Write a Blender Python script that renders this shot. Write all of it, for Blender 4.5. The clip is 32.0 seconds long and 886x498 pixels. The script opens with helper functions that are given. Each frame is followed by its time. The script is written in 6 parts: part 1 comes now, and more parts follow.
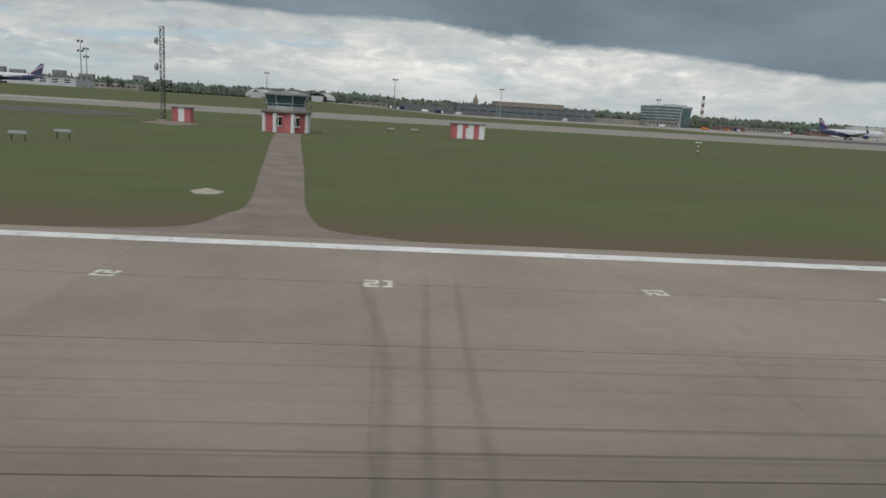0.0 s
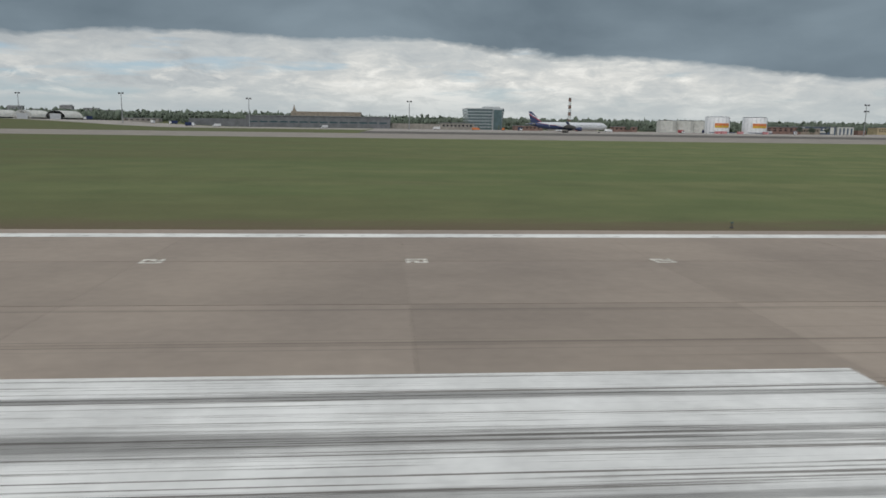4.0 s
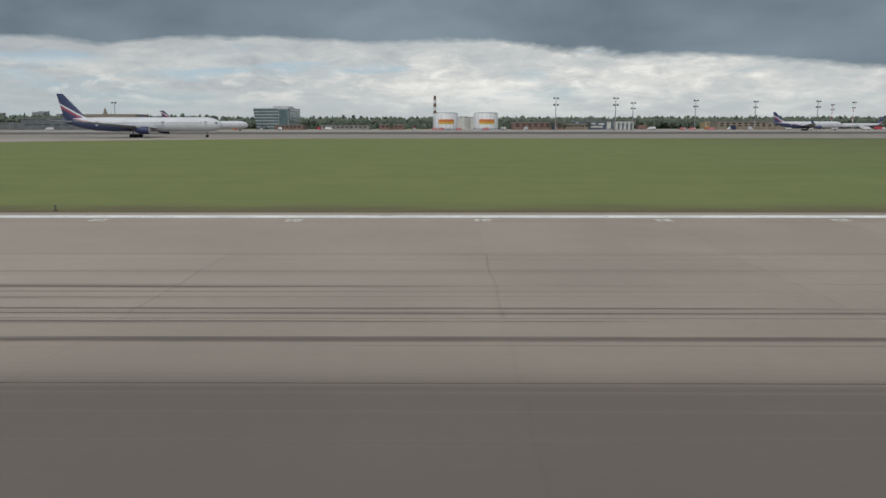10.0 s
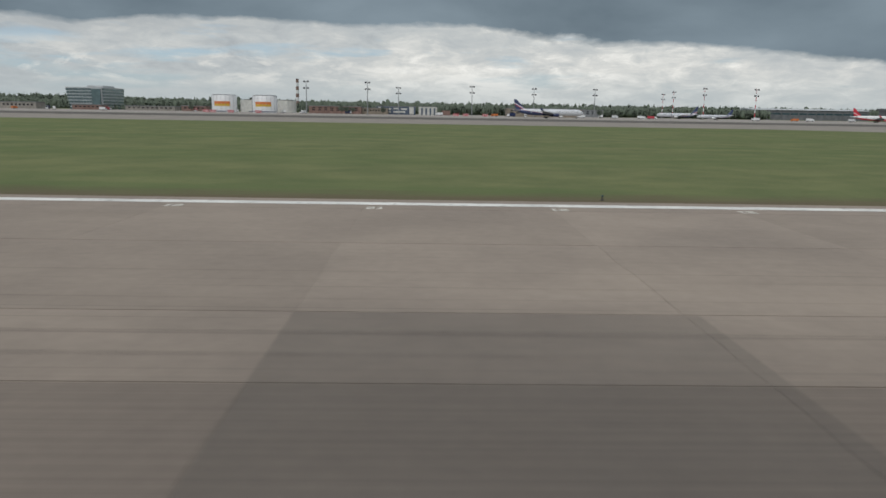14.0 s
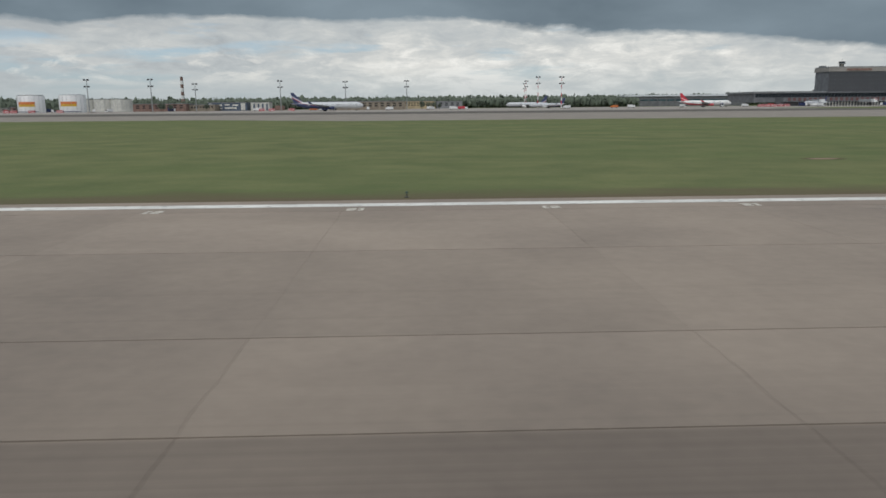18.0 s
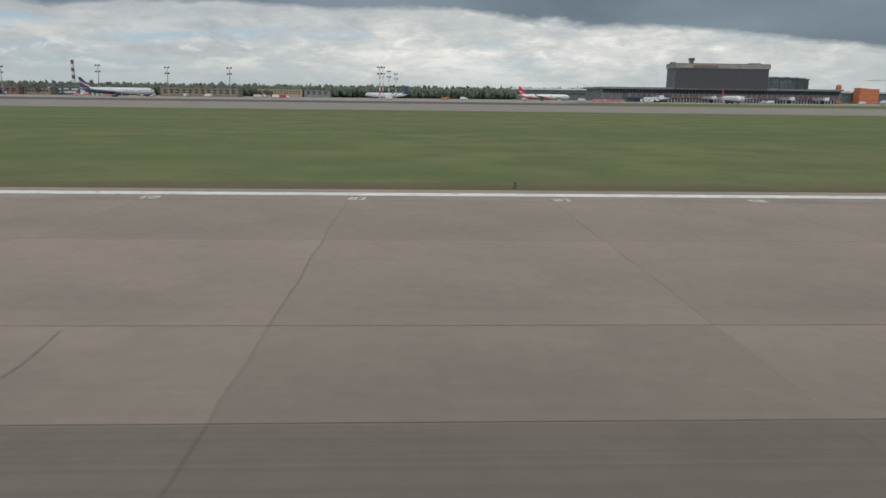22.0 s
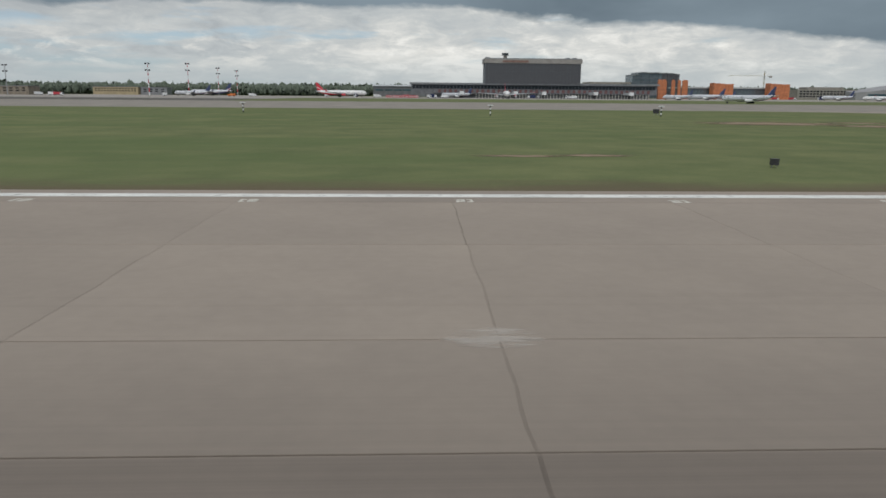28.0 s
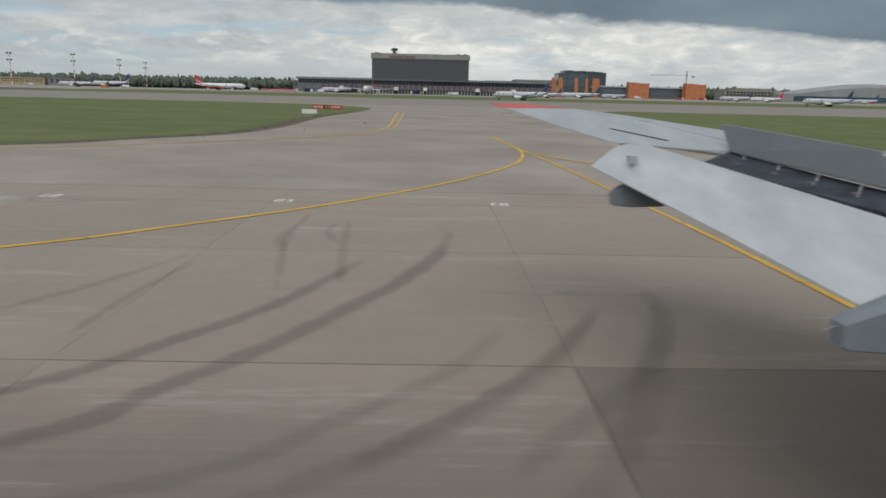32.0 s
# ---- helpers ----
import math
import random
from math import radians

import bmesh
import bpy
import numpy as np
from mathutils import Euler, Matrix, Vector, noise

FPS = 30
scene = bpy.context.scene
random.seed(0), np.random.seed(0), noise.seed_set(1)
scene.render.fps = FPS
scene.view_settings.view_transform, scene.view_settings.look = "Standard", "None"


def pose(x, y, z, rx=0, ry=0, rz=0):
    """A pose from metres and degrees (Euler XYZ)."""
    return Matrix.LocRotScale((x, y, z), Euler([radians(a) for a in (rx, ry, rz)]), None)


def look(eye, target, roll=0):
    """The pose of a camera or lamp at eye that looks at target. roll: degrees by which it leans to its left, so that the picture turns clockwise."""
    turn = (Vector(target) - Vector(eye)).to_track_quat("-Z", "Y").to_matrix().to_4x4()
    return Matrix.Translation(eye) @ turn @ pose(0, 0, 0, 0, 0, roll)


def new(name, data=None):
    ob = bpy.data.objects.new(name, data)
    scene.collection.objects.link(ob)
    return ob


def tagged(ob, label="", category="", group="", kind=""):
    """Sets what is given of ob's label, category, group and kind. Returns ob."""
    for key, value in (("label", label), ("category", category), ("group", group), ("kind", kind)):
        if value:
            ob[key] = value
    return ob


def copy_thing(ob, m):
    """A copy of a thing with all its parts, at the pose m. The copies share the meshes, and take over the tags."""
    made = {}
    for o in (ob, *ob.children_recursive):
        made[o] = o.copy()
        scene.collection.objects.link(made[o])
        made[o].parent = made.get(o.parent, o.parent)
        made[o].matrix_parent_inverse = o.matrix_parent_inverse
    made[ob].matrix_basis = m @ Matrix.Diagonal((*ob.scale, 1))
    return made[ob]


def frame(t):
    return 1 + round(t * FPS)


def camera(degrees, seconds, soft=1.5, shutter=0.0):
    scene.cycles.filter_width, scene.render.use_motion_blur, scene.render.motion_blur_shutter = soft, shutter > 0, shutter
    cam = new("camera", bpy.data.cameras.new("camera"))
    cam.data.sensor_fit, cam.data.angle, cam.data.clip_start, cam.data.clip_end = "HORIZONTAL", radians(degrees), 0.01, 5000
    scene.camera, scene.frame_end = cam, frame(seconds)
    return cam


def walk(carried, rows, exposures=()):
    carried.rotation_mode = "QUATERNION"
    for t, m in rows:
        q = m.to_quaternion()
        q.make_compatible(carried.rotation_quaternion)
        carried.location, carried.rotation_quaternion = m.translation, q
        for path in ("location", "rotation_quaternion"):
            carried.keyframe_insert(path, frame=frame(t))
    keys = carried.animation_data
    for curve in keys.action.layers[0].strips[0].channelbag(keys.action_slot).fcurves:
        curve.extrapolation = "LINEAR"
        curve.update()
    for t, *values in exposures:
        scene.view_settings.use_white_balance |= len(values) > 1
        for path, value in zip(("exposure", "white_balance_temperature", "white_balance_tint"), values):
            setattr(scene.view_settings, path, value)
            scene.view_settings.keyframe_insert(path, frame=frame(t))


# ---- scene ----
import itertools

# The plan is drawn in numbers that are multiplied by SIZE to metres.
SIZE = 0.6

# ---- camera and its walk ----
cam = camera(63.49, 32.0, soft=1.6, shutter=0.05)
# t, x, y, z, pitch, roll, yaw
PATH = [
    (0.0, 3.01, 2.99, 5.15, -11.026, -3.383, -4.805),
    (0.5, 35.12, 2.79, 4.92, -10.722, -3.052, -4.762),
    (1.0, 67.59, 2.59, 4.75, -11.075, -2.826, -4.650),
    (1.5, 100.32, 2.38, 4.62, -10.559, -2.279, -4.437),
    (2.0, 133.21, 2.15, 4.53, -11.612, -2.626, -4.292),
    (2.5, 166.15, 1.90, 4.47, -12.327, -2.595, -4.318),
    (3.0, 199.08, 1.62, 4.40, -10.546, -1.939, -4.004),
    (3.5, 231.89, 1.32, 4.35, -9.774, -2.572, -4.814),
    (4.0, 264.49, 1.00, 4.30, -9.760, -0.787, -4.488),
    (4.5, 296.80, 0.64, 4.24, -10.161, 1.876, -3.589),
    (5.0, 328.80, 0.25, 4.18, -10.608, 3.878, -2.661),
    (5.5, 360.46, -0.17, 4.13, -10.696, 3.697, -2.158),
    (6.0, 391.77, -0.63, 4.15, -10.057, -0.197, -2.581),
    (6.5, 422.73, -1.12, 4.13, -10.822, 0.909, -2.373),
    (7.0, 453.33, -1.63, 4.13, -10.236, 0.863, -1.052),
    (7.5, 483.59, -2.13, 4.13, -10.093, 0.568, -0.305),
    (8.0, 513.48, -2.61, 4.13, -10.449, 0.679, -0.205),
    (8.5, 543.01, -3.06, 4.13, -10.270, 0.350, -0.207),
    (9.0, 572.30, -3.44, 4.10, -10.245, 0.581, -0.082),
    (9.5, 601.25, -3.72, 4.13, -10.382, 0.392, 0.329),
    (10.0, 629.82, -3.93, 4.13, -9.735, 0.053, 0.473),
    (10.5, 657.99, -4.07, 4.13, -10.863, -1.092, -0.373),
    (11.0, 685.72, -4.14, 4.13, -11.032, -1.064, -1.009),
    (11.5, 712.96, -4.15, 4.13, -11.211, -0.178, -1.497),
    (12.0, 739.66, -4.10, 4.13, -11.428, 0.428, -1.540),
    (12.5, 765.82, -3.98, 4.13, -11.454, 1.621, -0.725),
    (13.0, 791.43, -3.80, 4.12, -11.236, 0.015, -0.363),
    (13.5, 816.57, -3.55, 4.13, -10.914, -0.991, -0.968),
    (14.0, 841.34, -3.27, 4.13, -10.850, -0.925, -1.171),
    (14.5, 865.80, -2.96, 4.13, -11.253, -0.098, -1.790),
    (15.0, 890.00, -2.63, 4.13, -11.401, 0.119, -1.519),
    (15.5, 913.96, -2.32, 4.13, -11.400, 0.005, -0.828),
    (16.0, 937.70, -2.02, 4.13, -11.358, -0.166, -0.200),
    (16.5, 961.24, -1.77, 4.13, -11.382, -0.118, -0.115),
    (17.0, 984.59, -1.57, 4.13, -11.579, 0.426, -1.056),
    (17.5, 1007.74, -1.45, 4.13, -11.626, -0.091, -1.475),
    (18.0, 1030.68, -1.38, 4.13, -11.336, 0.477, -1.801),
    (18.5, 1053.38, -1.35, 4.13, -11.999, 0.745, -2.079),
    (19.0, 1075.81, -1.36, 4.12, -12.072, 0.505, -1.892),
    (19.5, 1097.96, -1.36, 4.13, -12.316, -0.498, -1.559),
    (20.0, 1119.86, -1.37, 4.13, -12.188, -0.912, -1.376),
    (20.5, 1141.55, -1.38, 4.13, -11.944, -0.225, -1.385),
    (21.0, 1163.03, -1.38, 4.14, -12.083, -0.510, -1.410),
    (21.5, 1184.27, -1.38, 4.13, -12.186, -0.484, -1.947),
    (22.0, 1205.20, -1.39, 4.13, -12.070, -0.700, -2.381),
    (22.5, 1225.73, -1.40, 4.13, -12.215, -0.630, -2.377),
    (23.0, 1245.84, -1.38, 4.13, -11.429, -0.175, -1.306),
    (23.5, 1265.50, -1.36, 4.13, -11.363, -1.103, -0.691),
    (24.0, 1284.79, -1.30, 4.13, -11.734, -0.623, -0.378),
    (24.5, 1303.81, -1.23, 4.13, -11.793, -0.347, -0.411),
    (25.0, 1322.66, -1.15, 4.14, -11.936, -0.445, -0.969),
    (25.5, 1341.41, -1.05, 4.13, -11.827, -0.550, -1.656),
    (26.0, 1360.10, -0.94, 4.13, -11.853, -0.824, -2.108),
    (26.5, 1378.73, -0.83, 4.13, -11.959, -1.108, -2.352),
    (27.0, 1397.28, -0.72, 4.13, -12.091, -1.246, -2.416),
    (27.5, 1415.76, -0.61, 4.13, -12.194, -1.080, -2.330),
    (28.0, 1434.15, -0.51, 4.13, -12.213, -0.453, -2.125),
    (28.5, 1452.46, -0.42, 4.13, -12.485, -0.698, -1.886),
    (29.0, 1470.75, -0.33, 4.13, -12.456, -0.357, -1.618),
    (29.5, 1489.07, -0.22, 4.13, -12.006, -0.406, -1.255),
    (30.0, 1507.42, -0.10, 4.12, -12.140, 0.027, -1.130),
    (30.5, 1525.80, 0.07, 4.13, -12.097, -0.327, -0.730),
    (31.0, 1544.20, 0.27, 4.13, -12.197, -0.758, -0.506),
    (31.5, 1562.58, 0.51, 4.13, -12.317, -0.922, -0.932),
    (32.0, 1580.69, 0.76, 4.14, -12.427, -1.290, -1.141),
]
walk(cam, [(t, pose(x * SIZE, y * SIZE, z * SIZE, 90 + pitch, roll, yaw)) for t, x, y, z, pitch, roll, yaw in PATH],
     exposures=[(0.0, 0.0, 6420, 10), (32.0, 0.0, 6420, 10)])


# ---- world, sun ----
def make_world():
    w = bpy.data.worlds.new("sky")
    scene.world = w
    w.use_nodes = True
    nt = w.node_tree
    nt.nodes.clear()
    N = lambda kind: nt.nodes.new(kind)
    L = nt.links.new

    def math_(op, a, b=None, c=None):
        n = N("ShaderNodeMath")
        n.operation = op
        for i, v in enumerate((a, b, c)):
            if v is None:
                continue
            if isinstance(v, (int, float)):
                n.inputs[i].default_value = v
            else:
                L(v, n.inputs[i])
        return n.outputs[0]

    def ramp(fac, stops):
        n = N("ShaderNodeValToRGB")
        while len(n.color_ramp.elements) < len(stops):
            n.color_ramp.elements.new(0.5)
        for e, (p, c) in zip(n.color_ramp.elements, stops):
            e.position, e.color = p, (*c, 1) if len(c) == 3 else c
        L(fac, n.inputs[0])
        return n.outputs[0]

    def mix(fac, a, b):
        n = N("ShaderNodeMix")
        n.data_type = "RGBA"
        L(fac, n.inputs[0]) if not isinstance(fac, float) else None
        for i, v in ((6, a), (7, b)):
            if isinstance(v, tuple):
                n.inputs[i].default_value = (*v, 1)
            else:
                L(v, n.inputs[i])
        return n.outputs[2]

    sky = N("ShaderNodeTexSky")
    sky.sky_type, sky.sun_disc = "NISHITA", False
    sky.sun_elevation, sky.sun_rotation = radians(42), radians(150)
    sky.air_density, sky.dust_density, sky.ozone_density = 1.0, 1.5, 1.0
    dim = N("ShaderNodeMix")
    dim.data_type, dim.blend_type = "RGBA", "MULTIPLY"
    dim.inputs[0].default_value = 1
    L(sky.outputs[0], dim.inputs[6])
    dim.inputs[7].default_value = (0.062, 0.078, 0.104, 1)
    co = N("ShaderNodeTexCoord")
    sep = N("ShaderNodeSeparateXYZ")
    L(co.outputs["Generated"], sep.inputs[0])
    x, y, z = sep.outputs
    flat = math_("SQRT", math_("ADD", math_("MULTIPLY", x, x), math_("MULTIPLY", y, y)))
    el = math_("ARCTAN2", z, flat)
    az = math_("ARCTAN2", x, y)
    up = math_("MAXIMUM", el, 0.0)
    # cloud cells flatten and crowd towards the horizon
    row = math_("POWER", math_("ADD", up, 0.03), 0.9)
    comb = N("ShaderNodeCombineXYZ")
    L(math_("MULTIPLY", az, 1.0), comb.inputs[0])
    L(math_("MULTIPLY", row, 2.1), comb.inputs[1])

    def noise_(scale, detail, rough, shift, distort=0.0):
        m = N("ShaderNodeMapping")
        m.inputs["Location"].default_value = shift
        L(comb.outputs[0], m.inputs[0])
        n = N("ShaderNodeTexNoise")
        n.inputs["Scale"].default_value, n.inputs["Detail"].default_value = scale, detail
        n.inputs["Roughness"].default_value, n.inputs["Distortion"].default_value = rough, distort
        L(m.outputs[0], n.inputs["Vector"])
        return n.outputs[0]

    def layered(scale, tall, detail, rough, shift, distort=0.0):
        """Noise in flat-bottomed layers: cells tall times as wide as they are high."""
        m = N("ShaderNodeMapping")
        m.inputs["Location"].default_value = shift
        m.inputs["Scale"].default_value = (1, tall, 1)
        L(comb.outputs[0], m.inputs[0])
        n = N("ShaderNodeTexNoise")
        n.inputs["Scale"].default_value, n.inputs["Detail"].default_value = scale, detail
        n.inputs["Roughness"].default_value, n.inputs["Distortion"].default_value = rough, distort
        L(m.outputs[0], n.inputs["Vector"])
        return n.outputs[0]

    hole = mix(0.5, dim.outputs[2], (0.47, 0.585, 0.61))
    big = layered(3.6, 1.9, 4, 0.45, (3.1, 1.7, 0.4), 0.1)
    puff = layered(18.0, 1.35, 10, 0.66, (8.3, 4.1, 2.2), 0.4)
    tone = math_("ADD", math_("MULTIPLY", big, 0.48), math_("MULTIPLY", puff, 0.52))
    # the band is thinnest and brightest a little ahead of square to the runway
    ahead = math_("SUBTRACT", az, 0.17)
    thin = math_("MULTIPLY", math_("POWER", 2.718, math_("MULTIPLY", math_("MULTIPLY", ahead, ahead), -7.0)), 0.085)
    tone = math_("ADD", tone, math_("SUBTRACT", thin, 0.02))
    cloud = ramp(tone, [(0.36, (0.40, 0.43, 0.445)), (0.46, (0.49, 0.52, 0.525)), (0.54, (0.565, 0.585, 0.575)), (0.60, (0.68, 0.685, 0.655)), (0.67, (0.88, 0.87, 0.82))])
    cover = ramp(math_("ADD", layered(6.0, 2.6, 6, 0.55, (1.3, 9.2, 5.0), 0.2), thin), [(0.37, (0, 0, 0)), (0.50, (1, 1, 1))])
    low = mix(math_("ADD", math_("MULTIPLY", cover, 0.75), 0.25), hole, cloud)
    # a row of small lit heaps with grey feet low behind the direction of travel
    heap_n = layered(15.0, 1.25, 9, 0.62, (0.7, 2.9, 3.3), 0.3)
    heap = ramp(heap_n, [(0.50, (0, 0, 0)), (0.56, (0.45, 0.45, 0.45)), (0.66, (1, 1, 1))])
    near = ramp(math_("MULTIPLY", up, 4.0), [(0.10, (0, 0, 0)), (0.15, (1, 1, 1)), (0.22, (1, 1, 1)), (0.34, (0, 0, 0))])
    behind = ramp(math_("ADD", az, 0.5), [(0.30, (1, 1, 1)), (0.62, (0.25, 0.25, 0.25))])
    low = mix(math_("MULTIPLY", math_("MULTIPLY", math_("MULTIPLY", heap, near), behind), 0.85), low, (0.84, 0.82, 0.76))
    # the air greys towards the horizon
    foot = ramp(math_("MULTIPLY", up, 8.0), [(0.0, (0.8, 0.8, 0.8)), (0.20, (0.55, 0.55, 0.55)), (0.46, (0, 0, 0))])
    low = mix(foot, low, (0.455, 0.505, 0.515))
    # a thinner grey layer hangs below the deck behind the direction of travel
    veil = N("ShaderNodeClamp")
    L(math_("MULTIPLY", math_("ADD", math_("SUBTRACT", math_("SUBTRACT", el, math_("MULTIPLY", az, 0.10)), 0.104), math_("MULTIPLY", math_("SUBTRACT", layered(6.5, 2.0, 7, 0.58, (6.6, 1.2, 2.8), 0.2), 0.5), 0.15)), 17.0), veil.inputs[0])
    low = mix(math_("MULTIPLY", veil.outputs[0], 0.6), low, (0.345, 0.375, 0.395))
    # the heavy deck overhead: its ragged edge sinks towards the direction of travel
    edge = math_("SUBTRACT", 0.109, math_("MULTIPLY", az, math_("ADD", 0.037, math_("MULTIPLY", math_("MINIMUM", math_("MAXIMUM", az, -0.8), 0.8), 0.080))))
    rag = math_("MULTIPLY", math_("SUBTRACT", noise_(4.0, 4, 0.5, (5.5, 2.5, 7.7), 0.15), 0.5), 0.055)
    rag = math_("ADD", rag, math_("MULTIPLY", math_("SUBTRACT", noise_(16.0, 6, 0.6, (2.5, 8.5, 1.7), 0.2), 0.5), 0.020))
    deckm = math_("MULTIPLY", math_("SUBTRACT", math_("ADD", el, rag), edge), 120.0)
    n = N("ShaderNodeClamp")
    L(math_("ADD", deckm, 0.5), n.inputs[0])
    deck = ramp(noise_(3.4, 6, 0.5, (2.2, 6.1, 1.1), 0.2), [(0.35, (0.142, 0.186, 0.220)), (0.65, (0.226, 0.284, 0.326))])
    high = ramp(noise_(2.0, 6, 0.55, (4.2, 3.3, 8.1)), [(0.35, (0.28, 0.31, 0.34)), (0.6, (0.75, 0.77, 0.78))])
    n2 = N("ShaderNodeClamp")
    L(math_("MULTIPLY", math_("SUBTRACT", el, 0.42), 4.0), n2.inputs[0])
    deck = mix(n2.outputs[0], deck, high)
    allsky = mix(n.outputs[0], low, deck)
    bg = N("ShaderNodeBackground")
    L(allsky, bg.inputs[0])
    bg.inputs[1].default_value = 1.0
    out = N("ShaderNodeOutputWorld")
    L(bg.outputs[0], out.inputs[0])


make_world()
sun = new("sun", bpy.data.lights.new("sun", "SUN"))
sun.data.energy, sun.data.angle, sun.data.color = 1.5, radians(70), (1.0, 0.97, 0.93)
sun.matrix_world = look((300, -500, 700), (500, 100, 0))


# ---- materials ----
def material(name, colour, rough=0.6, metal=0.0, vary=0.12, scale=3.0, bump=0.15, second=None, fine=8.0, random=0.0, stretch=(1, 1, 1), distance=0.02, spec=0.5, transmission=0.0):
    """A surface with coarse stains and fine grain in metres, in object space."""
    m = bpy.data.materials.new(name)
    m.use_nodes = True
    nt = m.node_tree
    b = nt.nodes["Principled BSDF"]
    b.inputs["Roughness"].default_value, b.inputs["Metallic"].default_value = rough, metal
    b.inputs["Specular IOR Level"].default_value = spec
    b.inputs["Transmission Weight"].default_value = transmission
    co = nt.nodes.new("ShaderNodeTexCoord")
    mp = nt.nodes.new("ShaderNodeMapping")
    mp.inputs["Scale"].default_value = tuple(s / SIZE for s in stretch)
    nt.links.new(co.outputs["Object"], mp.inputs[0])
    a, c = nt.nodes.new("ShaderNodeTexNoise"), nt.nodes.new("ShaderNodeTexNoise")
    for n, s, d in ((a, 1.0 / scale, 5), (c, fine, 4)):
        n.inputs["Scale"].default_value, n.inputs["Detail"].default_value, n.inputs["Roughness"].default_value = s, d, 0.6
        nt.links.new(mp.outputs[0], n.inputs["Vector"])
    mixc = nt.nodes.new("ShaderNodeMix")
    mixc.data_type = "RGBA"
    two = second or tuple(v * (1 - 2.2 * vary) for v in colour)
    one = tuple(min(1, v * (1 + vary)) for v in colour)
    mixc.inputs[6].default_value, mixc.inputs[7].default_value = (*two, 1), (*one, 1)
    rmp = nt.nodes.new("ShaderNodeMapRange")
    rmp.inputs[1].default_value, rmp.inputs[2].default_value = 0.3, 0.68
    add = nt.nodes.new("ShaderNodeMath")
    add.operation = "MULTIPLY_ADD"
    nt.links.new(c.outputs[0], add.inputs[0])
    add.inputs[1].default_value = 0.3
    sub = nt.nodes.new("ShaderNodeMath")
    sub.operation = "SUBTRACT"
    nt.links.new(a.outputs[0], sub.inputs[0])
    sub.inputs[1].default_value = 0.15
    nt.links.new(sub.outputs[0], add.inputs[2])
    nt.links.new(add.outputs[0], rmp.inputs[0])
    nt.links.new(rmp.outputs[0], mixc.inputs[0])
    col = mixc.outputs[2]
    if random:
        oi = nt.nodes.new("ShaderNodeObjectInfo")
        ge = nt.nodes.new("ShaderNodeNewGeometry")
        s1 = nt.nodes.new("ShaderNodeMath")
        s1.operation = "ADD"
        nt.links.new(oi.outputs["Random"], s1.inputs[0])
        nt.links.new(ge.outputs["Random Per Island"], s1.inputs[1])
        s2 = nt.nodes.new("ShaderNodeMath")
        s2.operation = "FRACT"
        nt.links.new(s1.outputs[0], s2.inputs[0])
        mr = nt.nodes.new("ShaderNodeMapRange")
        mr.inputs[3].default_value, mr.inputs[4].default_value = 1 - random, 1 + random
        nt.links.new(s2.outputs[0], mr.inputs[0])
        mu = nt.nodes.new("ShaderNodeVectorMath")
        mu.operation = "SCALE"
        nt.links.new(col, mu.inputs[0])
        nt.links.new(mr.outputs[0], mu.inputs["Scale"])
        col = mu.outputs[0]
    nt.links.new(col, b.inputs["Base Color"])
    if bump:
        bn = nt.nodes.new("ShaderNodeBump")
        bn.inputs["Strength"].default_value, bn.inputs["Distance"].default_value = bump, distance
        nt.links.new(c.outputs[0], bn.inputs["Height"])
        nt.links.new(bn.outputs[0], b.inputs["Normal"])
    return m


def tree_of(m):
    """Short makers of nodes for a material's own additions."""
    nt = m.node_tree

    def mth(op, a, b=None, c=None):
        n = nt.nodes.new("ShaderNodeMath")
        n.operation = op
        for i, v in enumerate((a, b, c)):
            if v is None:
                continue
            if isinstance(v, (int, float)):
                n.inputs[i].default_value = v
            else:
                nt.links.new(v, n.inputs[i])
        return n.outputs[0]

    def noise_of(vec, scale, detail=5, rough=0.6, stretch=(1, 1, 1)):
        mp = nt.nodes.new("ShaderNodeMapping")
        mp.inputs["Scale"].default_value = stretch
        nt.links.new(vec, mp.inputs[0])
        n = nt.nodes.new("ShaderNodeTexNoise")
        n.inputs["Scale"].default_value, n.inputs["Detail"].default_value, n.inputs["Roughness"].default_value = scale, detail, rough
        nt.links.new(mp.outputs[0], n.inputs["Vector"])
        return n.outputs[0]

    def step(v, a, b):
        n = nt.nodes.new("ShaderNodeMapRange")
        n.interpolation_type = "SMOOTHSTEP"
        n.inputs[1].default_value, n.inputs[2].default_value = a, b
        nt.links.new(v, n.inputs[0])
        return n.outputs[0]

    def blend(fac, a, b):
        n = nt.nodes.new("ShaderNodeMix")
        n.data_type = "RGBA"
        nt.links.new(fac, n.inputs[0])
        for i, v in ((6, a), (7, b)):
            if isinstance(v, tuple):
                n.inputs[i].default_value = (*v, 1)
            else:
                nt.links.new(v, n.inputs[i])
        return n.outputs[2]
    return nt, mth, noise_of, step, blend


def world_xyz(nt):
    ge = nt.nodes.new("ShaderNodeNewGeometry")
    sp = nt.nodes.new("ShaderNodeSeparateXYZ")
    plan = nt.nodes.new("ShaderNodeVectorMath")
    plan.operation = "SCALE"
    plan.inputs["Scale"].default_value = 1 / SIZE
    nt.links.new(ge.outputs["Position"], plan.inputs[0])
    nt.links.new(plan.outputs[0], sp.inputs[0])
    return plan.outputs[0], sp.outputs


def base_of(nt):
    b = nt.nodes["Principled BSDF"]
    return b, (b.inputs["Base Color"].links[0].from_socket if b.inputs["Base Color"].links else None)


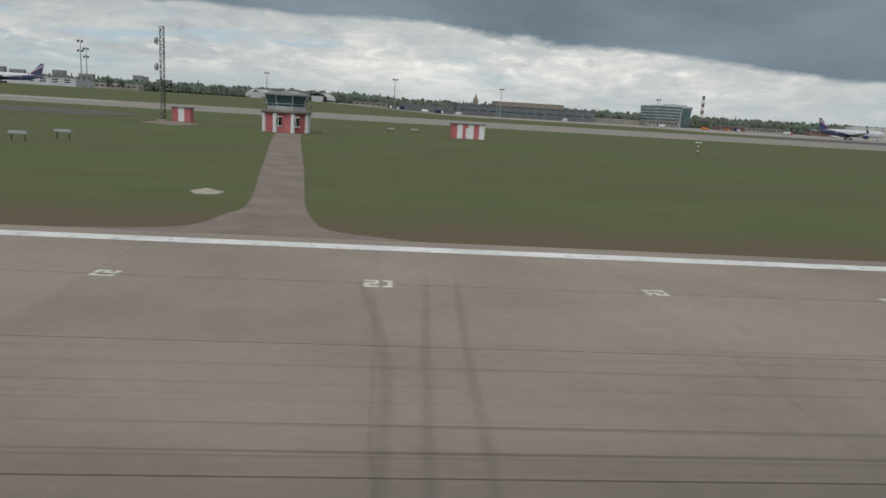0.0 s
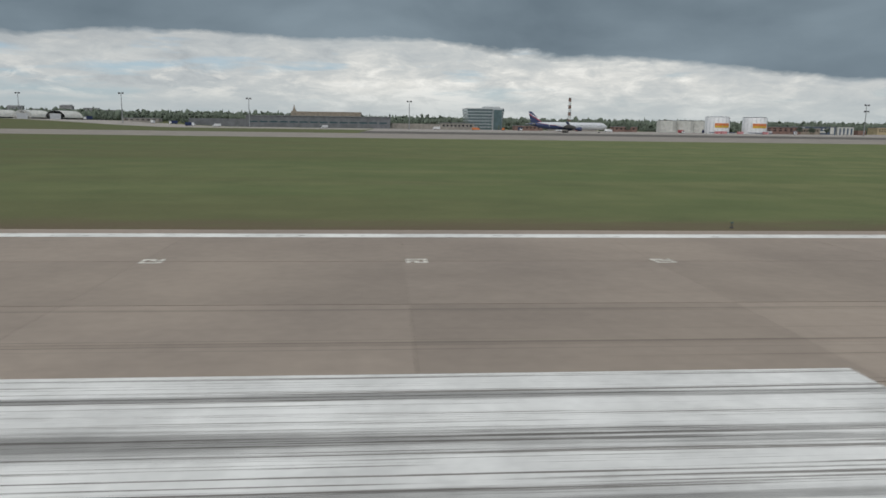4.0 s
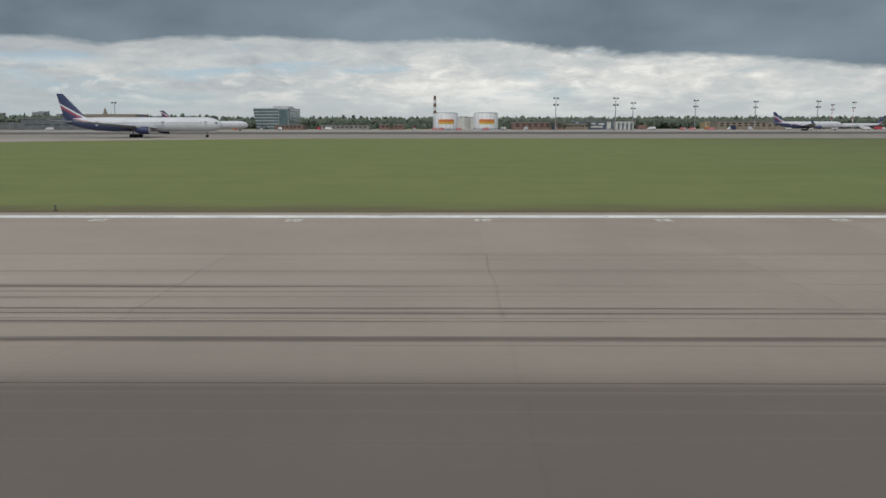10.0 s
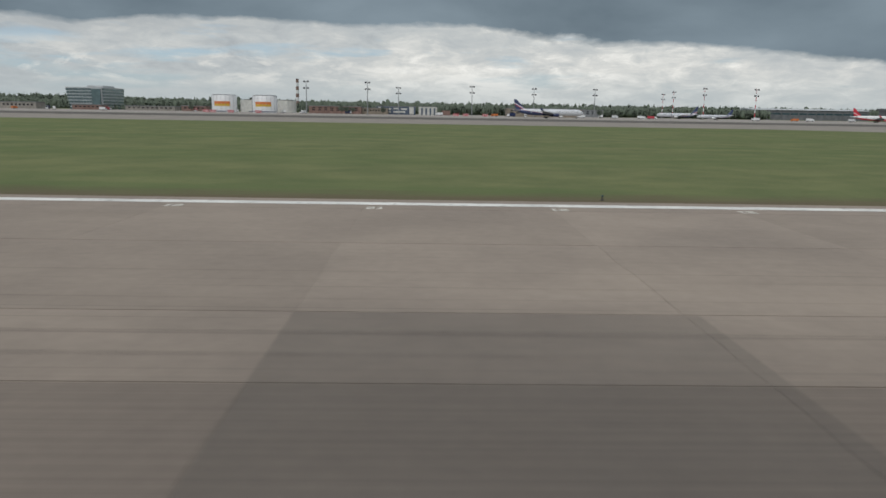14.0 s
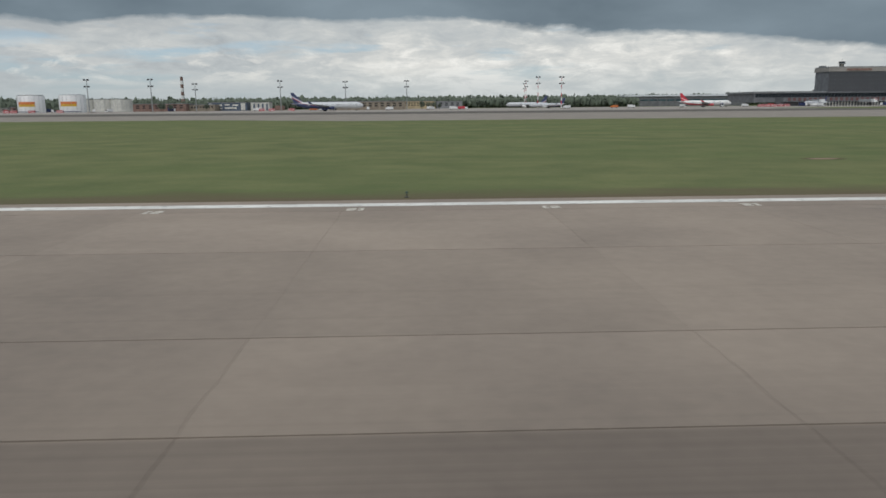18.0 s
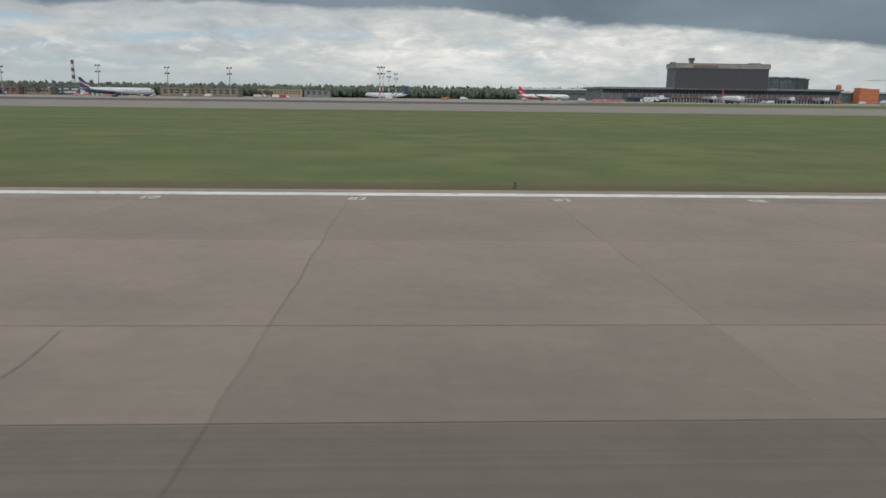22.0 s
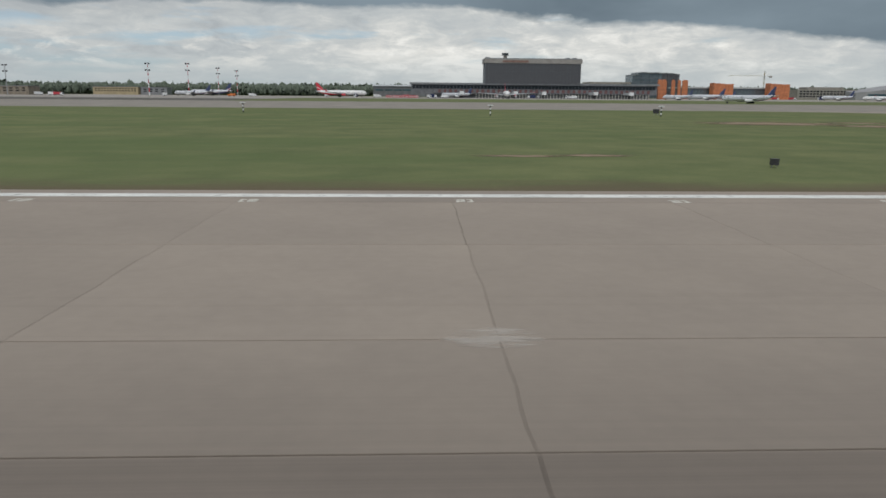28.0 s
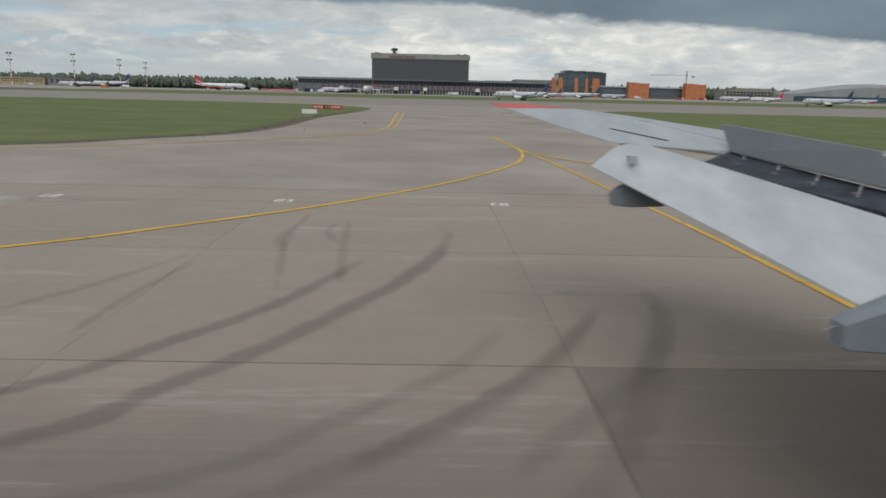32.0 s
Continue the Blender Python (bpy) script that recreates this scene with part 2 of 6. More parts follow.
def concrete_runway(name, colour, second, rubber=True, random=0.06):
    m = material(name, colour, rough=0.85, scale=9.0, fine=2.5, bump=0.25, second=second, random=random, distance=0.01, spec=0.25)
    nt, mth, noise_of, step, blend = tree_of(m)
    b, col = base_of(nt)
    pos, (x, y, z) = world_xyz(nt)
    # damp and dusty blotches some metres wide
    blot = noise_of(pos, 0.09, 6, 0.62, (0.6, 1.4, 1))
    col = blend(mth("MULTIPLY", step(blot, 0.52, 0.74), 0.30), col, tuple(v * 0.70 for v in second))
    pale = noise_of(pos, 0.16, 7, 0.7, (0.7, 1.6, 1))
    col = blend(mth("MULTIPLY", step(pale, 0.60, 0.78), 0.22), col, tuple(min(1, v * 1.35) for v in colour))
    if rubber:
        # younger, paler slabs at the crossing and near the exit
        young = mth("MAXIMUM", mth("MULTIPLY", step(x, 340.0, 400.0), step(x, 690.0, 610.0)), mth("MULTIPLY", step(x, 1350.0, 1420.0), 0.6))
        col = blend(mth("MULTIPLY", young, 0.5), col, (0.385, 0.336, 0.288))
        # tyre rubber: long streaks along the runway, thick at the touchdown zone
        line = noise_of(pos, 1.0, 4, 0.75, (0.006, 1.9, 1))
        fine = noise_of(pos, 1.0, 3, 0.6, (0.012, 7.0, 1))
        across = mth("MULTIPLY", step(y, 22.0, 12.0), 1.0)
        near = step(mth("ADD", y, mth("MULTIPLY", mth("MINIMUM", x, 690.0), 0.0085)), 14.6, 11.0)
        along = step(x, 1080.0, 560.0)
        streak = mth("MULTIPLY", step(mth("ADD", mth("MULTIPLY", line, 0.75), mth("MULTIPLY", fine, 0.25)), 0.53, 0.62), across)
        heavy = mth("MULTIPLY", mth("MULTIPLY", near, step(x, -120.0, 90.0)), mth("SUBTRACT", mth("ADD", 0.05, mth("ADD", mth("MULTIPLY", line, 1.1), mth("MULTIPLY", fine, 0.6))), mth("MULTIPLY", step(x, 490.0, 570.0), 0.02)))
        broad = noise_of(pos, 1.0, 4, 0.6, (0.009, 0.75, 1))
        heavy = mth("MULTIPLY", heavy, mth("ADD", 0.52, broad))
        heavy = mth("MINIMUM", mth("ADD", heavy, mth("MULTIPLY", mth("MULTIPLY", near, step(x, 300.0, 410.0)), 0.08)), 0.84)
        amount = mth("MULTIPLY", mth("MAXIMUM", mth("MULTIPLY", streak, 0.62), mth("MULTIPLY", heavy, 0.84)), mth("ADD", mth("MULTIPLY", along, 0.9), 0.1))
        # cabin window shade painted in with thin rubber, growing towards the middle; the inner lane is older and
        # darker, and deepened likewise, but for a relaid stretch near the exit
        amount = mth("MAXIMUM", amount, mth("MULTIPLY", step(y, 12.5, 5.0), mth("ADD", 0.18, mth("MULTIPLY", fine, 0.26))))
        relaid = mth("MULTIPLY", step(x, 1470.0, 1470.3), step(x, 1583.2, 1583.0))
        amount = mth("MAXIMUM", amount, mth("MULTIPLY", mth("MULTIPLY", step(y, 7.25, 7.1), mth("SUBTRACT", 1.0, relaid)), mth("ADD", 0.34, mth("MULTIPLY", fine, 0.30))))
        # turning rubber by the exit, deepened to hold window shade as well
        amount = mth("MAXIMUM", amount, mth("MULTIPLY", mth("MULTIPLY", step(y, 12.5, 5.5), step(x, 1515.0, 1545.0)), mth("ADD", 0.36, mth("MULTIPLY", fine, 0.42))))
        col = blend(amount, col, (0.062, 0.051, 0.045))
        # chalky dust swept out where traffic turns off
        dust = noise_of(pos, 0.35, 7, 0.72, (0.35, 2.4, 1))
        col = blend(mth("MULTIPLY", mth("MULTIPLY", step(dust, 0.55, 0.72), step(x, 1488.0, 1515.0)), 0.5), col, (0.47, 0.44, 0.40))
    nt.links.new(col, b.inputs["Base Color"])
    return m


CONCRETE = (0.299, 0.251, 0.208)
CONCRETE_DARK = (0.238, 0.201, 0.171)
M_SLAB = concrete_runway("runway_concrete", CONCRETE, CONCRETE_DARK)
M_JOINT = material("joint_tar", (0.045, 0.040, 0.036), rough=0.7, vary=0.3, scale=1.0)
M_TAXI = concrete_runway("taxiway_concrete", (0.335, 0.295, 0.255), (0.262, 0.228, 0.198), rubber=False)
M_FAR_PAVE = concrete_runway("far_runway_concrete", (0.27, 0.245, 0.215), (0.21, 0.19, 0.17), rubber=False)
M_APRON = concrete_runway("apron_concrete", (0.36, 0.33, 0.30), (0.26, 0.24, 0.22), rubber=False)
M_ASPHALT = material("grey_asphalt", (0.125, 0.117, 0.105), rough=0.9, vary=0.15, scale=8, fine=3, bump=0.3, spec=0.2)
M_PATH = material("gravel_path", (0.235, 0.195, 0.165), rough=0.95, vary=0.1, scale=3, fine=6, bump=0.4, spec=0.2)


def grass_material():
    m = material("airfield_grass", (0.160, 0.174, 0.080), rough=0.95, scale=6, fine=3.5, bump=0.5, second=(0.112, 0.136, 0.062), distance=0.08, spec=0.1)
    nt, mth, noise_of, step, blend = tree_of(m)
    b, col = base_of(nt)
    pos, (x, y, z) = world_xyz(nt)
    band = noise_of(pos, 0.05, 6, 0.65, (0.25, 1.0, 1))
    col = blend(mth("MULTIPLY", step(band, 0.45, 0.66), 0.7), col, (0.108, 0.146, 0.060))
    dry = noise_of(pos, 0.09, 6, 0.7, (0.3, 1.3, 1))
    col = blend(mth("MULTIPLY", step(dry, 0.56, 0.72), 0.5), col, (0.19, 0.175, 0.095))
    # ranker, browner growth before the first crossing
    col = blend(mth("MULTIPLY", step(x, 340.0, 160.0), 0.6), col, (0.088, 0.104, 0.050))
    rank = noise_of(pos, 0.03, 5, 0.6, (0.3, 1.6, 1))
    col = blend(mth("MULTIPLY", mth("MULTIPLY", step(rank, 0.40, 0.62), step(x, 340.0, 180.0)), 0.75), col, (0.118, 0.112, 0.058))
    # paler, yellower green past the first crossing
    yellower = mth("MULTIPLY", step(x, 425.0, 500.0), step(x, 760.0, 640.0))
    col = blend(mth("MULTIPLY", yellower, 0.6), col, (0.19, 0.222, 0.080))
    # worn soil along the runway's edge
    edge = mth("ADD", mth("ABSOLUTE", y), mth("MULTIPLY", mth("SUBTRACT", noise_of(pos, 0.5, 5, 0.7, (0.25, 1, 1)), 0.5), 9.0))
    col = blend(mth("MULTIPLY", mth("MINIMUM", mth("ADD", step(edge, 36.2, 31.0), mth("MULTIPLY", step(edge, 38.0, 32.0), step(x, 60.0, -10.0))), 1.0), 0.82), col, (0.135, 0.105, 0.072))
    nt.links.new(col, b.inputs["Base Color"])
    return m


M_GRASS = grass_material()


def worn_paint(name, colour, wear, streaky=False):
    m = material(name, colour, rough=0.75, vary=0.10, scale=2.0, fine=5)
    nt, mth, noise_of, step, blend = tree_of(m)
    b, col = base_of(nt)
    pos, (x, y, z) = world_xyz(nt)
    n = noise_of(pos, 1.0, 6, 0.72, (0.05, 8.0, 1) if streaky else (2.2, 2.2, 2.2))
    col = blend(mth("MULTIPLY", step(n, 0.56 - wear, 0.66 - wear), 0.85), col, (0.12, 0.105, 0.09))
    nt.links.new(col, b.inputs["Base Color"])
    return m


M_WHITE_LINE = worn_paint("white_line_paint", (0.74, 0.74, 0.71), 0.0)
M_BAR = worn_paint("zone_bar_paint", (0.72, 0.72, 0.70), 0.05, True)
M_YELLOW_LINE = worn_paint("yellow_line_paint", (0.66, 0.40, 0.06), 0.0)
M_NUMBER = worn_paint("painted_number", (0.66, 0.64, 0.58), -0.02)
M_PATCH = material("repair_mortar", (0.40, 0.36, 0.29), rough=0.85, vary=0.15, scale=1.0)


def film(name, colour, strength, grain, stretch=(1, 1, 1), ragged=1.5):
    """A thin deposit that wears away towards the rim of its sheet (u, v from -1 to 1)."""
    m = material(name, colour, rough=0.85, vary=0.15, scale=2.0, bump=0.1)
    nt, mth, noise_of, step, blend = tree_of(m)
    b, col = base_of(nt)
    pos, (x, y, z) = world_xyz(nt)
    uv = nt.nodes.new("ShaderNodeUVMap")
    sp = nt.nodes.new("ShaderNodeSeparateXYZ")
    nt.links.new(uv.outputs[0], sp.inputs[0])
    u, v = sp.outputs[0], sp.outputs[1]
    rim = mth("SUBTRACT", 1.0, mth("SQRT", mth("ADD", mth("MULTIPLY", u, u), mth("MULTIPLY", v, v))))
    worn = mth("ADD", rim, mth("MULTIPLY", mth("SUBTRACT", noise_of(pos, grain, 6, 0.68, stretch), 0.5), ragged))
    amount = mth("MULTIPLY", mth("MULTIPLY", step(worn, 0.0, 0.75), step(rim, 0.0, 0.25)), strength)
    clear = nt.nodes.new("ShaderNodeBsdfTransparent")
    both = nt.nodes.new("ShaderNodeMixShader")
    nt.links.new(amount, both.inputs[0])
    nt.links.new(clear.outputs[0], both.inputs[1])
    nt.links.new(b.outputs[0], both.inputs[2])
    nt.links.new(both.outputs[0], nt.nodes["Material Output"].inputs[0])
    return m


M_STREAK = film("black_rubber_film", (0.060, 0.052, 0.046), 0.38, 1.2, (0.10, 5.0, 1), 2.2)
M_TRACK = film("turning_tyre_film", (0.072, 0.060, 0.054), 0.19, 1.6)
M_FAINT = film("faint_tyre_film", (0.085, 0.074, 0.066), 0.10, 1.4)
M_SOIL_FILM = film("broken_bare_soil", (0.275, 0.195, 0.130), 0.95, 0.36, (0.6, 0.75, 1))
M_RIM_FILM = film("trodden_soil_rim", (0.150, 0.120, 0.086), 0.8, 0.5, (0.5, 0.5, 1))
M_RESEAL = film("grey_slab_sealant", (0.105, 0.105, 0.098), 0.22, 0.3, (0.3, 1.2, 1))
M_RESEAL_PALE = film("pale_slab_sealant", (0.125, 0.128, 0.124), 0.14, 0.3, (0.3, 1.2, 1))
M_CRACK = film("sealed_crack_tar", (0.055, 0.048, 0.042), 0.34, 2.5, (1, 1, 1), 2.5)
M_YELLOW_FILM = film("worn_yellow_film", (0.55, 0.33, 0.08), 0.75, 1.2)
M_MORTAR = film("smeared_mortar", (0.46, 0.42, 0.36), 0.6, 1.5)
M_CHALK = film("chalk_white_dust", (0.62, 0.575, 0.52), 0.42, 1.6, (0.45, 2.6, 1), 4.5)
M_DUST_TRACK = film("dusty_tyre_track", (0.62, 0.575, 0.52), 0.42, 1.2, (1, 1, 1), 1.4)
M_DUST = film("pale_dust_film", (0.52, 0.48, 0.43), 0.5, 0.9, (0.35, 2.2, 1), 4.0)

WHITE = (0.78, 0.79, 0.80)
M_WHITE = material("white_paint", WHITE, rough=0.35, vary=0.05, scale=2.5, bump=0.03)
M_GREY = material("grey_paint", (0.42, 0.44, 0.46), rough=0.45, vary=0.08, scale=2.0, bump=0.05)
M_RED = material("red_paint", (0.52, 0.055, 0.075), rough=0.5, vary=0.12, scale=1.2, bump=0.05)
M_PINK = material("faded_red_paint", (0.50, 0.145, 0.155), rough=0.65, vary=0.12, scale=1.2, bump=0.1)
M_ORANGE = material("orange_panel", (0.66, 0.20, 0.055), rough=0.5, vary=0.12, scale=3.0, bump=0.05)
M_BLUE = material("navy_paint", (0.022, 0.036, 0.105), rough=0.35, vary=0.1, scale=2.0, bump=0.02)
M_STEEL = material("galvanised_steel", (0.36, 0.37, 0.38), rough=0.45, metal=0.6, vary=0.15, scale=1.0)
M_DARK_STEEL = material("dark_steel", (0.07, 0.07, 0.075), rough=0.5, metal=0.4, vary=0.2, scale=1.0)
M_TYRE = material("tyre", (0.025, 0.025, 0.026), rough=0.85, vary=0.2, scale=0.5)
M_GLASS = material("dark_window_glass", (0.020, 0.024, 0.030), rough=0.08, vary=0.2, scale=4.0, bump=0.0, spec=0.7)
M_BLUE_GLASS = material("blue_green_glass", (0.055, 0.105, 0.125), rough=0.1, vary=0.2, scale=8.0, bump=0.0, spec=0.7)
M_TEAL_GLASS = material("teal_mirror_glass", (0.165, 0.235, 0.245), rough=0.2, metal=0.5, vary=0.15, scale=6.0, bump=0.0)
M_SLATE = material("slate_blue_cladding", (0.085, 0.115, 0.165), rough=0.6, vary=0.12, scale=4.0, bump=0.05)
# glass tone lifted: part of it is haze put into the colour
M_DARK_GLASS = material("bronze_curtain_glass", (0.165, 0.165, 0.178), rough=0.28, metal=0.6, vary=0.12, scale=12.0, bump=0.0, spec=0.5)
M_CONC_WALL = material("weathered_concrete_wall", (0.30, 0.28, 0.25), rough=0.85, vary=0.14, scale=5.0, bump=0.2)
# cladding paled as well, with distance haze in its base colour
M_DARK_WALL = material("dark_cladding", (0.165, 0.172, 0.186), rough=0.6, vary=0.15, scale=6.0, bump=0.1)
# tan brick muted, distance haze being mixed into its colour
M_TAN = material("tan_brick", (0.275, 0.235, 0.185), rough=0.85, vary=0.15, scale=3.0, bump=0.2)
M_STRAW = material("straw_render", (0.42, 0.345, 0.215), rough=0.85, vary=0.1, scale=4.0, bump=0.1)
# red brick dulled in the same way to carry haze
M_BRICK = material("red_brick", (0.235, 0.15, 0.125), rough=0.85, vary=0.15, scale=3.0, bump=0.2)
M_GATE = material("dull_red_panel", (0.155, 0.075, 0.075), rough=0.6, vary=0.2, scale=4.0, bump=0.05)
M_ROOF = material("grey_metal_roof", (0.24, 0.25, 0.26), rough=0.5, metal=0.2, vary=0.1, scale=5.0)
M_PALE_ROOF = material("pale_sheet_roof", (0.50, 0.52, 0.53), rough=0.5, vary=0.1, scale=5.0)
M_ARCH = material("weathered_white_sheeting", (0.60, 0.60, 0.56), rough=0.7, vary=0.12, scale=4.0, bump=0.1)
M_PARAPET = material("grey_stone_parapet", (0.31, 0.295, 0.275), rough=0.8, vary=0.1, scale=6.0, bump=0.1)
M_TERM_GLASS = material("slate_curtain_glass", (0.185, 0.225, 0.255), rough=0.22, metal=0.45, vary=0.2, scale=9.0, bump=0.0)
M_CRANE = material("faded_yellow_steel", (0.30, 0.26, 0.15), rough=0.6, vary=0.12)
M_RUST = material("orange_rust_panel", (0.56, 0.20, 0.09), rough=0.6, vary=0.15, scale=4.0)
M_BARK = material("bark", (0.09, 0.07, 0.05), rough=0.95, vary=0.2, scale=1.0)
# leaf colour paled and greyed: the haze of distance is put into it
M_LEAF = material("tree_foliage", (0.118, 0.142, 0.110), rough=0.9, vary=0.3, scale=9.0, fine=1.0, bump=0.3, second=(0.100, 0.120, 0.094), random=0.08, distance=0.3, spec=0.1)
M_SIGN_RED = material("sign_red", (0.55, 0.03, 0.03), rough=0.5, vary=0.06)
M_SIGN_BLACK = material("sign_black", (0.02, 0.02, 0.022), rough=0.5, vary=0.06)
M_YELLOW = material("yellow_paint", (0.68, 0.44, 0.05), rough=0.5, vary=0.1)
M_APT = material("far_apartment_wall", (0.33, 0.33, 0.34), rough=0.85, vary=0.1, scale=20.0)
M_TURB = material("bare_aluminium", (0.60, 0.61, 0.62), rough=0.3, metal=0.7, vary=0.08, scale=1.0)


def livery(name, body, belly, slope, level):
    """Fuselage paint: belly colour sweeping up towards the tail."""
    m = material(name, body, rough=0.3, vary=0.04, scale=4.0, bump=0.02)
    nt, mth, noise_of, step, blend = tree_of(m)
    b, col = base_of(nt)
    co = nt.nodes.new("ShaderNodeTexCoord")
    sp = nt.nodes.new("ShaderNodeSeparateXYZ")
    plan = nt.nodes.new("ShaderNodeVectorMath")
    plan.operation = "SCALE"
    plan.inputs["Scale"].default_value = 1 / SIZE
    nt.links.new(co.outputs["Object"], plan.inputs[0])
    nt.links.new(plan.outputs[0], sp.inputs[0])
    x, y, z = sp.outputs
    v = mth("ADD", mth("MULTIPLY", x, slope), mth("MULTIPLY", z, -1.0))
    mask = step(v, level, level + 0.08)
    edge = mth("MULTIPLY", step(v, level - 0.16, level - 0.12), mth("SUBTRACT", 1.0, mask))
    col = blend(edge, col, (0.42, 0.03, 0.05))
    col = blend(mask, col, belly)
    nt.links.new(col, b.inputs["Base Color"])
    return m


# belly navy lightened: haze between is painted into it
M_SILVER_BLUE = livery("silver_and_navy_fuselage", (0.62, 0.64, 0.67), (0.050, 0.068, 0.150), -0.15, 1.75)
M_WHITE_RED = livery("white_and_red_fuselage", (0.80, 0.80, 0.80), (0.62, 0.05, 0.07), -0.10, 2.2)
M_PLAIN_SILVER = livery("silver_fuselage", (0.60, 0.62, 0.66), (0.05, 0.07, 0.16), -0.10, 1.9)


def fin_paint(name, base, stripe, second):
    m = material(name, base, rough=0.35, vary=0.06, scale=3.0, bump=0.02)
    nt, mth, noise_of, step, blend = tree_of(m)
    b, col = base_of(nt)
    co = nt.nodes.new("ShaderNodeTexCoord")
    sp = nt.nodes.new("ShaderNodeSeparateXYZ")
    plan = nt.nodes.new("ShaderNodeVectorMath")
    plan.operation = "SCALE"
    plan.inputs["Scale"].default_value = 1 / SIZE
    nt.links.new(co.outputs["Object"], plan.inputs[0])
    nt.links.new(plan.outputs[0], sp.inputs[0])
    x, y, z = sp.outputs
    v = mth("ADD", z, mth("MULTIPLY", x, 0.55))
    for lo, hi, c in ((-10.6, -9.7, stripe), (-9.6, -8.85, second), (-8.6, -8.45, stripe)):
        mask = mth("MULTIPLY", step(v, lo, lo + 0.1), step(v, hi, hi - 0.1))
        col = blend(mask, col, c)
    nt.links.new(col, b.inputs["Base Color"])
    return m


# fin navy holds the same painted haze as the bellies
M_FIN_NAVY = fin_paint("navy_fin_with_stripes", (0.050, 0.068, 0.150), (0.40, 0.07, 0.10), (0.72, 0.74, 0.78))
M_FIN_RED = fin_paint("red_fin", (0.60, 0.045, 0.07), (0.62, 0.05, 0.07), (0.78, 0.78, 0.78))


# ---- builders ----
def place(x, y, z, rx=0, ry=0, rz=0):
    """A pose from numbers of the plan."""
    return pose(x * SIZE, y * SIZE, z * SIZE, rx, ry, rz)


class Mesh:
    """Collects corners and faces of one part."""

    def __init__(self):
        self.v, self.f = [], []

    def add(self, vs, fs):
        n = len(self.v)
        self.v += [tuple(v) for v in vs]
        self.f += [[i + n for i in f] for f in fs]
        return self

    def box(self, x0, x1, y0, y1, z0, z1):
        vs = [(x, y, z) for z in (z0, z1) for x, y in ((x0, y0), (x1, y0), (x1, y1), (x0, y1))]
        return self.add(vs, [(3, 2, 1, 0), (4, 5, 6, 7), (0, 1, 5, 4), (1, 2, 6, 5), (2, 3, 7, 6), (3, 0, 4, 7)])

    def prism(self, poly, z0, z1):
        n = len(poly)
        vs = [(*p, z0) for p in poly] + [(*p, z1) for p in poly]
        return self.add(vs, [list(range(n))[::-1], list(range(n, 2 * n))] + [(i, (i + 1) % n, n + (i + 1) % n, n + i) for i in range(n)])

    def loft(self, rings, cap=True):
        n = len(rings[0])
        vs = [p for r in rings for p in r]
        fs = [(k * n + i, k * n + (i + 1) % n, (k + 1) * n + (i + 1) % n, (k + 1) * n + i) for k in range(len(rings) - 1) for i in range(n)]
        if cap:
            fs += [list(range(n))[::-1], [len(vs) - n + i for i in range(n)]]
        return self.add(vs, fs)

    def tube(self, a, b, r0, r1=None, n=8):
        a, b = Vector(a), Vector(b)
        r1 = r0 if r1 is None else r1
        d = (b - a).normalized()
        u = d.orthogonal().normalized()
        w = d.cross(u)
        ring = lambda c, r: [c + (u * math.cos(2 * math.pi * i / n) + w * math.sin(2 * math.pi * i / n)) * r for i in range(n)]
        return self.loft([ring(a, r0), ring(b, r1)])

    def lathe_x(self, profile, n=18, squash=1.0):
        """profile: x, radius, height of the axis."""
        return self.loft([[(x, r * math.cos(2 * math.pi * i / n), zc + squash * r * math.sin(2 * math.pi * i / n)) for i in range(n)] for x, r, zc in profile])

    def lathe_z(self, profile, n=20, cx=0.0, cy=0.0):
        return self.loft([[(cx + r * math.cos(2 * math.pi * i / n), cy + r * math.sin(2 * math.pi * i / n), z) for i in range(n)] for z, r in profile])


def linked(name, mesh, mat, parent=None, label="", smooth=False, at=(0, 0, 0)):
    if isinstance(mesh, Mesh):
        me = bpy.data.meshes.new(name)
        me.from_pydata([(x * SIZE, y * SIZE, z * SIZE) for x, y, z in mesh.v], [], mesh.f)
        me.materials.append(mat)
        if smooth:
            me.polygons.foreach_set("use_smooth", [True] * len(me.polygons))
            me.set_sharp_from_angle(angle=radians(38))
    else:
        me = mesh
    ob = new(name, me)
    ob.location = [v * SIZE for v in at]
    if parent:
        ob.parent = parent
    if label:
        tagged(ob, label)
    return ob


def part(name, mesh, mat, parent, label="", smooth=False, at=(0, 0, 0)):
    return linked(name, mesh, mat, parent, label, smooth, at)


def thing(name, label, category, at=(0, 0, 0), group="", turn=0.0):
    ob = new(name)
    ob.matrix_basis = place(*at, 0, 0, turn)
    ob.empty_display_size = 0.3
    return tagged(ob, label, category, group)


def structure(name, mesh, mat, label, smooth=False):
    ob = linked(name, mesh, mat, smooth=smooth)
    return tagged(ob, label, kind="structure")


def glide(points, n=8):
    """A smooth line through a few points."""
    out = []
    p = [points[0], *points, points[-1]]
    for i in range(1, len(p) - 2):
        for k in range(n):
            t = k / n
            out.append(tuple(0.5 * (2 * p[i][j] + (p[i + 1][j] - p[i - 1][j]) * t + (2 * p[i - 1][j] - 5 * p[i][j] + 4 * p[i + 1][j] - p[i + 2][j]) * t * t
                                    + (3 * p[i][j] - p[i - 1][j] - 3 * p[i + 1][j] + p[i + 2][j]) * t ** 3) for j in range(2)))
    return out + [tuple(points[-1])]


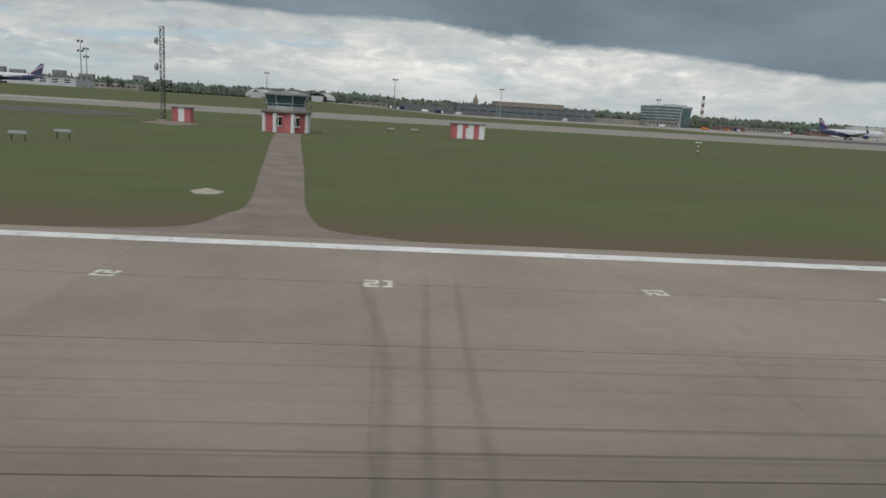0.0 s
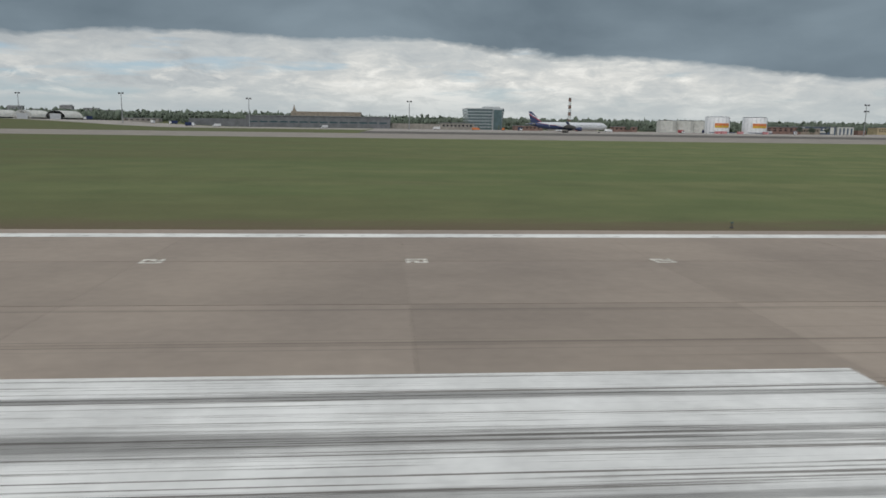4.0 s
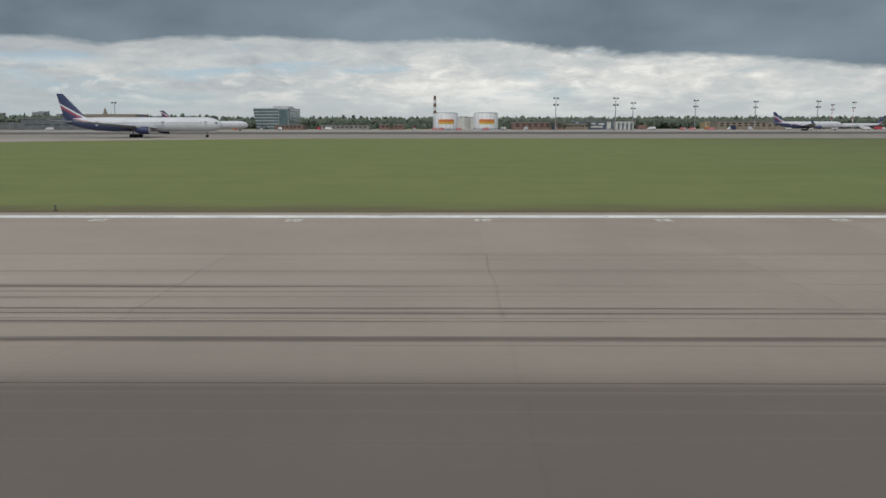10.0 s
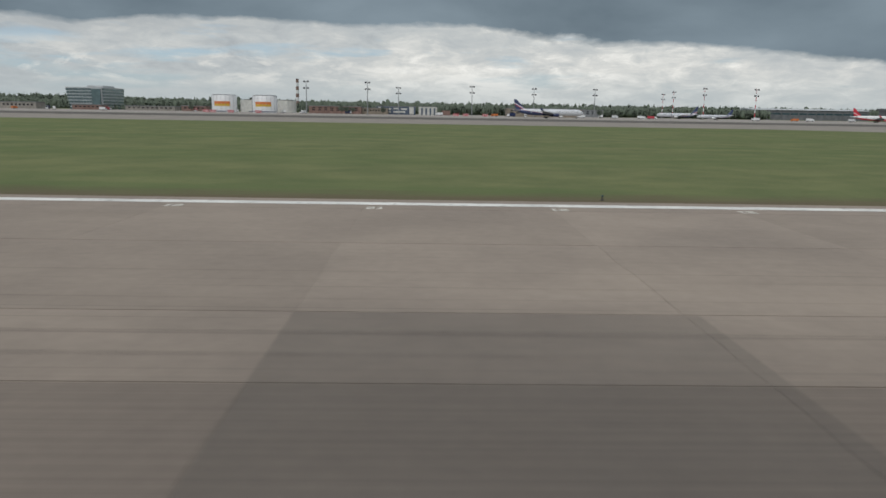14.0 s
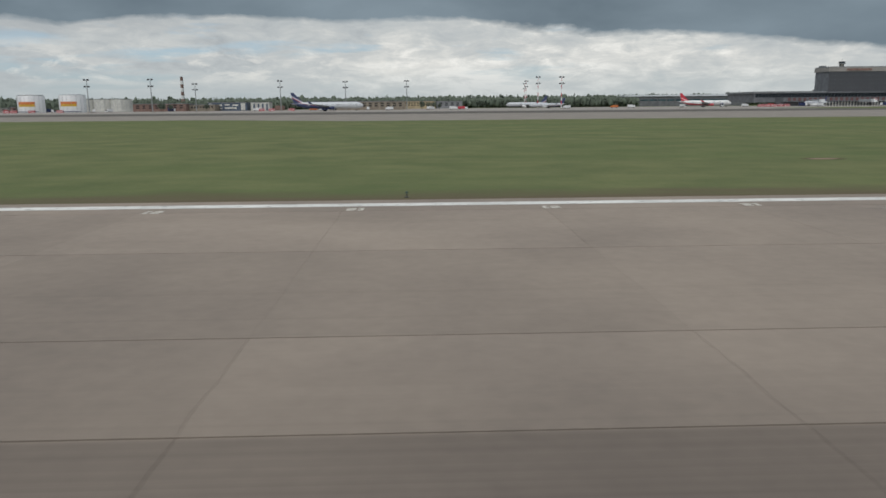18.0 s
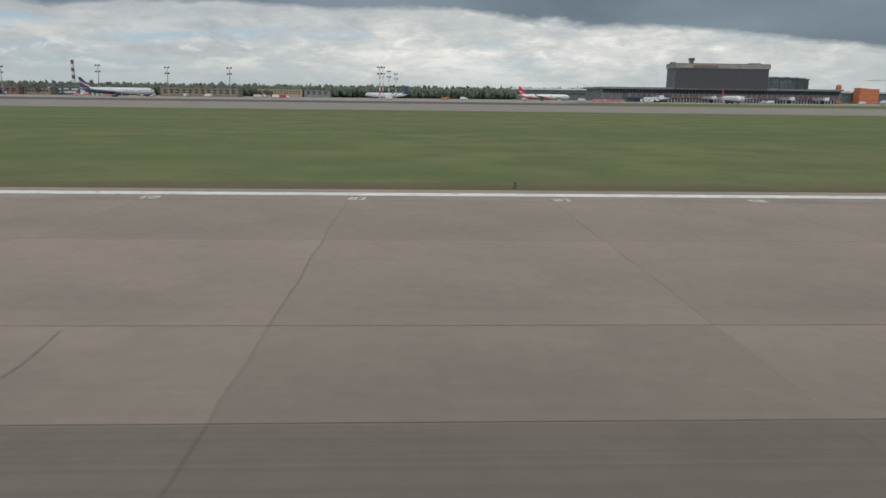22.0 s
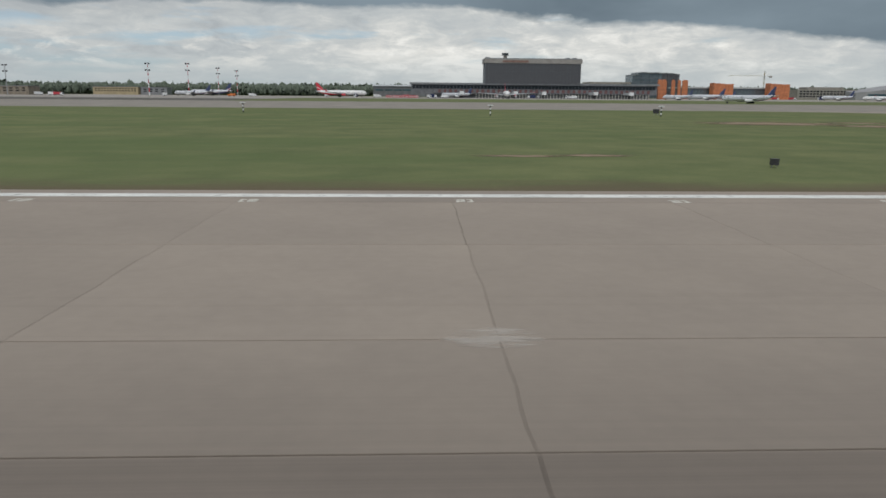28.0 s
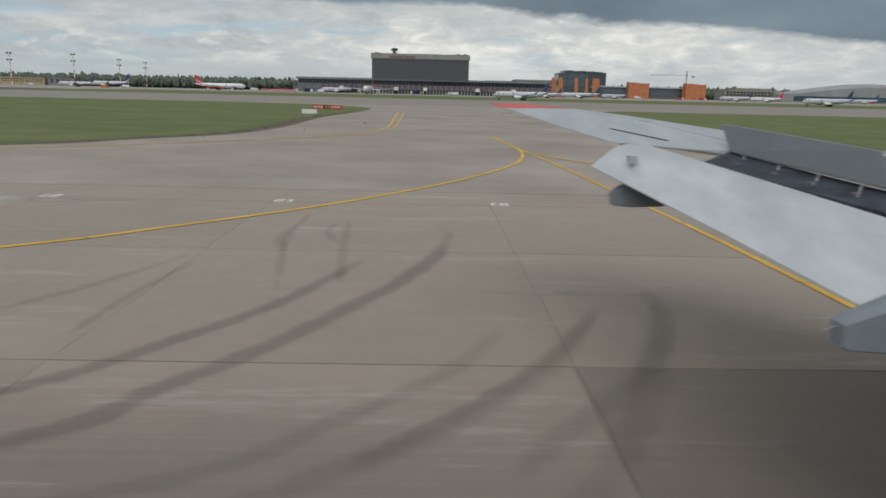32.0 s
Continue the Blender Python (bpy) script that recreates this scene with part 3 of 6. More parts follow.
def stripe(points, width, z=0.008, thick=0.004):
    """A painted line of that width along points."""
    m = Mesh()
    rows = []
    for i, p in enumerate(points):
        a, b = points[max(0, i - 1)], points[min(len(points) - 1, i + 1)]
        d = Vector((b[0] - a[0], b[1] - a[1])).normalized()
        rows.append([(p[0] - d.y * width / 2, p[1] + d.x * width / 2, z), (p[0] + d.y * width / 2, p[1] - d.x * width / 2, z)])
    vs = [q for r in rows for q in r]
    n = len(vs)
    vs += [(x, y, zz - thick) for x, y, zz in vs]
    fs = [(2 * i, 2 * i + 1, 2 * i + 3, 2 * i + 2) for i in range(len(rows) - 1)]
    fs += [(2 * i, 2 * i + 2, n + 2 * i + 2, n + 2 * i) for i in range(len(rows) - 1)]
    fs += [(2 * i + 1, n + 2 * i + 1, n + 2 * i + 3, 2 * i + 3) for i in range(len(rows) - 1)]
    return m.add(vs, fs)


def film_sheet(name, outline_uv, mat, label):
    """A wafer-thin sheet from rows of (x, y, z, u, v)."""
    n = len(outline_uv[0])
    vs = [p for r in outline_uv for p in r]
    me = bpy.data.meshes.new(name)
    fs = [(k * n + i, k * n + i + 1, (k + 1) * n + i + 1, (k + 1) * n + i) for k in range(len(outline_uv) - 1) for i in range(n - 1)]
    me.from_pydata([(p[0] * SIZE, p[1] * SIZE, p[2] * SIZE) for p in vs], [], fs)
    lay = me.uv_layers.new(name="rim")
    for loop in me.loops:
        lay.data[loop.index].uv = vs[loop.vertex_index][3:5]
    me.materials.append(mat)
    ob = new(name, me)
    return tagged(ob, label, kind="structure")


def film_stripe(name, points, width, mat, label, z=0.006):
    rows = []
    n = len(points) - 1
    for i, p in enumerate(points):
        a, b = points[max(0, i - 1)], points[min(n, i + 1)]
        d = Vector((b[0] - a[0], b[1] - a[1])).normalized()
        v = max(0.0, abs(2 * i / n - 1) - 0.55) / 0.45
        rows.append([(p[0] - d.y * width * s / 2, p[1] + d.x * width * s / 2, z, s, v) for s in (-1, -0.5, 0, 0.5, 1)])
    return film_sheet(name, rows, mat, label)


def film_patch(name, cx, cy, rx, ry, mat, label, z=0.006, n=10):
    grid = [(2 * i / n - 1) for i in range(n + 1)]
    return film_sheet(name, [[(cx + rx * u, cy + ry * v, z, u, v) for u in grid] for v in grid], mat, label)


# ---- ground and pavements ----
EDGE = 30.6


def joint_lines():
    """Cross joints of the slabs, about 8.15 apart; the odd lengths lie midway between the places where the laying gangs met."""
    gangs = ((3.1, 0), (66.5, 8), (132.0, 8), (199.6, 8), (388.1, 23), (448.1, 7), (508.3, 7), (569.4, 8), (631.0, 7), (685.35, 7), (738.7, 7), (784.5, 6), (838.6, 6), (979.4, 17), (1027.5, 6), (1076.7, 6),
             (1119.4, 5), (1161.0, 5), (1202.6, 5), (1227.45, 3), (1244.6, 2), (1285.4, 5), (1302.75, 2), (1317.5, 2), (1326.0, 1), (1418.6, 11), (1427.2, 1), (1470.2, 5), (1504.5, 4), (1540.0, 4), (1548.3, 1), (1574.95, 3), (1583.05, 1), (2301.0, 88))
    out = [3.1 - 8.15 * k for k in range(40, 0, -1)]
    for (a, _), (b, n) in zip(gangs, gangs[1:]):
        slope = 8.15 * n / (b - a)
        for k in range(n):
            u = k / n
            out.append(a + (b - a) * (slope * u + (3 - 3 * slope) * u * u + (2 * slope - 2) * u ** 3))
    return out


JOINTS = joint_lines()


RIMS = []


def rise(x, y):
    """The land beyond the second runway climbs towards the west."""
    smooth = lambda v, a, b: (lambda u: u * u * (3 - 2 * u))(min(1.0, max(0.0, (v - a) / (b - a))))
    return 5.6 * smooth(y, 400, 640) * smooth(x, 90, -70)


def build_ground():
    g = Mesh()
    xs = [-9000, -3000, -1200, *range(-400, -100, 100), *range(-100, 110, 20), *range(200, 2600, 100), 3400, 6000, 12000]
    ys = [-6000, -1500, -300, -60, -31, 31, 60, 120, 240, *range(400, 660, 30), 700, 1200, 2200, 5000, 12000]
    for a, b in zip(xs, xs[1:]):
        for c, d in zip(ys, ys[1:]):
            g.add([(p, q, rise(p, q) - 0.06) for p, q in ((a, c), (b, c), (b, d), (a, d))], [(0, 1, 2, 3)])
    structure("ground", g, M_GRASS, "wide mown airfield grass with worn soil beside the runway")
    pave = lambda name, poly, mat, label, z=0.0: structure(name, Mesh().prism(poly, -0.07, z), mat, label)
    # second runway and the parallel pavements
    pave("runway_north", [(-1500, 243), (960, 243), (1010, 208), (1555, 206), (1600, 190), (3200, 190), (3200, 385), (-1500, 372)], M_FAR_PAVE, "pale grey concrete second runway", -0.012)
    pave("taxiway_apron_edge", [(250, 376), (1330, 386), (1330, 520), (250, 520)], M_ASPHALT, "dark grey asphalt taxiway strip", -0.016)
    pave("apron", [(250, 522), (1330, 522), (1335, 640), (3200, 640), (3200, 1120), (250, 1000)], M_APRON, "pale concrete aircraft apron", -0.02)
    west = Mesh()
    wx, wy = [-1400, -400, *range(-100, 110, 20), 248], [640, 670, 700, 780, 860]
    for a, b in zip(wx, wx[1:]):
        for c, d in zip(wy, wy[1:]):
            west.add([(p, q, rise(p, q) + h) for h in (-0.2, 0.02) for p, q in ((a, c), (b, c), (b, d), (a, d))], [(3, 2, 1, 0), (4, 5, 6, 7), (0, 1, 5, 4), (2, 3, 7, 6)])
    structure("apron_west", west, M_APRON, "pale concrete parking apron")
    pave("service_road", [(-400, 150), (-52, 152), (-48, 172), (-66, 190), (-400, 200)], M_ASPHALT, "narrow dark asphalt service road")
    # taxiway crossing between the runways
    left = glide([(402, 30.7), (409, 35.3), (426, 44), (433, 49.6), (438, 53), (443.7, 56.6), (447.2, 62.4), (450.6, 81), (452.2, 112), (452.6, 150), (450, 197), (436, 246)])
    right = glide([(585, 246), (520, 205), (496, 150), (495, 107), (497, 78), (503, 58), (521, 43), (548, 30.7)])
    RIMS.extend((left, right))
    pave("taxiway_crossing", left + right, M_TAXI, "concrete taxiway crossing between two runways", -0.004)
    left = glide([(1496, 30.7), (1530, 38), (1552.4, 49), (1558.5, 57.4), (1563, 65), (1565.2, 79), (1565.2, 109), (1568, 147), (1566, 174), (1550, 198), (1515, 209)])
    right = glide([(1660, 209), (1628, 188), (1616, 150), (1611, 105), (1616, 70), (1634, 47), (1685, 30.7)])
    RIMS.extend((left, right))
    pave("taxiway_exit", left + right, M_TAXI, "concrete rapid exit taxiway off the runway", -0.004)
    # trodden soil where the grass meets the taxiways
    for row in RIMS:
        near = [p for p in row if p[1] < 160]
        film_stripe("soil_rim", near, 7.5, M_RIM_FILM, "trodden brown soil along the taxiway edge", -0.05)
    # gravel path to the hut
    path = glide([(-12.799999999999999, 120), (-12.6, 111.2), (-5.8, 57.9), (-3.5, 40.0), (-3.8, 35.3), (-4.8, 31.9), (-8.8, 30.7)]) + glide([(4.5, 30.7), (1.3, 32.2), (0.2, 34.8), (-0.8, 40.9), (-2.8, 59.6), (-8.8, 112.4), (-8.700000000000001, 120)])
    pave("gravel_path", path, M_PATH, "brown gravel path from runway to hut", -0.01)


build_ground()


def build_marks():
    line = lambda name, m, mat, label: structure(name, m, mat, label)
    line("edge_line", stripe([(-300 + 23 * i, 29) for i in range(30)] + [(393, 29)], 0.9), M_WHITE_LINE, "white painted runway edge line")
    line("edge_line", stripe([(548, 29)] + [(560 + 25 * i, 29) for i in range(37)] + [(1495.5, 29)], 0.9), M_WHITE_LINE, "white painted runway edge line")
    line("edge_line", stripe([(1690 + 20 * i, 29) for i in range(30)], 0.9), M_WHITE_LINE, "white painted runway edge line")
    for x0, n, y0, y1, length in ((67.3, 1, 11.3, 14.45, 22.5), (218, 1, 6.2, 13.0, 55), (367, 1, 10.6, 14.2, 25), (517.4, 2, 12.9, 16.1, 23)):
        b = Mesh()
        w = (y1 - y0) / n
        for k in range(n):
            b.box(x0, x0 + length, y0 + k * w + (0.12 if n > 1 else 0), y0 + (k + 1) * w - (0.12 if n > 1 else 0), 0.003, 0.009)
        structure("touchdown_bar", b, M_BAR, "broad white touchdown bar streaked with tyre rubber")
    line("edge_line", stripe([(-1400, 335), (-400, 335), (-111, 335)], 6.0, -0.004), M_WHITE_LINE, "broad white line on the second runway")
    level = itertools.count()
    yl = lambda pts, w=0.35: line("taxi_line", stripe(glide(pts), w, 0.0085 + 0.0011 * next(level)), M_YELLOW_LINE, "worn yellow taxiway guide line")
    # first crossing
    yl([(410, 32.6), (429.2, 38.7), (440.3, 44), (450.6, 53.7), (457, 63), (461.4, 73), (462, 80)], 0.5)
    yl([(462.4, 75), (461.7, 123), (461.3, 165)], 0.3), yl([(463.6, 75), (462.9, 123), (462.5, 165)], 0.3)
    yl([(475.0, 5), (475.2, 15), (475.4, 34), (475.4, 52), (474.2, 72), (470, 100)])
    yl([(474.4, 66), (474.9, 54), (477, 47), (480, 39), (484, 32), (488, 26), (492, 21.3), (496.5, 17), (500, 14.5)])
    for a, b in (((500.3, 14.2), (502.2, 12.2)), ((502.6, 11.7), (504.6, 9.9)), ((505.2, 9.3), (507.12, 8.17)), ((507.27, 8.05), (508.1, 7.66)), ((508.7, 7.2), (509.9, 6.7)), ((510.4, 6.44), (511.0, 6.25)), ((514.3, 4.78), (515.0, 4.6))):
        film_stripe("taxi_line", [(a[0] + (b[0] - a[0]) * k / 6, a[1] + (b[1] - a[1]) * k / 6) for k in range(7)], 0.26, M_YELLOW_FILM, "faded broken yellow taxiway guide line", 0.012)
    yl([(475.5, 52), (477.3, 43), (482, 38)], 0.2)
    yl([(485, 160), (486.3, 78), (491, 66), (499, 54), (516, 40), (524, 36), (548, 32)], 0.5)
    # exit at the end
    yl([(1530, 33.6), (1541, 39), (1553.8, 46.6), (1565, 56.9), (1572.6, 66.7), (1576, 80), (1575.6, 110), (1574.8, 146)], 0.3)
    yl([(1577, 82), (1576.6, 110), (1576, 146)], 0.2)
    yl([(1535, 3.2), (1550, 6.3), (1560, 11.4), (1569.85, 18.8), (1573, 21.9), (1577.4, 27.1), (1581.9, 34.2), (1585.4, 41.9), (1587, 48.4), (1587.5, 55.7), (1586.8, 70)], 0.25)
    yl([(1589.5, 6), (1589.4, 20.3), (1588.9, 32.7), (1588.3, 45), (1587.6, 56), (1586.9, 70)], 0.19)
    yl([(1588.2, 51), (1590.2, 45.5), (1594, 41)], 0.25)
    # painted slab numbers, worn beyond reading: short bars
    bar = Mesh()
    for i in range(3):
        bar.box(-0.40, 0.04, -0.42 + 0.34 * i, -0.26 + 0.34 * i, 0.0, 0.006)
    for i in range(2):
        bar.box(0.16, 0.44, -0.42 + 0.68 * i, -0.26 + 0.68 * i, 0.0, 0.006)
    bar.box(-0.40, -0.26, -0.259, -0.081, 0.0, 0.006)
    bar.box(-0.10, 0.04, 0.081, 0.259, 0.0, 0.006)
    bar.box(0.30, 0.44, -0.259, 0.259, 0.0, 0.006)
    first = linked("slab_number", bar, M_NUMBER, at=(3.1, 23.6, 0.003))
    tagged(first, "small worn white number painted on a slab", "marking", "slab numbers", "structure")
    spots = [(x + 0.4, 23.6 if x < 405 else 25.0 if x < 542 else 27.6) for x in JOINTS if -70 < x < 1700]
    for i, (x, y) in enumerate(spots):
        if abs(x - 3.1) < 1.0:
            continue
        copy = copy_thing(first, place(x + random.uniform(-0.08, 0.08), y + random.uniform(-0.12, 0.12), 0.003, 0, 0, (90 if x < 300 else 0) + random.choice((0, 180)) + random.uniform(-5, 5)))
        copy.scale = (0.8, 0.8, 1)


build_marks()


# ---- aircraft ----
def blade(root, tip, thick_root, thick_tip):
    """A flying surface from root (lead, trail) to tip (lead, trail)."""
    m = Mesh()

    def ring(le, te, t):
        le, te = Vector(le), Vector(te)
        out = []
        for u, h in ((0, 0), (0.12, 0.42), (0.4, 0.5), (0.75, 0.25), (1, 0.02), (0.75, -0.2), (0.4, -0.42), (0.12, -0.35)):
            p = le.lerp(te, u)
            out.append((p, h * t))
        return out
    return ring(root[0], root[1], thick_root), ring(tip[0], tip[1], thick_tip)


def surface(root, tip, tr, tt, up):
    a, b = blade(root, tip, tr, tt)
    up = Vector(up)
    m = Mesh()
    return m.loft([[p + up * h for p, h in a], [p + up * h for p, h in b]])


def airliner(name, label, at, turn, length=60.0, radius=2.8, span=58.0, fin_height=8.6, paint=None, fin=None, engine=None, group="parked airliners", winglet=True):
    """A twin-jet, nose towards +x, wheels on z = 0."""
    L, R = length, radius
    axis = R + 2.3 * R / 2.8
    ob = thing(name, label, "airplane", at, group, turn)
    prof = [(L * 0.5, 0.05, axis - 0.5), (L * 0.493, R * 0.36, axis - 0.42), (L * 0.475, R * 0.64, axis - 0.3), (L * 0.445, R * 0.88, axis - 0.12), (L * 0.41, R, axis), (L * 0.1, R, axis), (-L * 0.17, R, axis),
            (-L * 0.28, R * 0.93, axis + 0.16), (-L * 0.37, R * 0.7, axis + 0.62), (-L * 0.45, R * 0.36, axis + 1.2), (-L * 0.497, R * 0.1, axis + 1.55)]
    body = part("fuselage", Mesh().lathe_x([(x, r, z - axis) for x, r, z in prof], 20), paint, ob, smooth=True, at=(0, 0, axis))
    # cabin windows, doors and cockpit glass on both flanks
    w = Mesh()
    k = int(L * 0.72 / 1.1)
    for s in (-1, 1):
        for i in range(k):
            x = -L * 0.31 + i * 1.1
            y = s * (R * 0.985 + 0.02) if x > -L * 0.2 else s * R * 0.955
            w.box(x, x + 0.26, y - 0.03, y + 0.03, 0.42, 0.76)
    tagged(part("cabin_windows", w, M_GLASS, body), kind="stuff")
    for s in (-1, 1):
        part("cockpit_window", Mesh().box(L * 0.457, L * 0.474, s * R * 0.60 - 0.25, s * R * 0.60 + 0.25, 0.25, 0.75), M_GLASS, body)
    for s in (-1, 1):
        for fx in (0.40, 0.14, -0.26):
            part("cabin_door", Mesh().box(L * fx, L * fx + 1.0, s * R * 0.97 - 0.05, s * R * 0.97 + 0.05, -0.6, 1.2), M_GREY, body)
    z0 = axis - R * 0.5
    half = span / 2
    for s in (-1, 1):
        rx, tx = L * 0.115, -L * 0.155
        wing = part("wing", surface(((rx, s * R * 0.7, z0), (rx - L * 0.20, s * R * 0.7, z0 + 0.1)), ((tx, s * half, z0 + half * 0.085), (tx - L * 0.042, s * half, z0 + half * 0.085)), 1.5, 0.25, (0, 0, 1)), M_GREY, ob, smooth=True)
        if winglet:
            part("winglet", surface(((tx, s * half, z0 + half * 0.085), (tx - L * 0.042, s * half, z0 + half * 0.085)), ((tx - 2.6, s * (half + 0.9), z0 + half * 0.085 + 2.3), (tx - L * 0.042 - 1.6, s * (half + 0.9), z0 + half * 0.085 + 2.3)), 0.25, 0.1, (0, s, 0)), fin, wing)
        ey, ex, er = s * half * 0.33, L * 0.075, R * 0.52
        ez = z0 - er * 0.62
        eng = part("engine", Mesh().lathe_x([(2.4, er * 0.86, 0), (2.2, er, 0), (0.6, er * 1.03, 0), (-1.2, er * 0.86, 0), (-2.6, er * 0.5, 0), (-3.4, er * 0.14, 0)], 16), engine or M_WHITE, ob, smooth=True, at=(ex, ey, ez))
        part("intake", Mesh().lathe_x([(2.42, er * 0.80, 0), (2.3, er * 0.80, 0)], 16), M_DARK_STEEL, eng)
        part("intake_lip", Mesh().lathe_x([(2.52, er * 0.88, 0), (2.43, er * 0.92, 0)], 16), M_TURB, eng)
        part("pylon", Mesh().box(-2.5, 1.2, -0.2, 0.2, er * 0.8, er * 0.62 + 0.9), M_GREY, eng)
        part("tailplane", surface(((-L * 0.405, s * R * 0.3, axis + 0.9), (-L * 0.475, s * R * 0.3, axis + 0.9)), ((-L * 0.465, s * span * 0.165, axis + 1.7), (-L * 0.495, s * span * 0.165, axis + 1.7)), 0.6, 0.15, (0, 0, 1)), M_GREY, ob)
        gear = part("main_gear", Mesh().tube((-L * 0.035, s * R * 0.95, 0.6), (-L * 0.035, s * R * 1.1, z0), 0.22, 0.28), M_STEEL, ob)
        for dx in (-0.75, 0.75):
            for dy in (-0.45, 0.45):
                part("wheel", Mesh().tube((-L * 0.035 + dx, s * R * 0.95 + dy - 0.2, 0.62), (-L * 0.035 + dx, s * R * 0.95 + dy + 0.2, 0.62), 0.62, n=14), M_TYRE, gear)
    ng = part("nose_gear", Mesh().tube((L * 0.40, 0, 0.5), (L * 0.40, 0, axis - R * 0.8), 0.14, 0.18), M_STEEL, ob)
    for s in (-1, 1):
        part("wheel", Mesh().tube((L * 0.40, s * 0.15, 0.5), (L * 0.40, s * 0.5, 0.5), 0.5, n=14), M_TYRE, ng)
    zf = axis + R * 0.75
    part("fin", surface(((-L * 0.325, 0, zf - axis), (-L * 0.47, 0, zf - axis + 0.3)), ((-L * 0.465, 0, zf - axis + fin_height), (-L * 0.505, 0, zf - axis + fin_height)), 0.9, 0.3, (0, 1, 0)), fin, ob, at=(0, 0, axis))
    return ob


def build_aircraft():
    lab = "silver airliner with navy tail and navy belly"
    airliner("airliner", lab + " taxiing beside the grass", (512.6, 272, -0.012), 0, 62.4, 2.68, 60, 9.5, M_SILVER_BLUE, M_FIN_NAVY, M_BLUE)
    a = airliner("airliner", lab + " parked on the apron", (421, 617, -0.02), 8, 72, 3.1, 64, 9.4, M_SILVER_BLUE, M_FIN_NAVY, M_BLUE)
    copy_thing(a, place(-318, 652, rise(-318, 652) + 0.02, 0, 0, 180))
    b = airliner("airliner", "silver airliner with navy tail parked nose to the apron edge", (949, 646, -0.02), 2, 63, 2.82, 60, 8.9, M_SILVER_BLUE, M_FIN_NAVY, M_BLUE)
    # row by the woods, tails towards the trees
    c = airliner("airliner", "silver narrow airliner parked before the woods", (1179, 848, -0.02), 178, 42, 2.0, 36, 6.9, M_PLAIN_SILVER, M_FIN_NAVY, M_WHITE)
    airliner("airliner", "larger silver airliner with navy tail before the woods", (1170.5, 953, -0.02), 178, 54, 2.6, 48, 9.2, M_PLAIN_SILVER, M_FIN_NAVY, M_WHITE)
    airliner("airliner", "white airliner with red tail parked before the terminal", (1352, 812, -0.02), -6, 57, 2.6, 52, 8.8, M_WHITE_RED, M_FIN_RED, M_RED)
    airliner("airliner", "white and red airliner facing the runway at the terminal", (1523, 718, -0.02), 266, 52, 2.7, 56, 8.6, M_WHITE_RED, M_FIN_RED, M_RED)
    airliner("airliner", "small silver airliner at the terminal stand", (1480, 815, -0.02), 205, 38, 1.95, 34, 6.0, M_PLAIN_SILVER, M_FIN_NAVY, M_WHITE)
    e = airliner("airliner", "silver airliner with navy tail on the far taxiway", (1636, 436, -0.02), 181, 33, 1.75, 31, 5.6, M_PLAIN_SILVER, M_FIN_NAVY, M_WHITE, group="airliners at the terminal")
    for x, y, t in ((1842, 474, 181), (1698, 728, 190), (1797, 850, 196)):
        copy_thing(e, place(x, y, -0.02, 0, 0, t))
    for x, y, t in ((1738, 757, 182), (1958, 890, 182), (2140, 930, 186)):
        copy_thing(c, place(x, y, -0.02, 0, 0, t))
    airliner("airliner", "white airliner with red tail parked far along the apron", (1960, 813, -0.02), 181, 37, 1.9, 34, 6.4, M_WHITE_RED, M_FIN_RED, M_WHITE)


build_aircraft()


# ---- masts, chimney ----
def light_mast(at, height, tiers, banded):
    ob = thing("floodlight_mast", "tall banded floodlight mast on the apron" if banded else "tall grey floodlight mast with lamp platform", "mast", at, "floodlight masts")
    n = 8
    for i in range(n):
        z0, z1 = height * i / n, height * (i + 1) / n
        mat = (M_RED if i % 2 else M_WHITE) if banded else M_STEEL
        part("mast_section", Mesh().tube((0, 0, z0), (0, 0, z1), 0.55 - 0.04 * i, 0.55 - 0.04 * (i + 1), 10), mat, ob)
    for k in range(tiers):
        z = height - 0.5 - k * height * 0.2
        pl = part("lamp_platform", Mesh().box(-1.9, 1.9, -0.7, 0.7, z, z + 0.25), M_STEEL, ob)
        for x in (-2.1, -1.3, 1.3, 2.1):
            part("lamp", Mesh().box(x - 0.45, x + 0.45, -1.0, -0.3, z - 0.7, z + 0.65), M_DARK_STEEL, pl)
        part("railing", Mesh().box(-1.9, 1.9, 0.65, 0.7, z + 0.9, z + 1.0).box(-1.9, -1.85, -0.7, 0.7, z + 0.9, z + 1.0), M_STEEL, pl)
    part("foot", Mesh().box(-1.2, 1.2, -1.2, 1.2, -0.02, 0.5), M_CONC_WALL, ob)
    return ob


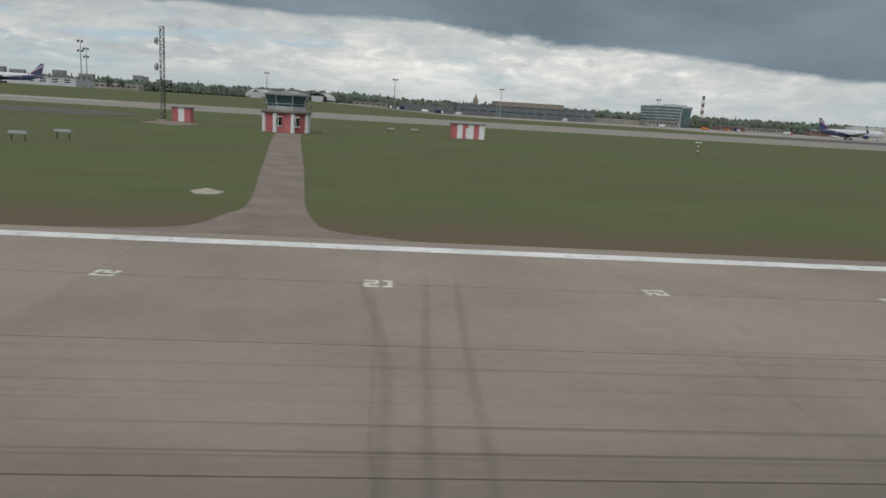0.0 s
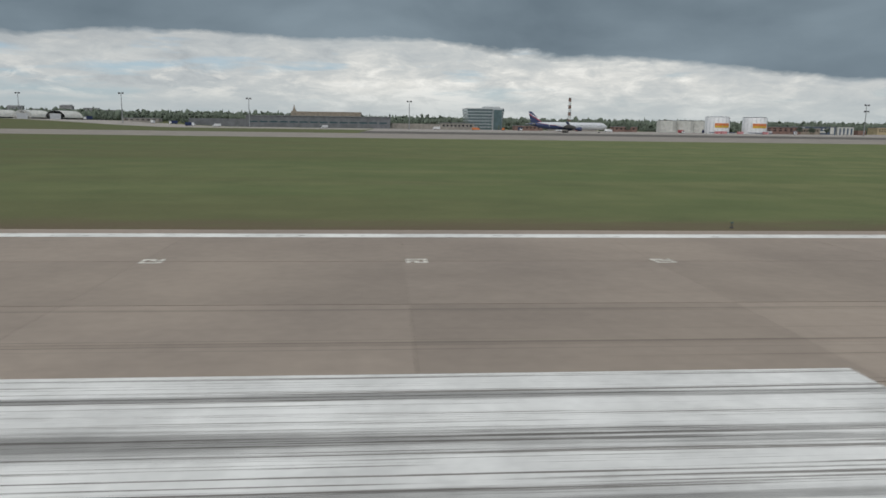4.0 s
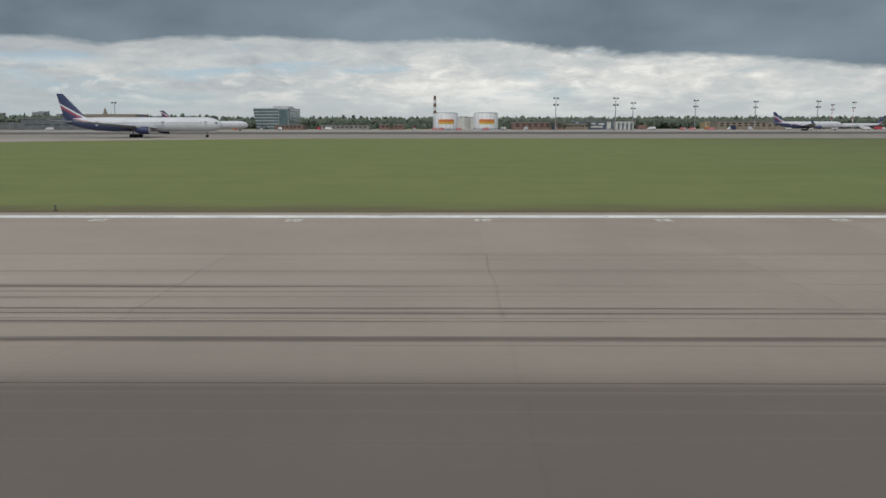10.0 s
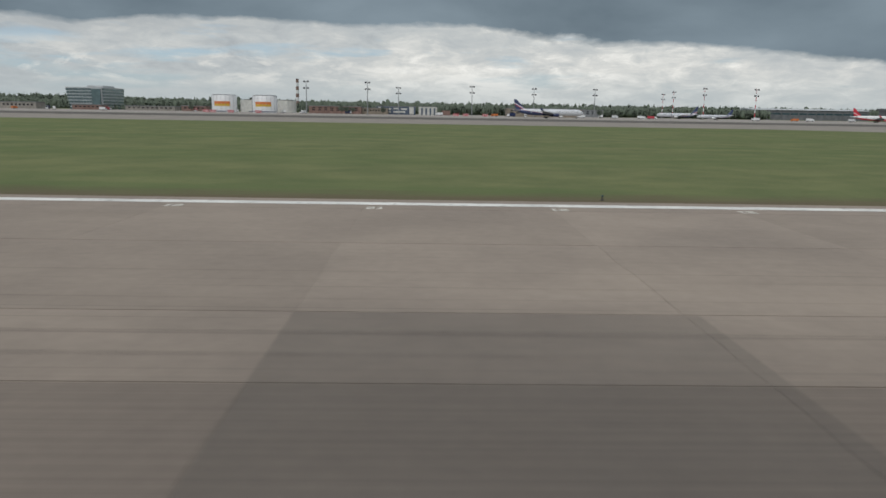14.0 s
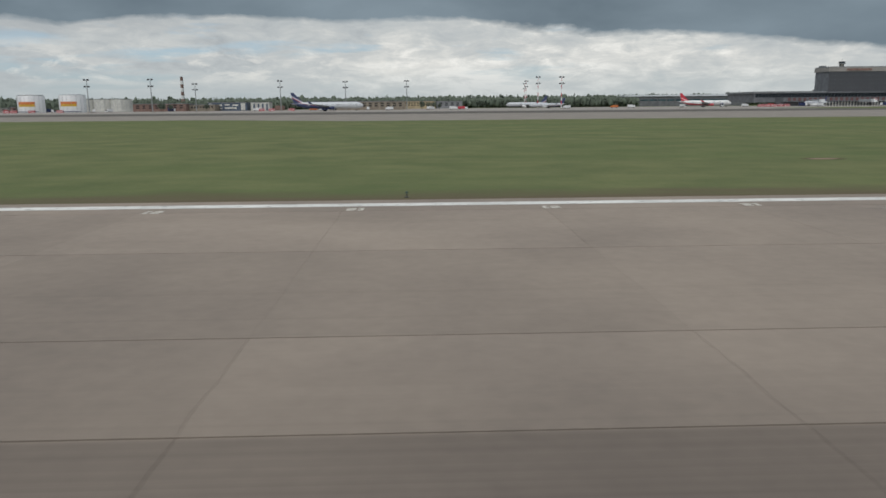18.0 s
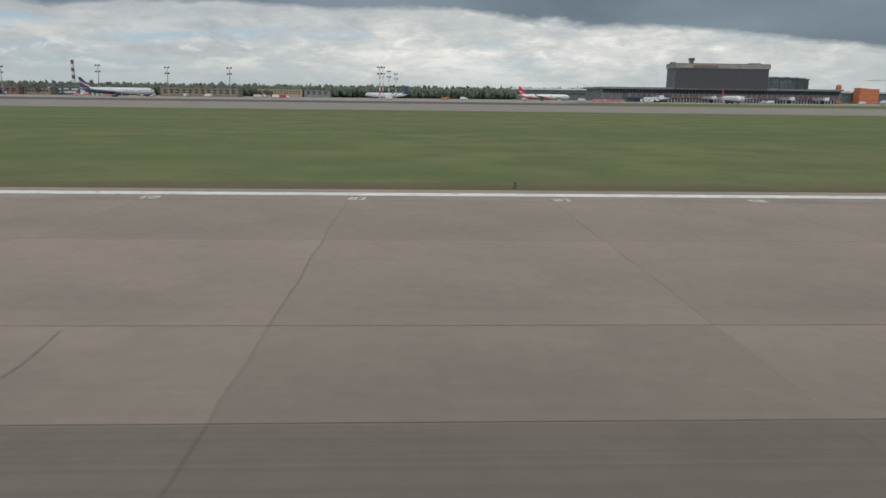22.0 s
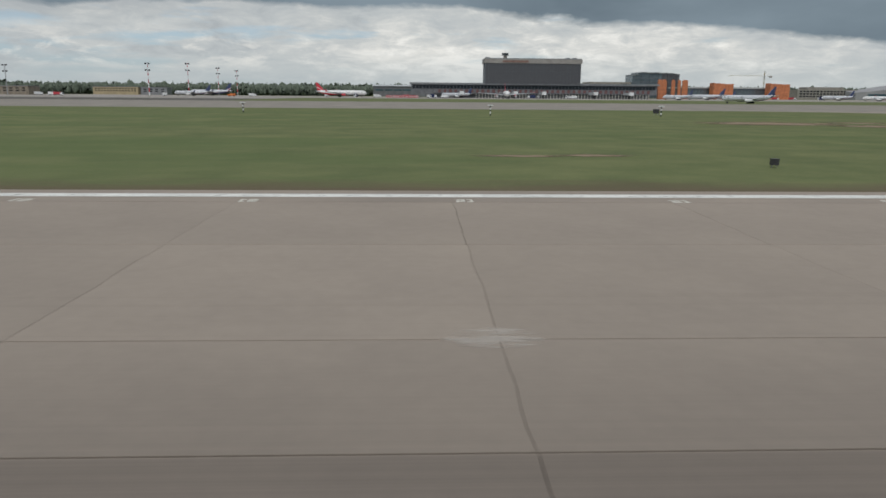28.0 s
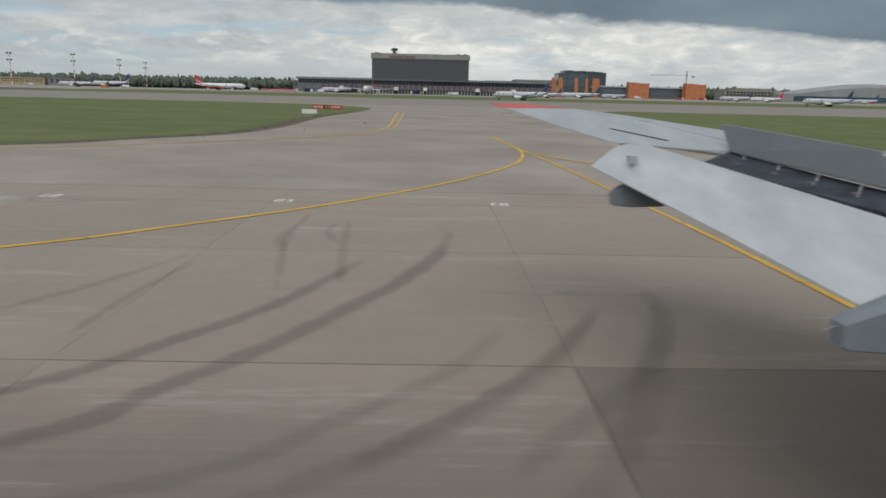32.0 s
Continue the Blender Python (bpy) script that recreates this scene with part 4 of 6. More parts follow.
def build_masts():
    one = light_mast((15, 714, rise(15, 714)), 28.5, 1, False)
    for x, y, s in ((126, 754, 1.03), (288, 739, 1.0), (-120, 800, 0.95)):
        m = copy_thing(one, place(x, y, rise(x, y)))
        m.scale = (1, 1, s)
    two = light_mast((729, 674, 0), 30, 2, False)
    for x, y, s in ((785, 677, 1.0), (887, 759, 1.02), (953, 768, 0.99), (1017, 765, 1.0), (-255, 660, 1.3), (-262, 690, 1.15), (812, 720, 0.9)):
        m = copy_thing(two, place(x, y, rise(x, y)))
        m.scale = (1, 1, s)
    three = light_mast((1172.7, 729.5, 0), 31.5, 2, True)
    for x, y, s in ((1170.5, 862.6, 1.16), (1173.6, 981, 1.13), (1181.4, 1050, 1.09), (2215, 960, 1.0), (2330, 960, 1.0)):
        m = copy_thing(three, place(x, y, 0))
        m.scale = (1, 1, s)
    # banded chimney
    ob = thing("chimney", "tall factory chimney with red and white bands", "chimney", (604, 1331, 0))
    n = 9
    for i in range(n):
        z0, z1 = 58 * i / n, 58 * (i + 1) / n
        part("band", Mesh().lathe_z([(z0, 3.3 - 0.1 * i), (z1, 3.3 - 0.1 * (i + 1))], 20), M_WHITE if i % 2 else M_BRICK, ob, "white band" if i % 2 else "red band", smooth=True)
    part("rim", Mesh().lathe_z([(57.6, 2.5), (58.4, 2.6), (58.6, 2.2)], 20), M_DARK_STEEL, ob)


build_masts()


# ---- huts, lattice mast and small gear on the grass ----
def build_huts():
    # octagonal observation hut
    ob = thing("observation_hut", "red and white octagonal hut with glazed lookout", "hut", (-12.6, 125.5, -0.06))
    ring = lambda r, z: [(r * math.cos(radians(22.5 + 45 * i)), r * math.sin(radians(22.5 + 45 * i)), z) for i in range(8)]
    for i in range(8):
        a, b = ring(3.7, 0)[i], ring(3.7, 0)[(i + 1) % 8]
        ai, bi = ring(3.5, 0)[i], ring(3.5, 0)[(i + 1) % 8]
        part("wall_panel", Mesh().prism([a[:2], b[:2], bi[:2], ai[:2]], 0, 3.1), M_PINK, ob, "faded red wall panel")
        part("corner_strip", Mesh().tube((a[0], a[1], 0), (a[0], a[1], 3.1), 0.34, n=8), M_WHITE, ob)
    part("ledge", Mesh().loft([ring(4.2, 3.1), ring(4.35, 3.3), ring(4.35, 3.6), ring(4.1, 3.62)]), M_CONC_WALL, ob, "pale concrete ledge")
    top = part("lookout", Mesh().loft([ring(3.2, 3.6), ring(3.2, 4.2)]), M_GREY, ob)
    for i in range(8):
        a, b = Vector(ring(3.15, 4.2)[i]), Vector(ring(3.15, 4.2)[(i + 1) % 8])
        c, d = Vector(ring(3.6, 5.9)[i]), Vector(ring(3.6, 5.9)[(i + 1) % 8])
        part("pane", Mesh().add([a, b, d, c, a * 0.985, b * 0.985, d * 0.985, c * 0.985], [(0, 1, 2, 3), (7, 6, 5, 4), (0, 4, 5, 1), (1, 5, 6, 2), (2, 6, 7, 3), (3, 7, 4, 0)]), M_BLUE_GLASS, top, "tinted lookout glass")
        part("mullion", Mesh().tube(a, c, 0.07, n=6), M_GREY, top)
    part("roof", Mesh().loft([ring(3.9, 5.9), ring(3.9, 6.1), ring(3.0, 6.5)]), M_ROOF, ob)
    for i in range(8):
        a, b = ring(4.25, 3.6)[i], ring(4.25, 3.6)[(i + 1) % 8]
        part("railing", Mesh().tube((a[0], a[1], 3.6), (a[0], a[1], 4.6), 0.04, n=5).tube((a[0], a[1], 4.6), (b[0], b[1], 4.6), 0.04, n=5).tube((a[0], a[1], 4.1), (b[0], b[1], 4.1), 0.03, n=5), M_STEEL, ob)
    f = math.radians(247.5)
    for u, nm in ((-0.9, "window"), (1.9, "window")):
        wd = part(nm, Mesh().box(u - 0.55, u + 0.55, -3.62, -3.45, 1.1, 2.5), M_GLASS, ob)
        part("window_frame", Mesh().box(u - 0.65, u + 0.65, -3.66, -3.60, 1.0, 1.12).box(u - 0.65, u + 0.65, -3.66, -3.60, 2.5, 2.62).box(u - 0.05, u + 0.05, -3.66, -3.60, 1.1, 2.5), M_WHITE, wd)
    stair = part("stair", Mesh().add([(3.9, -1.2, 0.02), (6.6, -1.2, 0.02), (4.2, -1.2, 3.5), (3.9, -1.2, 3.5), (3.9, -1.0, 0.02), (6.6, -1.0, 0.02), (4.2, -1.0, 3.5), (3.9, -1.0, 3.5)],
                                 [(1, 2, 6, 5), (0, 1, 5, 4), (2, 3, 7, 6)]), M_STEEL, ob)
    for i in range(10):
        part("tread", Mesh().box(6.3 - 0.24 * i, 6.6 - 0.24 * i, -1.8, -1.0, 0.3 + 0.33 * i, 0.36 + 0.33 * i), M_STEEL, stair)

    def box_hut(at, w, d, h, n, label):
        hut = thing("equipment_hut", label, "hut", at, "striped huts")
        for s, y in ((0, -d / 2), (1, d / 2 - 0.1)):
            for i in range(n):
                part("wall_panel", Mesh().box(-w / 2 + w * i / n, -w / 2 + w * (i + 1) / n, y, y + 0.1, 0, h), M_PINK if i % 2 == 0 else M_WHITE, hut)
        for x in (-w / 2, w / 2 - 0.1):
            part("end_wall", Mesh().box(x, x + 0.1, -d / 2 + 0.1, d / 2 - 0.1, 0, h), M_PINK, hut)
        part("roof", Mesh().box(-w / 2 - 0.2, w / 2 + 0.2, -d / 2 - 0.2, d / 2 + 0.2, h, h + 0.18), M_ROOF, hut)
        door = part("door", Mesh().box(-0.45, 0.45, -d / 2 - 0.05, -d / 2 - 0.002, 0.1, 2.0), M_WHITE, hut)
        part("handle", Mesh().box(0.28, 0.34, -d / 2 - 0.1, -d / 2 - 0.05, 0.95, 1.1), M_DARK_STEEL, door)
    box_hut((-35, 147, -0.06), 3.4, 2.6, 2.6, 3, "small red and white striped equipment hut")
    box_hut((19.5, 141, -0.06), 6.3, 3.0, 2.7, 6, "low red and white striped equipment hut")

    # lattice mast with two round dishes
    lm = thing("lattice_mast", "slender steel lattice mast with two dishes", "mast", (-38, 144.5, -0.06))
    H = 17.2
    for dx in (-0.35, 0.35):
        for dy in (-0.35, 0.35):
            part("leg", Mesh().tube((dx, dy, 0), (dx, dy, H), 0.05, n=6), M_STEEL if dx < 0 else M_DARK_STEEL, lm)
    for i in range(16):
        z0, z1 = H * i / 16, H * (i + 1) / 16
        b = Mesh()
        for s in (-0.35, 0.35):
            b.tube((-0.35, s, z0), (0.35, s, z1), 0.035, n=5).tube((s, -0.35, z1), (s, 0.35, z0), 0.035, n=5).tube((-0.35, s, z1), (0.35, s, z1), 0.03, n=5)
        part("brace", b, M_DARK_STEEL, lm)
    for z in (9.9, 14.6):
        dish = part("dish", Mesh().lathe_x([(0.25, 0.7, 0), (0.1, 0.72, 0), (-0.25, 0.45, 0), (-0.35, 0.15, 0)], 14), M_GREY, lm, "round grey dish", smooth=True, at=(-1.1, 0, z))
        part("bracket", Mesh().box(0.1, 0.8, -0.05, 0.05, -0.05, 0.05), M_STEEL, dish)
    part("foot", Mesh().box(-0.9, 0.9, -0.9, 0.9, -0.02, 0.25), M_CONC_WALL, lm)


build_huts()


def guidance_sign(at, width, cells, label, top=0.92):
    ob = thing("guidance_sign", label, "sign", at, "taxiway signs")
    x = -width / 2
    for share, mat, ink in cells:
        w = width * share
        panel = part("panel", Mesh().box(x, x + w - 0.03, -0.12, 0.12, 0.22, top), mat, ob)
        if ink:
            for i in range(max(1, int(w / 0.5))):
                part("bar", Mesh().box(x + 0.25 + 0.5 * i, x + 0.5 + 0.5 * i, -0.14, -0.121, 0.40, 0.74), ink, panel)
        x += w
    for s in (-0.4, 0.4):
        part("leg", Mesh().box(width * s - 0.05, width * s + 0.05, -0.05, 0.05, 0, 0.26), M_DARK_STEEL, ob)
    return ob


def build_signs():
    RW, BK, WT = (M_SIGN_RED, M_WHITE), (M_SIGN_BLACK, M_YELLOW), (M_WHITE, None)
    guidance_sign((506.8, 119, -0.06), 2.4, [(1.0, *WT)], "pale grey back of a taxiway sign")
    guidance_sign((504.2, 158, -0.06), 1.8, [(1.0, *RW)], "small red holding sign with pale bars")
    guidance_sign((503, 78, -0.06), 3.6, [(1.0, M_SIGN_BLACK, None)], "long low black taxiway sign", 0.66)
    guidance_sign((443.1, 111, -0.06), 2.4, [(1.0, *WT)], "pale grey back of a taxiway sign")
    guidance_sign((441, 150, -0.06), 2.6, [(1.0, *RW)], "red runway holding sign with pale bars")
    guidance_sign((445.7, 148, -0.06), 3.6, [(0.72, *RW), (0.28, *BK)], "red and black runway holding sign")
    guidance_sign((448.1, 83, -0.06), 1.2, [(1.0, M_SIGN_BLACK, None)], "small black taxiway sign")
    guidance_sign((1561.7, 118, -0.06), 2.4, [(1.0, *WT)], "pale grey back of a taxiway sign")
    guidance_sign((1560.3, 149, -0.06), 6.0, [(0.4, *RW), (0.2, *BK), (0.4, *RW)], "long red and black runway holding sign")
    # edge lights: stubby posts
    post = thing("edge_light", "short frangible edge light on the pavement rim", "light", (1498, 31.6, -0.02), "edge lights")
    part("stem", Mesh().tube((0, 0, 0), (0, 0, 0.17), 0.03, 0.025, 8), M_DARK_STEEL, post)
    part("lens", Mesh().lathe_z([(0.17, 0.045), (0.22, 0.05), (0.26, 0.025)], 10), M_BLUE_GLASS, post)
    part("base", Mesh().lathe_z([(-0.02, 0.10), (0.02, 0.10), (0.03, 0.05)], 10), M_DARK_STEEL, post)
    spots = [(1486, 31.9), (1528, 40.5), (1562.3, 60.7), (1568.5, 72.6), (1573, 89.5), (451.7, 62), (430, 44.7), (491, 92), (497.5, 66), (521, 45), (128.5, 31.8), (430, 52), (404, 36), (548, 33.5)]
    spots += [(40 + 60 * i, 31.8) for i in range(1, 5)] + [(610 + 60 * i, 31.8) for i in range(14)]
    for x, y in spots:
        copy_thing(post, place(x, y, -0.03))
    # striped marker posts of the landing aids
    mk = thing("marker_post", "black and white banded marker post with lamp head", "post", (1484, 146, -0.06), "marker posts")
    for i in range(5):
        part("band", Mesh().tube((0, 0, 0.4 * i), (0, 0, 0.4 * i + 0.4), 0.11, n=8), M_WHITE if i % 2 else M_SIGN_BLACK, mk)
    part("head", Mesh().box(-0.55, 0.55, -0.14, 0.14, 2.0, 2.16), M_WHITE, mk)
    for x, y in ((1449.1, 145.4), (1397, 158), (23.2, 147.6), (60.2, 129.1)):
        copy_thing(mk, place(x, y, -0.06))
    bx = thing("utility_box", "small dark metal box standing in the grass", "box", (1455.8, 42.1, -0.06))
    part("cabinet", Mesh().box(-0.22, 0.22, -0.16, 0.16, 0.15, 0.5), M_DARK_STEEL, bx)
    part("lid", Mesh().box(-0.25, 0.25, -0.19, 0.19, 0.5, 0.54), M_DARK_STEEL, bx)
    for s in (-0.15, 0.15):
        part("leg", Mesh().tube((s, 0, 0), (s, 0, 0.16), 0.03, n=6), M_STEEL, bx)
    copy_thing(bx, place(1487.3, 159, -0.06) @ Matrix.Diagonal((2.6, 2.6, 2.4, 1)))
    ap = thing("approach_light", "low pale approach light bar on short legs", "light", (-30.5, 73.4, -0.06), "approach light bars")
    part("bar", Mesh().box(-0.8, 0.8, -0.2, 0.2, 0.7, 0.95), M_GREY, ap)
    for s in (-0.6, 0.6):
        part("leg", Mesh().tube((s, 0, 0), (s, 0, 0.7), 0.05, n=6), M_DARK_STEEL, ap)
    for x, y in ((-29.1, 79.7), (5, 150), (10, 152)):
        copy_thing(ap, place(x, y, -0.06))


build_signs()


# ---- buildings ----
def block(ob, name, x0, x1, y0, y1, z0, z1, mat, label=""):
    return part(name, Mesh().box(x0, x1, y0, y1, z0, z1), mat, ob, label)


def windows(parent, x0, x1, y, z0, z1, cols, rows, mat, fill=0.7, tall=0.6, depth=0.15):
    """Separate panes set proud of a front at y, which faces -y."""
    dx, dz = (x1 - x0) / cols, (z1 - z0) / rows
    first = None
    for i in range(cols):
        for k in range(rows):
            x, z = x0 + (i + 0.5) * dx, z0 + (k + 0.5) * dz
            if first is None:
                first = part("window", Mesh().box(-dx * fill / 2, dx * fill / 2, -depth, 0.05, -dz * tall / 2, dz * tall / 2), mat, parent, at=(x, y, z))
            else:
                part("window", first.data, None, parent, at=(x, y, z))


def build_terminal():
    t = thing("terminal", "dark glass terminal block on a long low concourse", "terminal", (1515, 855, 0))
    # main block 112 m long
    block(t, "main_block", 0, 112, 0, 30, 15, 39.6, M_DARK_WALL, "dark bronze upper block")
    first = None
    for i in range(28):
        for k in range(5):
            at = (0.3 + 4 * i + 1.7, 0, 17 + 4.6 * k)
            if first is None:
                first = part("glass_panel", Mesh().box(-1.85, 1.85, -0.25, 0.1, -0.2, 4.1), M_DARK_GLASS, t, at=at)
            else:
                part("glass_panel", first.data, None, t, at=at)
    block(t, "parapet", -1.2, 113.2, -1.2, 31, 39.6, 44.5, M_PARAPET, "grey concrete parapet")
    block(t, "name_band", 20, 50, -1.6, -1.21, 40.6, 43.0, M_BRICK, "dull red rooftop band")
    block(t, "roof_slab", -0.6, 112.6, -0.6, 30.4, 44.5, 45.4, M_ROOF)
    cab = block(t, "roof_cab", 23, 27, 17, 21, 45.4, 49.4, M_CONC_WALL)
    part("cab_floor", Mesh().prism([(25 + 4.4 * math.cos(math.pi * k / 4), 19 + 4.4 * math.sin(math.pi * k / 4)) for k in range(8)], 49.4, 50.0), M_ROOF, cab)
    part("cab_glass", Mesh().prism([(25 + 3.6 * math.cos(math.pi * k / 4), 19 + 3.6 * math.sin(math.pi * k / 4)) for k in range(8)], 50.0, 51.6), M_GLASS, cab)
    part("cab_roof", Mesh().prism([(25 + 4.0 * math.cos(math.pi * k / 4), 19 + 4.0 * math.sin(math.pi * k / 4)) for k in range(8)], 51.6, 52.1), M_ROOF, cab)
    part("antenna", Mesh().tube((25, 19, 52.1), (25, 19, 56), 0.15, n=6), M_STEEL, cab)
    for x in (2, 98, 106):
        part("plant_room", Mesh().box(x, x + 5, 20, 28, 45.4, 47.3), M_ROOF, t)
    # concourse
    block(t, "concourse", -86, 205, 4, 80, 4.5, 15, M_DARK_WALL, "long dark concourse")
    block(t, "concourse_roof", -88, 207, 2, 82, 15, 17.2, M_ROOF, "grey flat roof edge")
    block(t, "lower_roof", -60, 190, -16, 3.9, 5.0, 9.8, M_DARK_WALL)
    block(t, "ground_floor", -60, 190, -10, 3.9, 0, 5.0, M_DARK_WALL)
    first = None
    for i in range(72):
        at = (-85 + 4 * i, 4, 0)
        if first is None:
            first = part("concourse_window", Mesh().box(0.25, 3.75, -0.3, 0.05, 10.4, 14.4), M_GLASS, t, at=at)
        else:
            part("concourse_window", first.data, None, t, at=at)
    first = None
    for i in range(56):
        at = (-12 + 3.6 * i, -15, 0)
        if first is None:
            first = part("column", Mesh().box(0, 0.8, 0, 0.55, 0, 5.0), M_ARCH, t, "white column", at=at)
        else:
            part("column", first.data, None, t, at=at)
    first = None
    for i in range(40):
        at = (-56 + 6.2 * i, -16.0, 2.6)
        if first is None:
            first = part("gate_panel", Mesh().box(0.8, 4.0, -0.2, 0.02, 3.4, 7.0), M_GATE, t, "dull red gate panel", at=at)
        else:
            part("gate_panel", first.data, None, t, at=at)
    # jet bridges
    for x in (30, 62, -30, 120, 160):
        jb = thing("jet_bridge", "covered jet bridge on a wheeled leg", "jet bridge", (1515 + x, 839, 0), "jet bridges")
        part("tunnel", Mesh().box(-1.6, 1.6, -26, -0.5, 4.2, 7.2), M_GREY, jb)
        part("cabin", Mesh().box(-2.2, 2.2, -30, -26, 4.0, 7.6), M_WHITE, jb)
        part("leg", Mesh().box(-1.4, 1.4, -22, -20.5, 0.02, 4.2), M_DARK_STEEL, jb)
    # glazed terminal behind
    g = thing("glass_terminal", "tall blue glass terminal with curved roof", "terminal", (1795, 1215, 0))
    n = 16
    for i in range(n):
        h = (36.5, 37.5, 40.5, 41.0, 41.0, 40.4, 40.4, 40.8, 40.8, 40.0, 40.0, 40.2, 39.6, 39.6, 39.0, 38.2)[i]
        part("facade_bay", Mesh().box(5 * i, 5 * i + 4.7, 0.4 * (i % 3), 40, 0, h), M_TERM_GLASS if i < 10 else M_DARK_GLASS, g)
        part("roof_bay", Mesh().box(5 * i, 5 * i + 5, -1.5, 41, h, h + 1.6), M_ROOF, g)
        for k in range(5):
            part("floor_band", Mesh().box(5 * i + 0.05, 5 * i + 4.65, -0.4, -0.02, 6 + 6.6 * k, 6.7 + 6.6 * k), M_DARK_WALL, g)
    block(g, "side_wing", -70, -2, 0, 60, 0, 26, M_CONC_WALL, "lower grey wing")
    windows(g, -68, -4, -0.01, 4, 24, 16, 5, M_GLASS)
    # orange fins of the stair towers
    f = thing("orange_fin", "tall curved orange stair tower fin", "tower", (1731.5, 883, 0), "orange tower fins")
    prof = [(-2.5, 0), (2.5, 0), (2.5, 21.2), (1.2, 23.2), (-0.9, 23.6), (-2.5, 22.4)]
    part("shell", Mesh().add([(x, y, z) for y in (0, 3) for x, z in prof], [list(range(6)), list(range(6, 12))[::-1]] + [(i, i + 6, (i + 1) % 6 + 6, (i + 1) % 6) for i in range(6)]), M_RUST, f)
    for k in range(5):
        part("seam", Mesh().box(-2.4, 2.4, -0.12, -0.01, 4.0 * k + 3, 4.0 * k + 3.15), M_BRICK, f)
    for x, y, s in ((1744, 904, 1.1), (1773.5, 955, 0.85), (1795, 992, 0.75), (1812, 1020, 1.0), (1820, 1034, 0.9)):
        copy_thing(f, place(x, y, 0)).scale = (s, 1, 1.0 + (y - 883) * 0.0008)
    wide = thing("orange_tower", "broad orange tower beside the glass hall", "tower", (1889, 1068, 0), "orange towers")
    for i in range(4):
        part("fin", Mesh().add([(x, y, z) for y in (0, 16) for x, z in ((-15 + 7.4 * i, 0), (-7.8 + 7.4 * i, 0), (-7.8 + 7.4 * i, 21 + (i % 2)), (-15 + 7.4 * i, 23.4 - 0.5 * i))],
                               [(0, 1, 2, 3), (7, 6, 5, 4), (0, 4, 5, 1), (1, 5, 6, 2), (2, 6, 7, 3), (3, 7, 4, 0)]), M_RUST, wide)
    copy_thing(wide, place(1971, 1062, 0))
    h = thing("glass_hall", "long pale glass hall between orange towers", "terminal", (1840, 1088, 0))
    block(h, "hall_wall", 0, 128, 0, 70, 0, 15.5, M_DARK_WALL)
    block(h, "hall_roof", -2, 130, -2, 72, 15.5, 17.4, M_PALE_ROOF)
    first = None
    for i in range(25):
        at = (1.2 + 5 * i, 0, 0)
        if first is None:
            first = part("glass_panel", Mesh().box(0.2, 4.8, -0.4, 0.05, 4, 15), M_TERM_GLASS, h, at=at)
        else:
            part("glass_panel", first.data, None, h, at=at)
    # far terminal with a swelling roof
    k = thing("curved_terminal", "far pale terminal under a swelling curved roof", "terminal", (2280, 1150, 0))
    rings = []
    for i in range(17):
        u = i / 16
        zt = 14 + 17 * math.sin(math.pi * u) ** 1.3
        rings.append([(-140 + 330 * u, 0, 0), (-140 + 330 * u, 0, zt * 0.82), (-140 + 330 * u, 40, zt), (-140 + 330 * u, 90, zt * 0.8), (-140 + 330 * u, 90, 0)])
    part("roof_shell", Mesh().loft(rings), M_APT, k, smooth=True)
    for i in range(30):
        part("glass_panel", Mesh().box(-120 + 9.6 * i, -111 + 9.6 * i, -0.6, -0.05, 2, 9.5), M_BLUE_GLASS, k)
    m = thing("office_block", "low pale office block behind the apron", "building", (2060, 1180, 0), "far offices")
    block(m, "body", 0, 120, 0, 40, 0, 16, M_CONC_WALL)
    block(m, "setback", 20, 80, 5, 35, 16, 20, M_CONC_WALL)
    windows(m, 3, 117, -0.01, 3, 15, 20, 3, M_GLASS)
    copy_thing(m, place(1640, 1010, 0))
    # tower crane
    c = thing("tower_crane", "thin faded yellow tower crane over the far terminal", "crane", (1981, 1136, 0))
    lattice = Mesh()
    for dx in (-0.8, 0.8):
        for dy in (-0.8, 0.8):
            lattice.tube((dx, dy, 0), (dx, dy, 37), 0.14, n=5)
    for i in range(18):
        lattice.tube((-0.8, -0.8, 2 * i + 1), (0.8, -0.8, 2 * i + 3), 0.1, n=4).tube((0.8, 0.8, 2 * i + 1), (-0.8, 0.8, 2 * i + 3), 0.1, n=4)
    part("tower", lattice, M_CRANE, c)
    arm = Mesh().tube((-58, -0.5, 35.6), (12, -0.5, 35.6), 0.14, n=5).tube((-58, 0.5, 35.6), (12, 0.5, 35.6), 0.14, n=5).tube((-56, 0, 36.8), (2, 0, 36.8), 0.12, n=5)
    for i in range(28):
        arm.tube((-57 + 2 * i, -0.5, 35.6), (-56 + 2 * i, 0, 36.8), 0.07, n=4).tube((-56 + 2 * i, 0, 36.8), (-55 + 2 * i, 0.5, 35.6), 0.07, n=4)
    part("jib", arm, M_CRANE, c)
    part("apex", Mesh().loft([[(-0.9, -0.7, 37), (0.9, -0.7, 37), (0.9, 0.7, 37), (-0.9, 0.7, 37)], [(-0.15, -0.15, 43), (0.15, -0.15, 43), (0.15, 0.15, 43), (-0.15, 0.15, 43)]]), M_CRANE, c)
    part("counterweight", Mesh().box(8, 12, -1.1, 1.1, 33.4, 35.5), M_CONC_WALL, c)
    part("cab", Mesh().box(-1.2, 0.8, -2.2, -0.9, 33.0, 35.2), M_GREY, c)
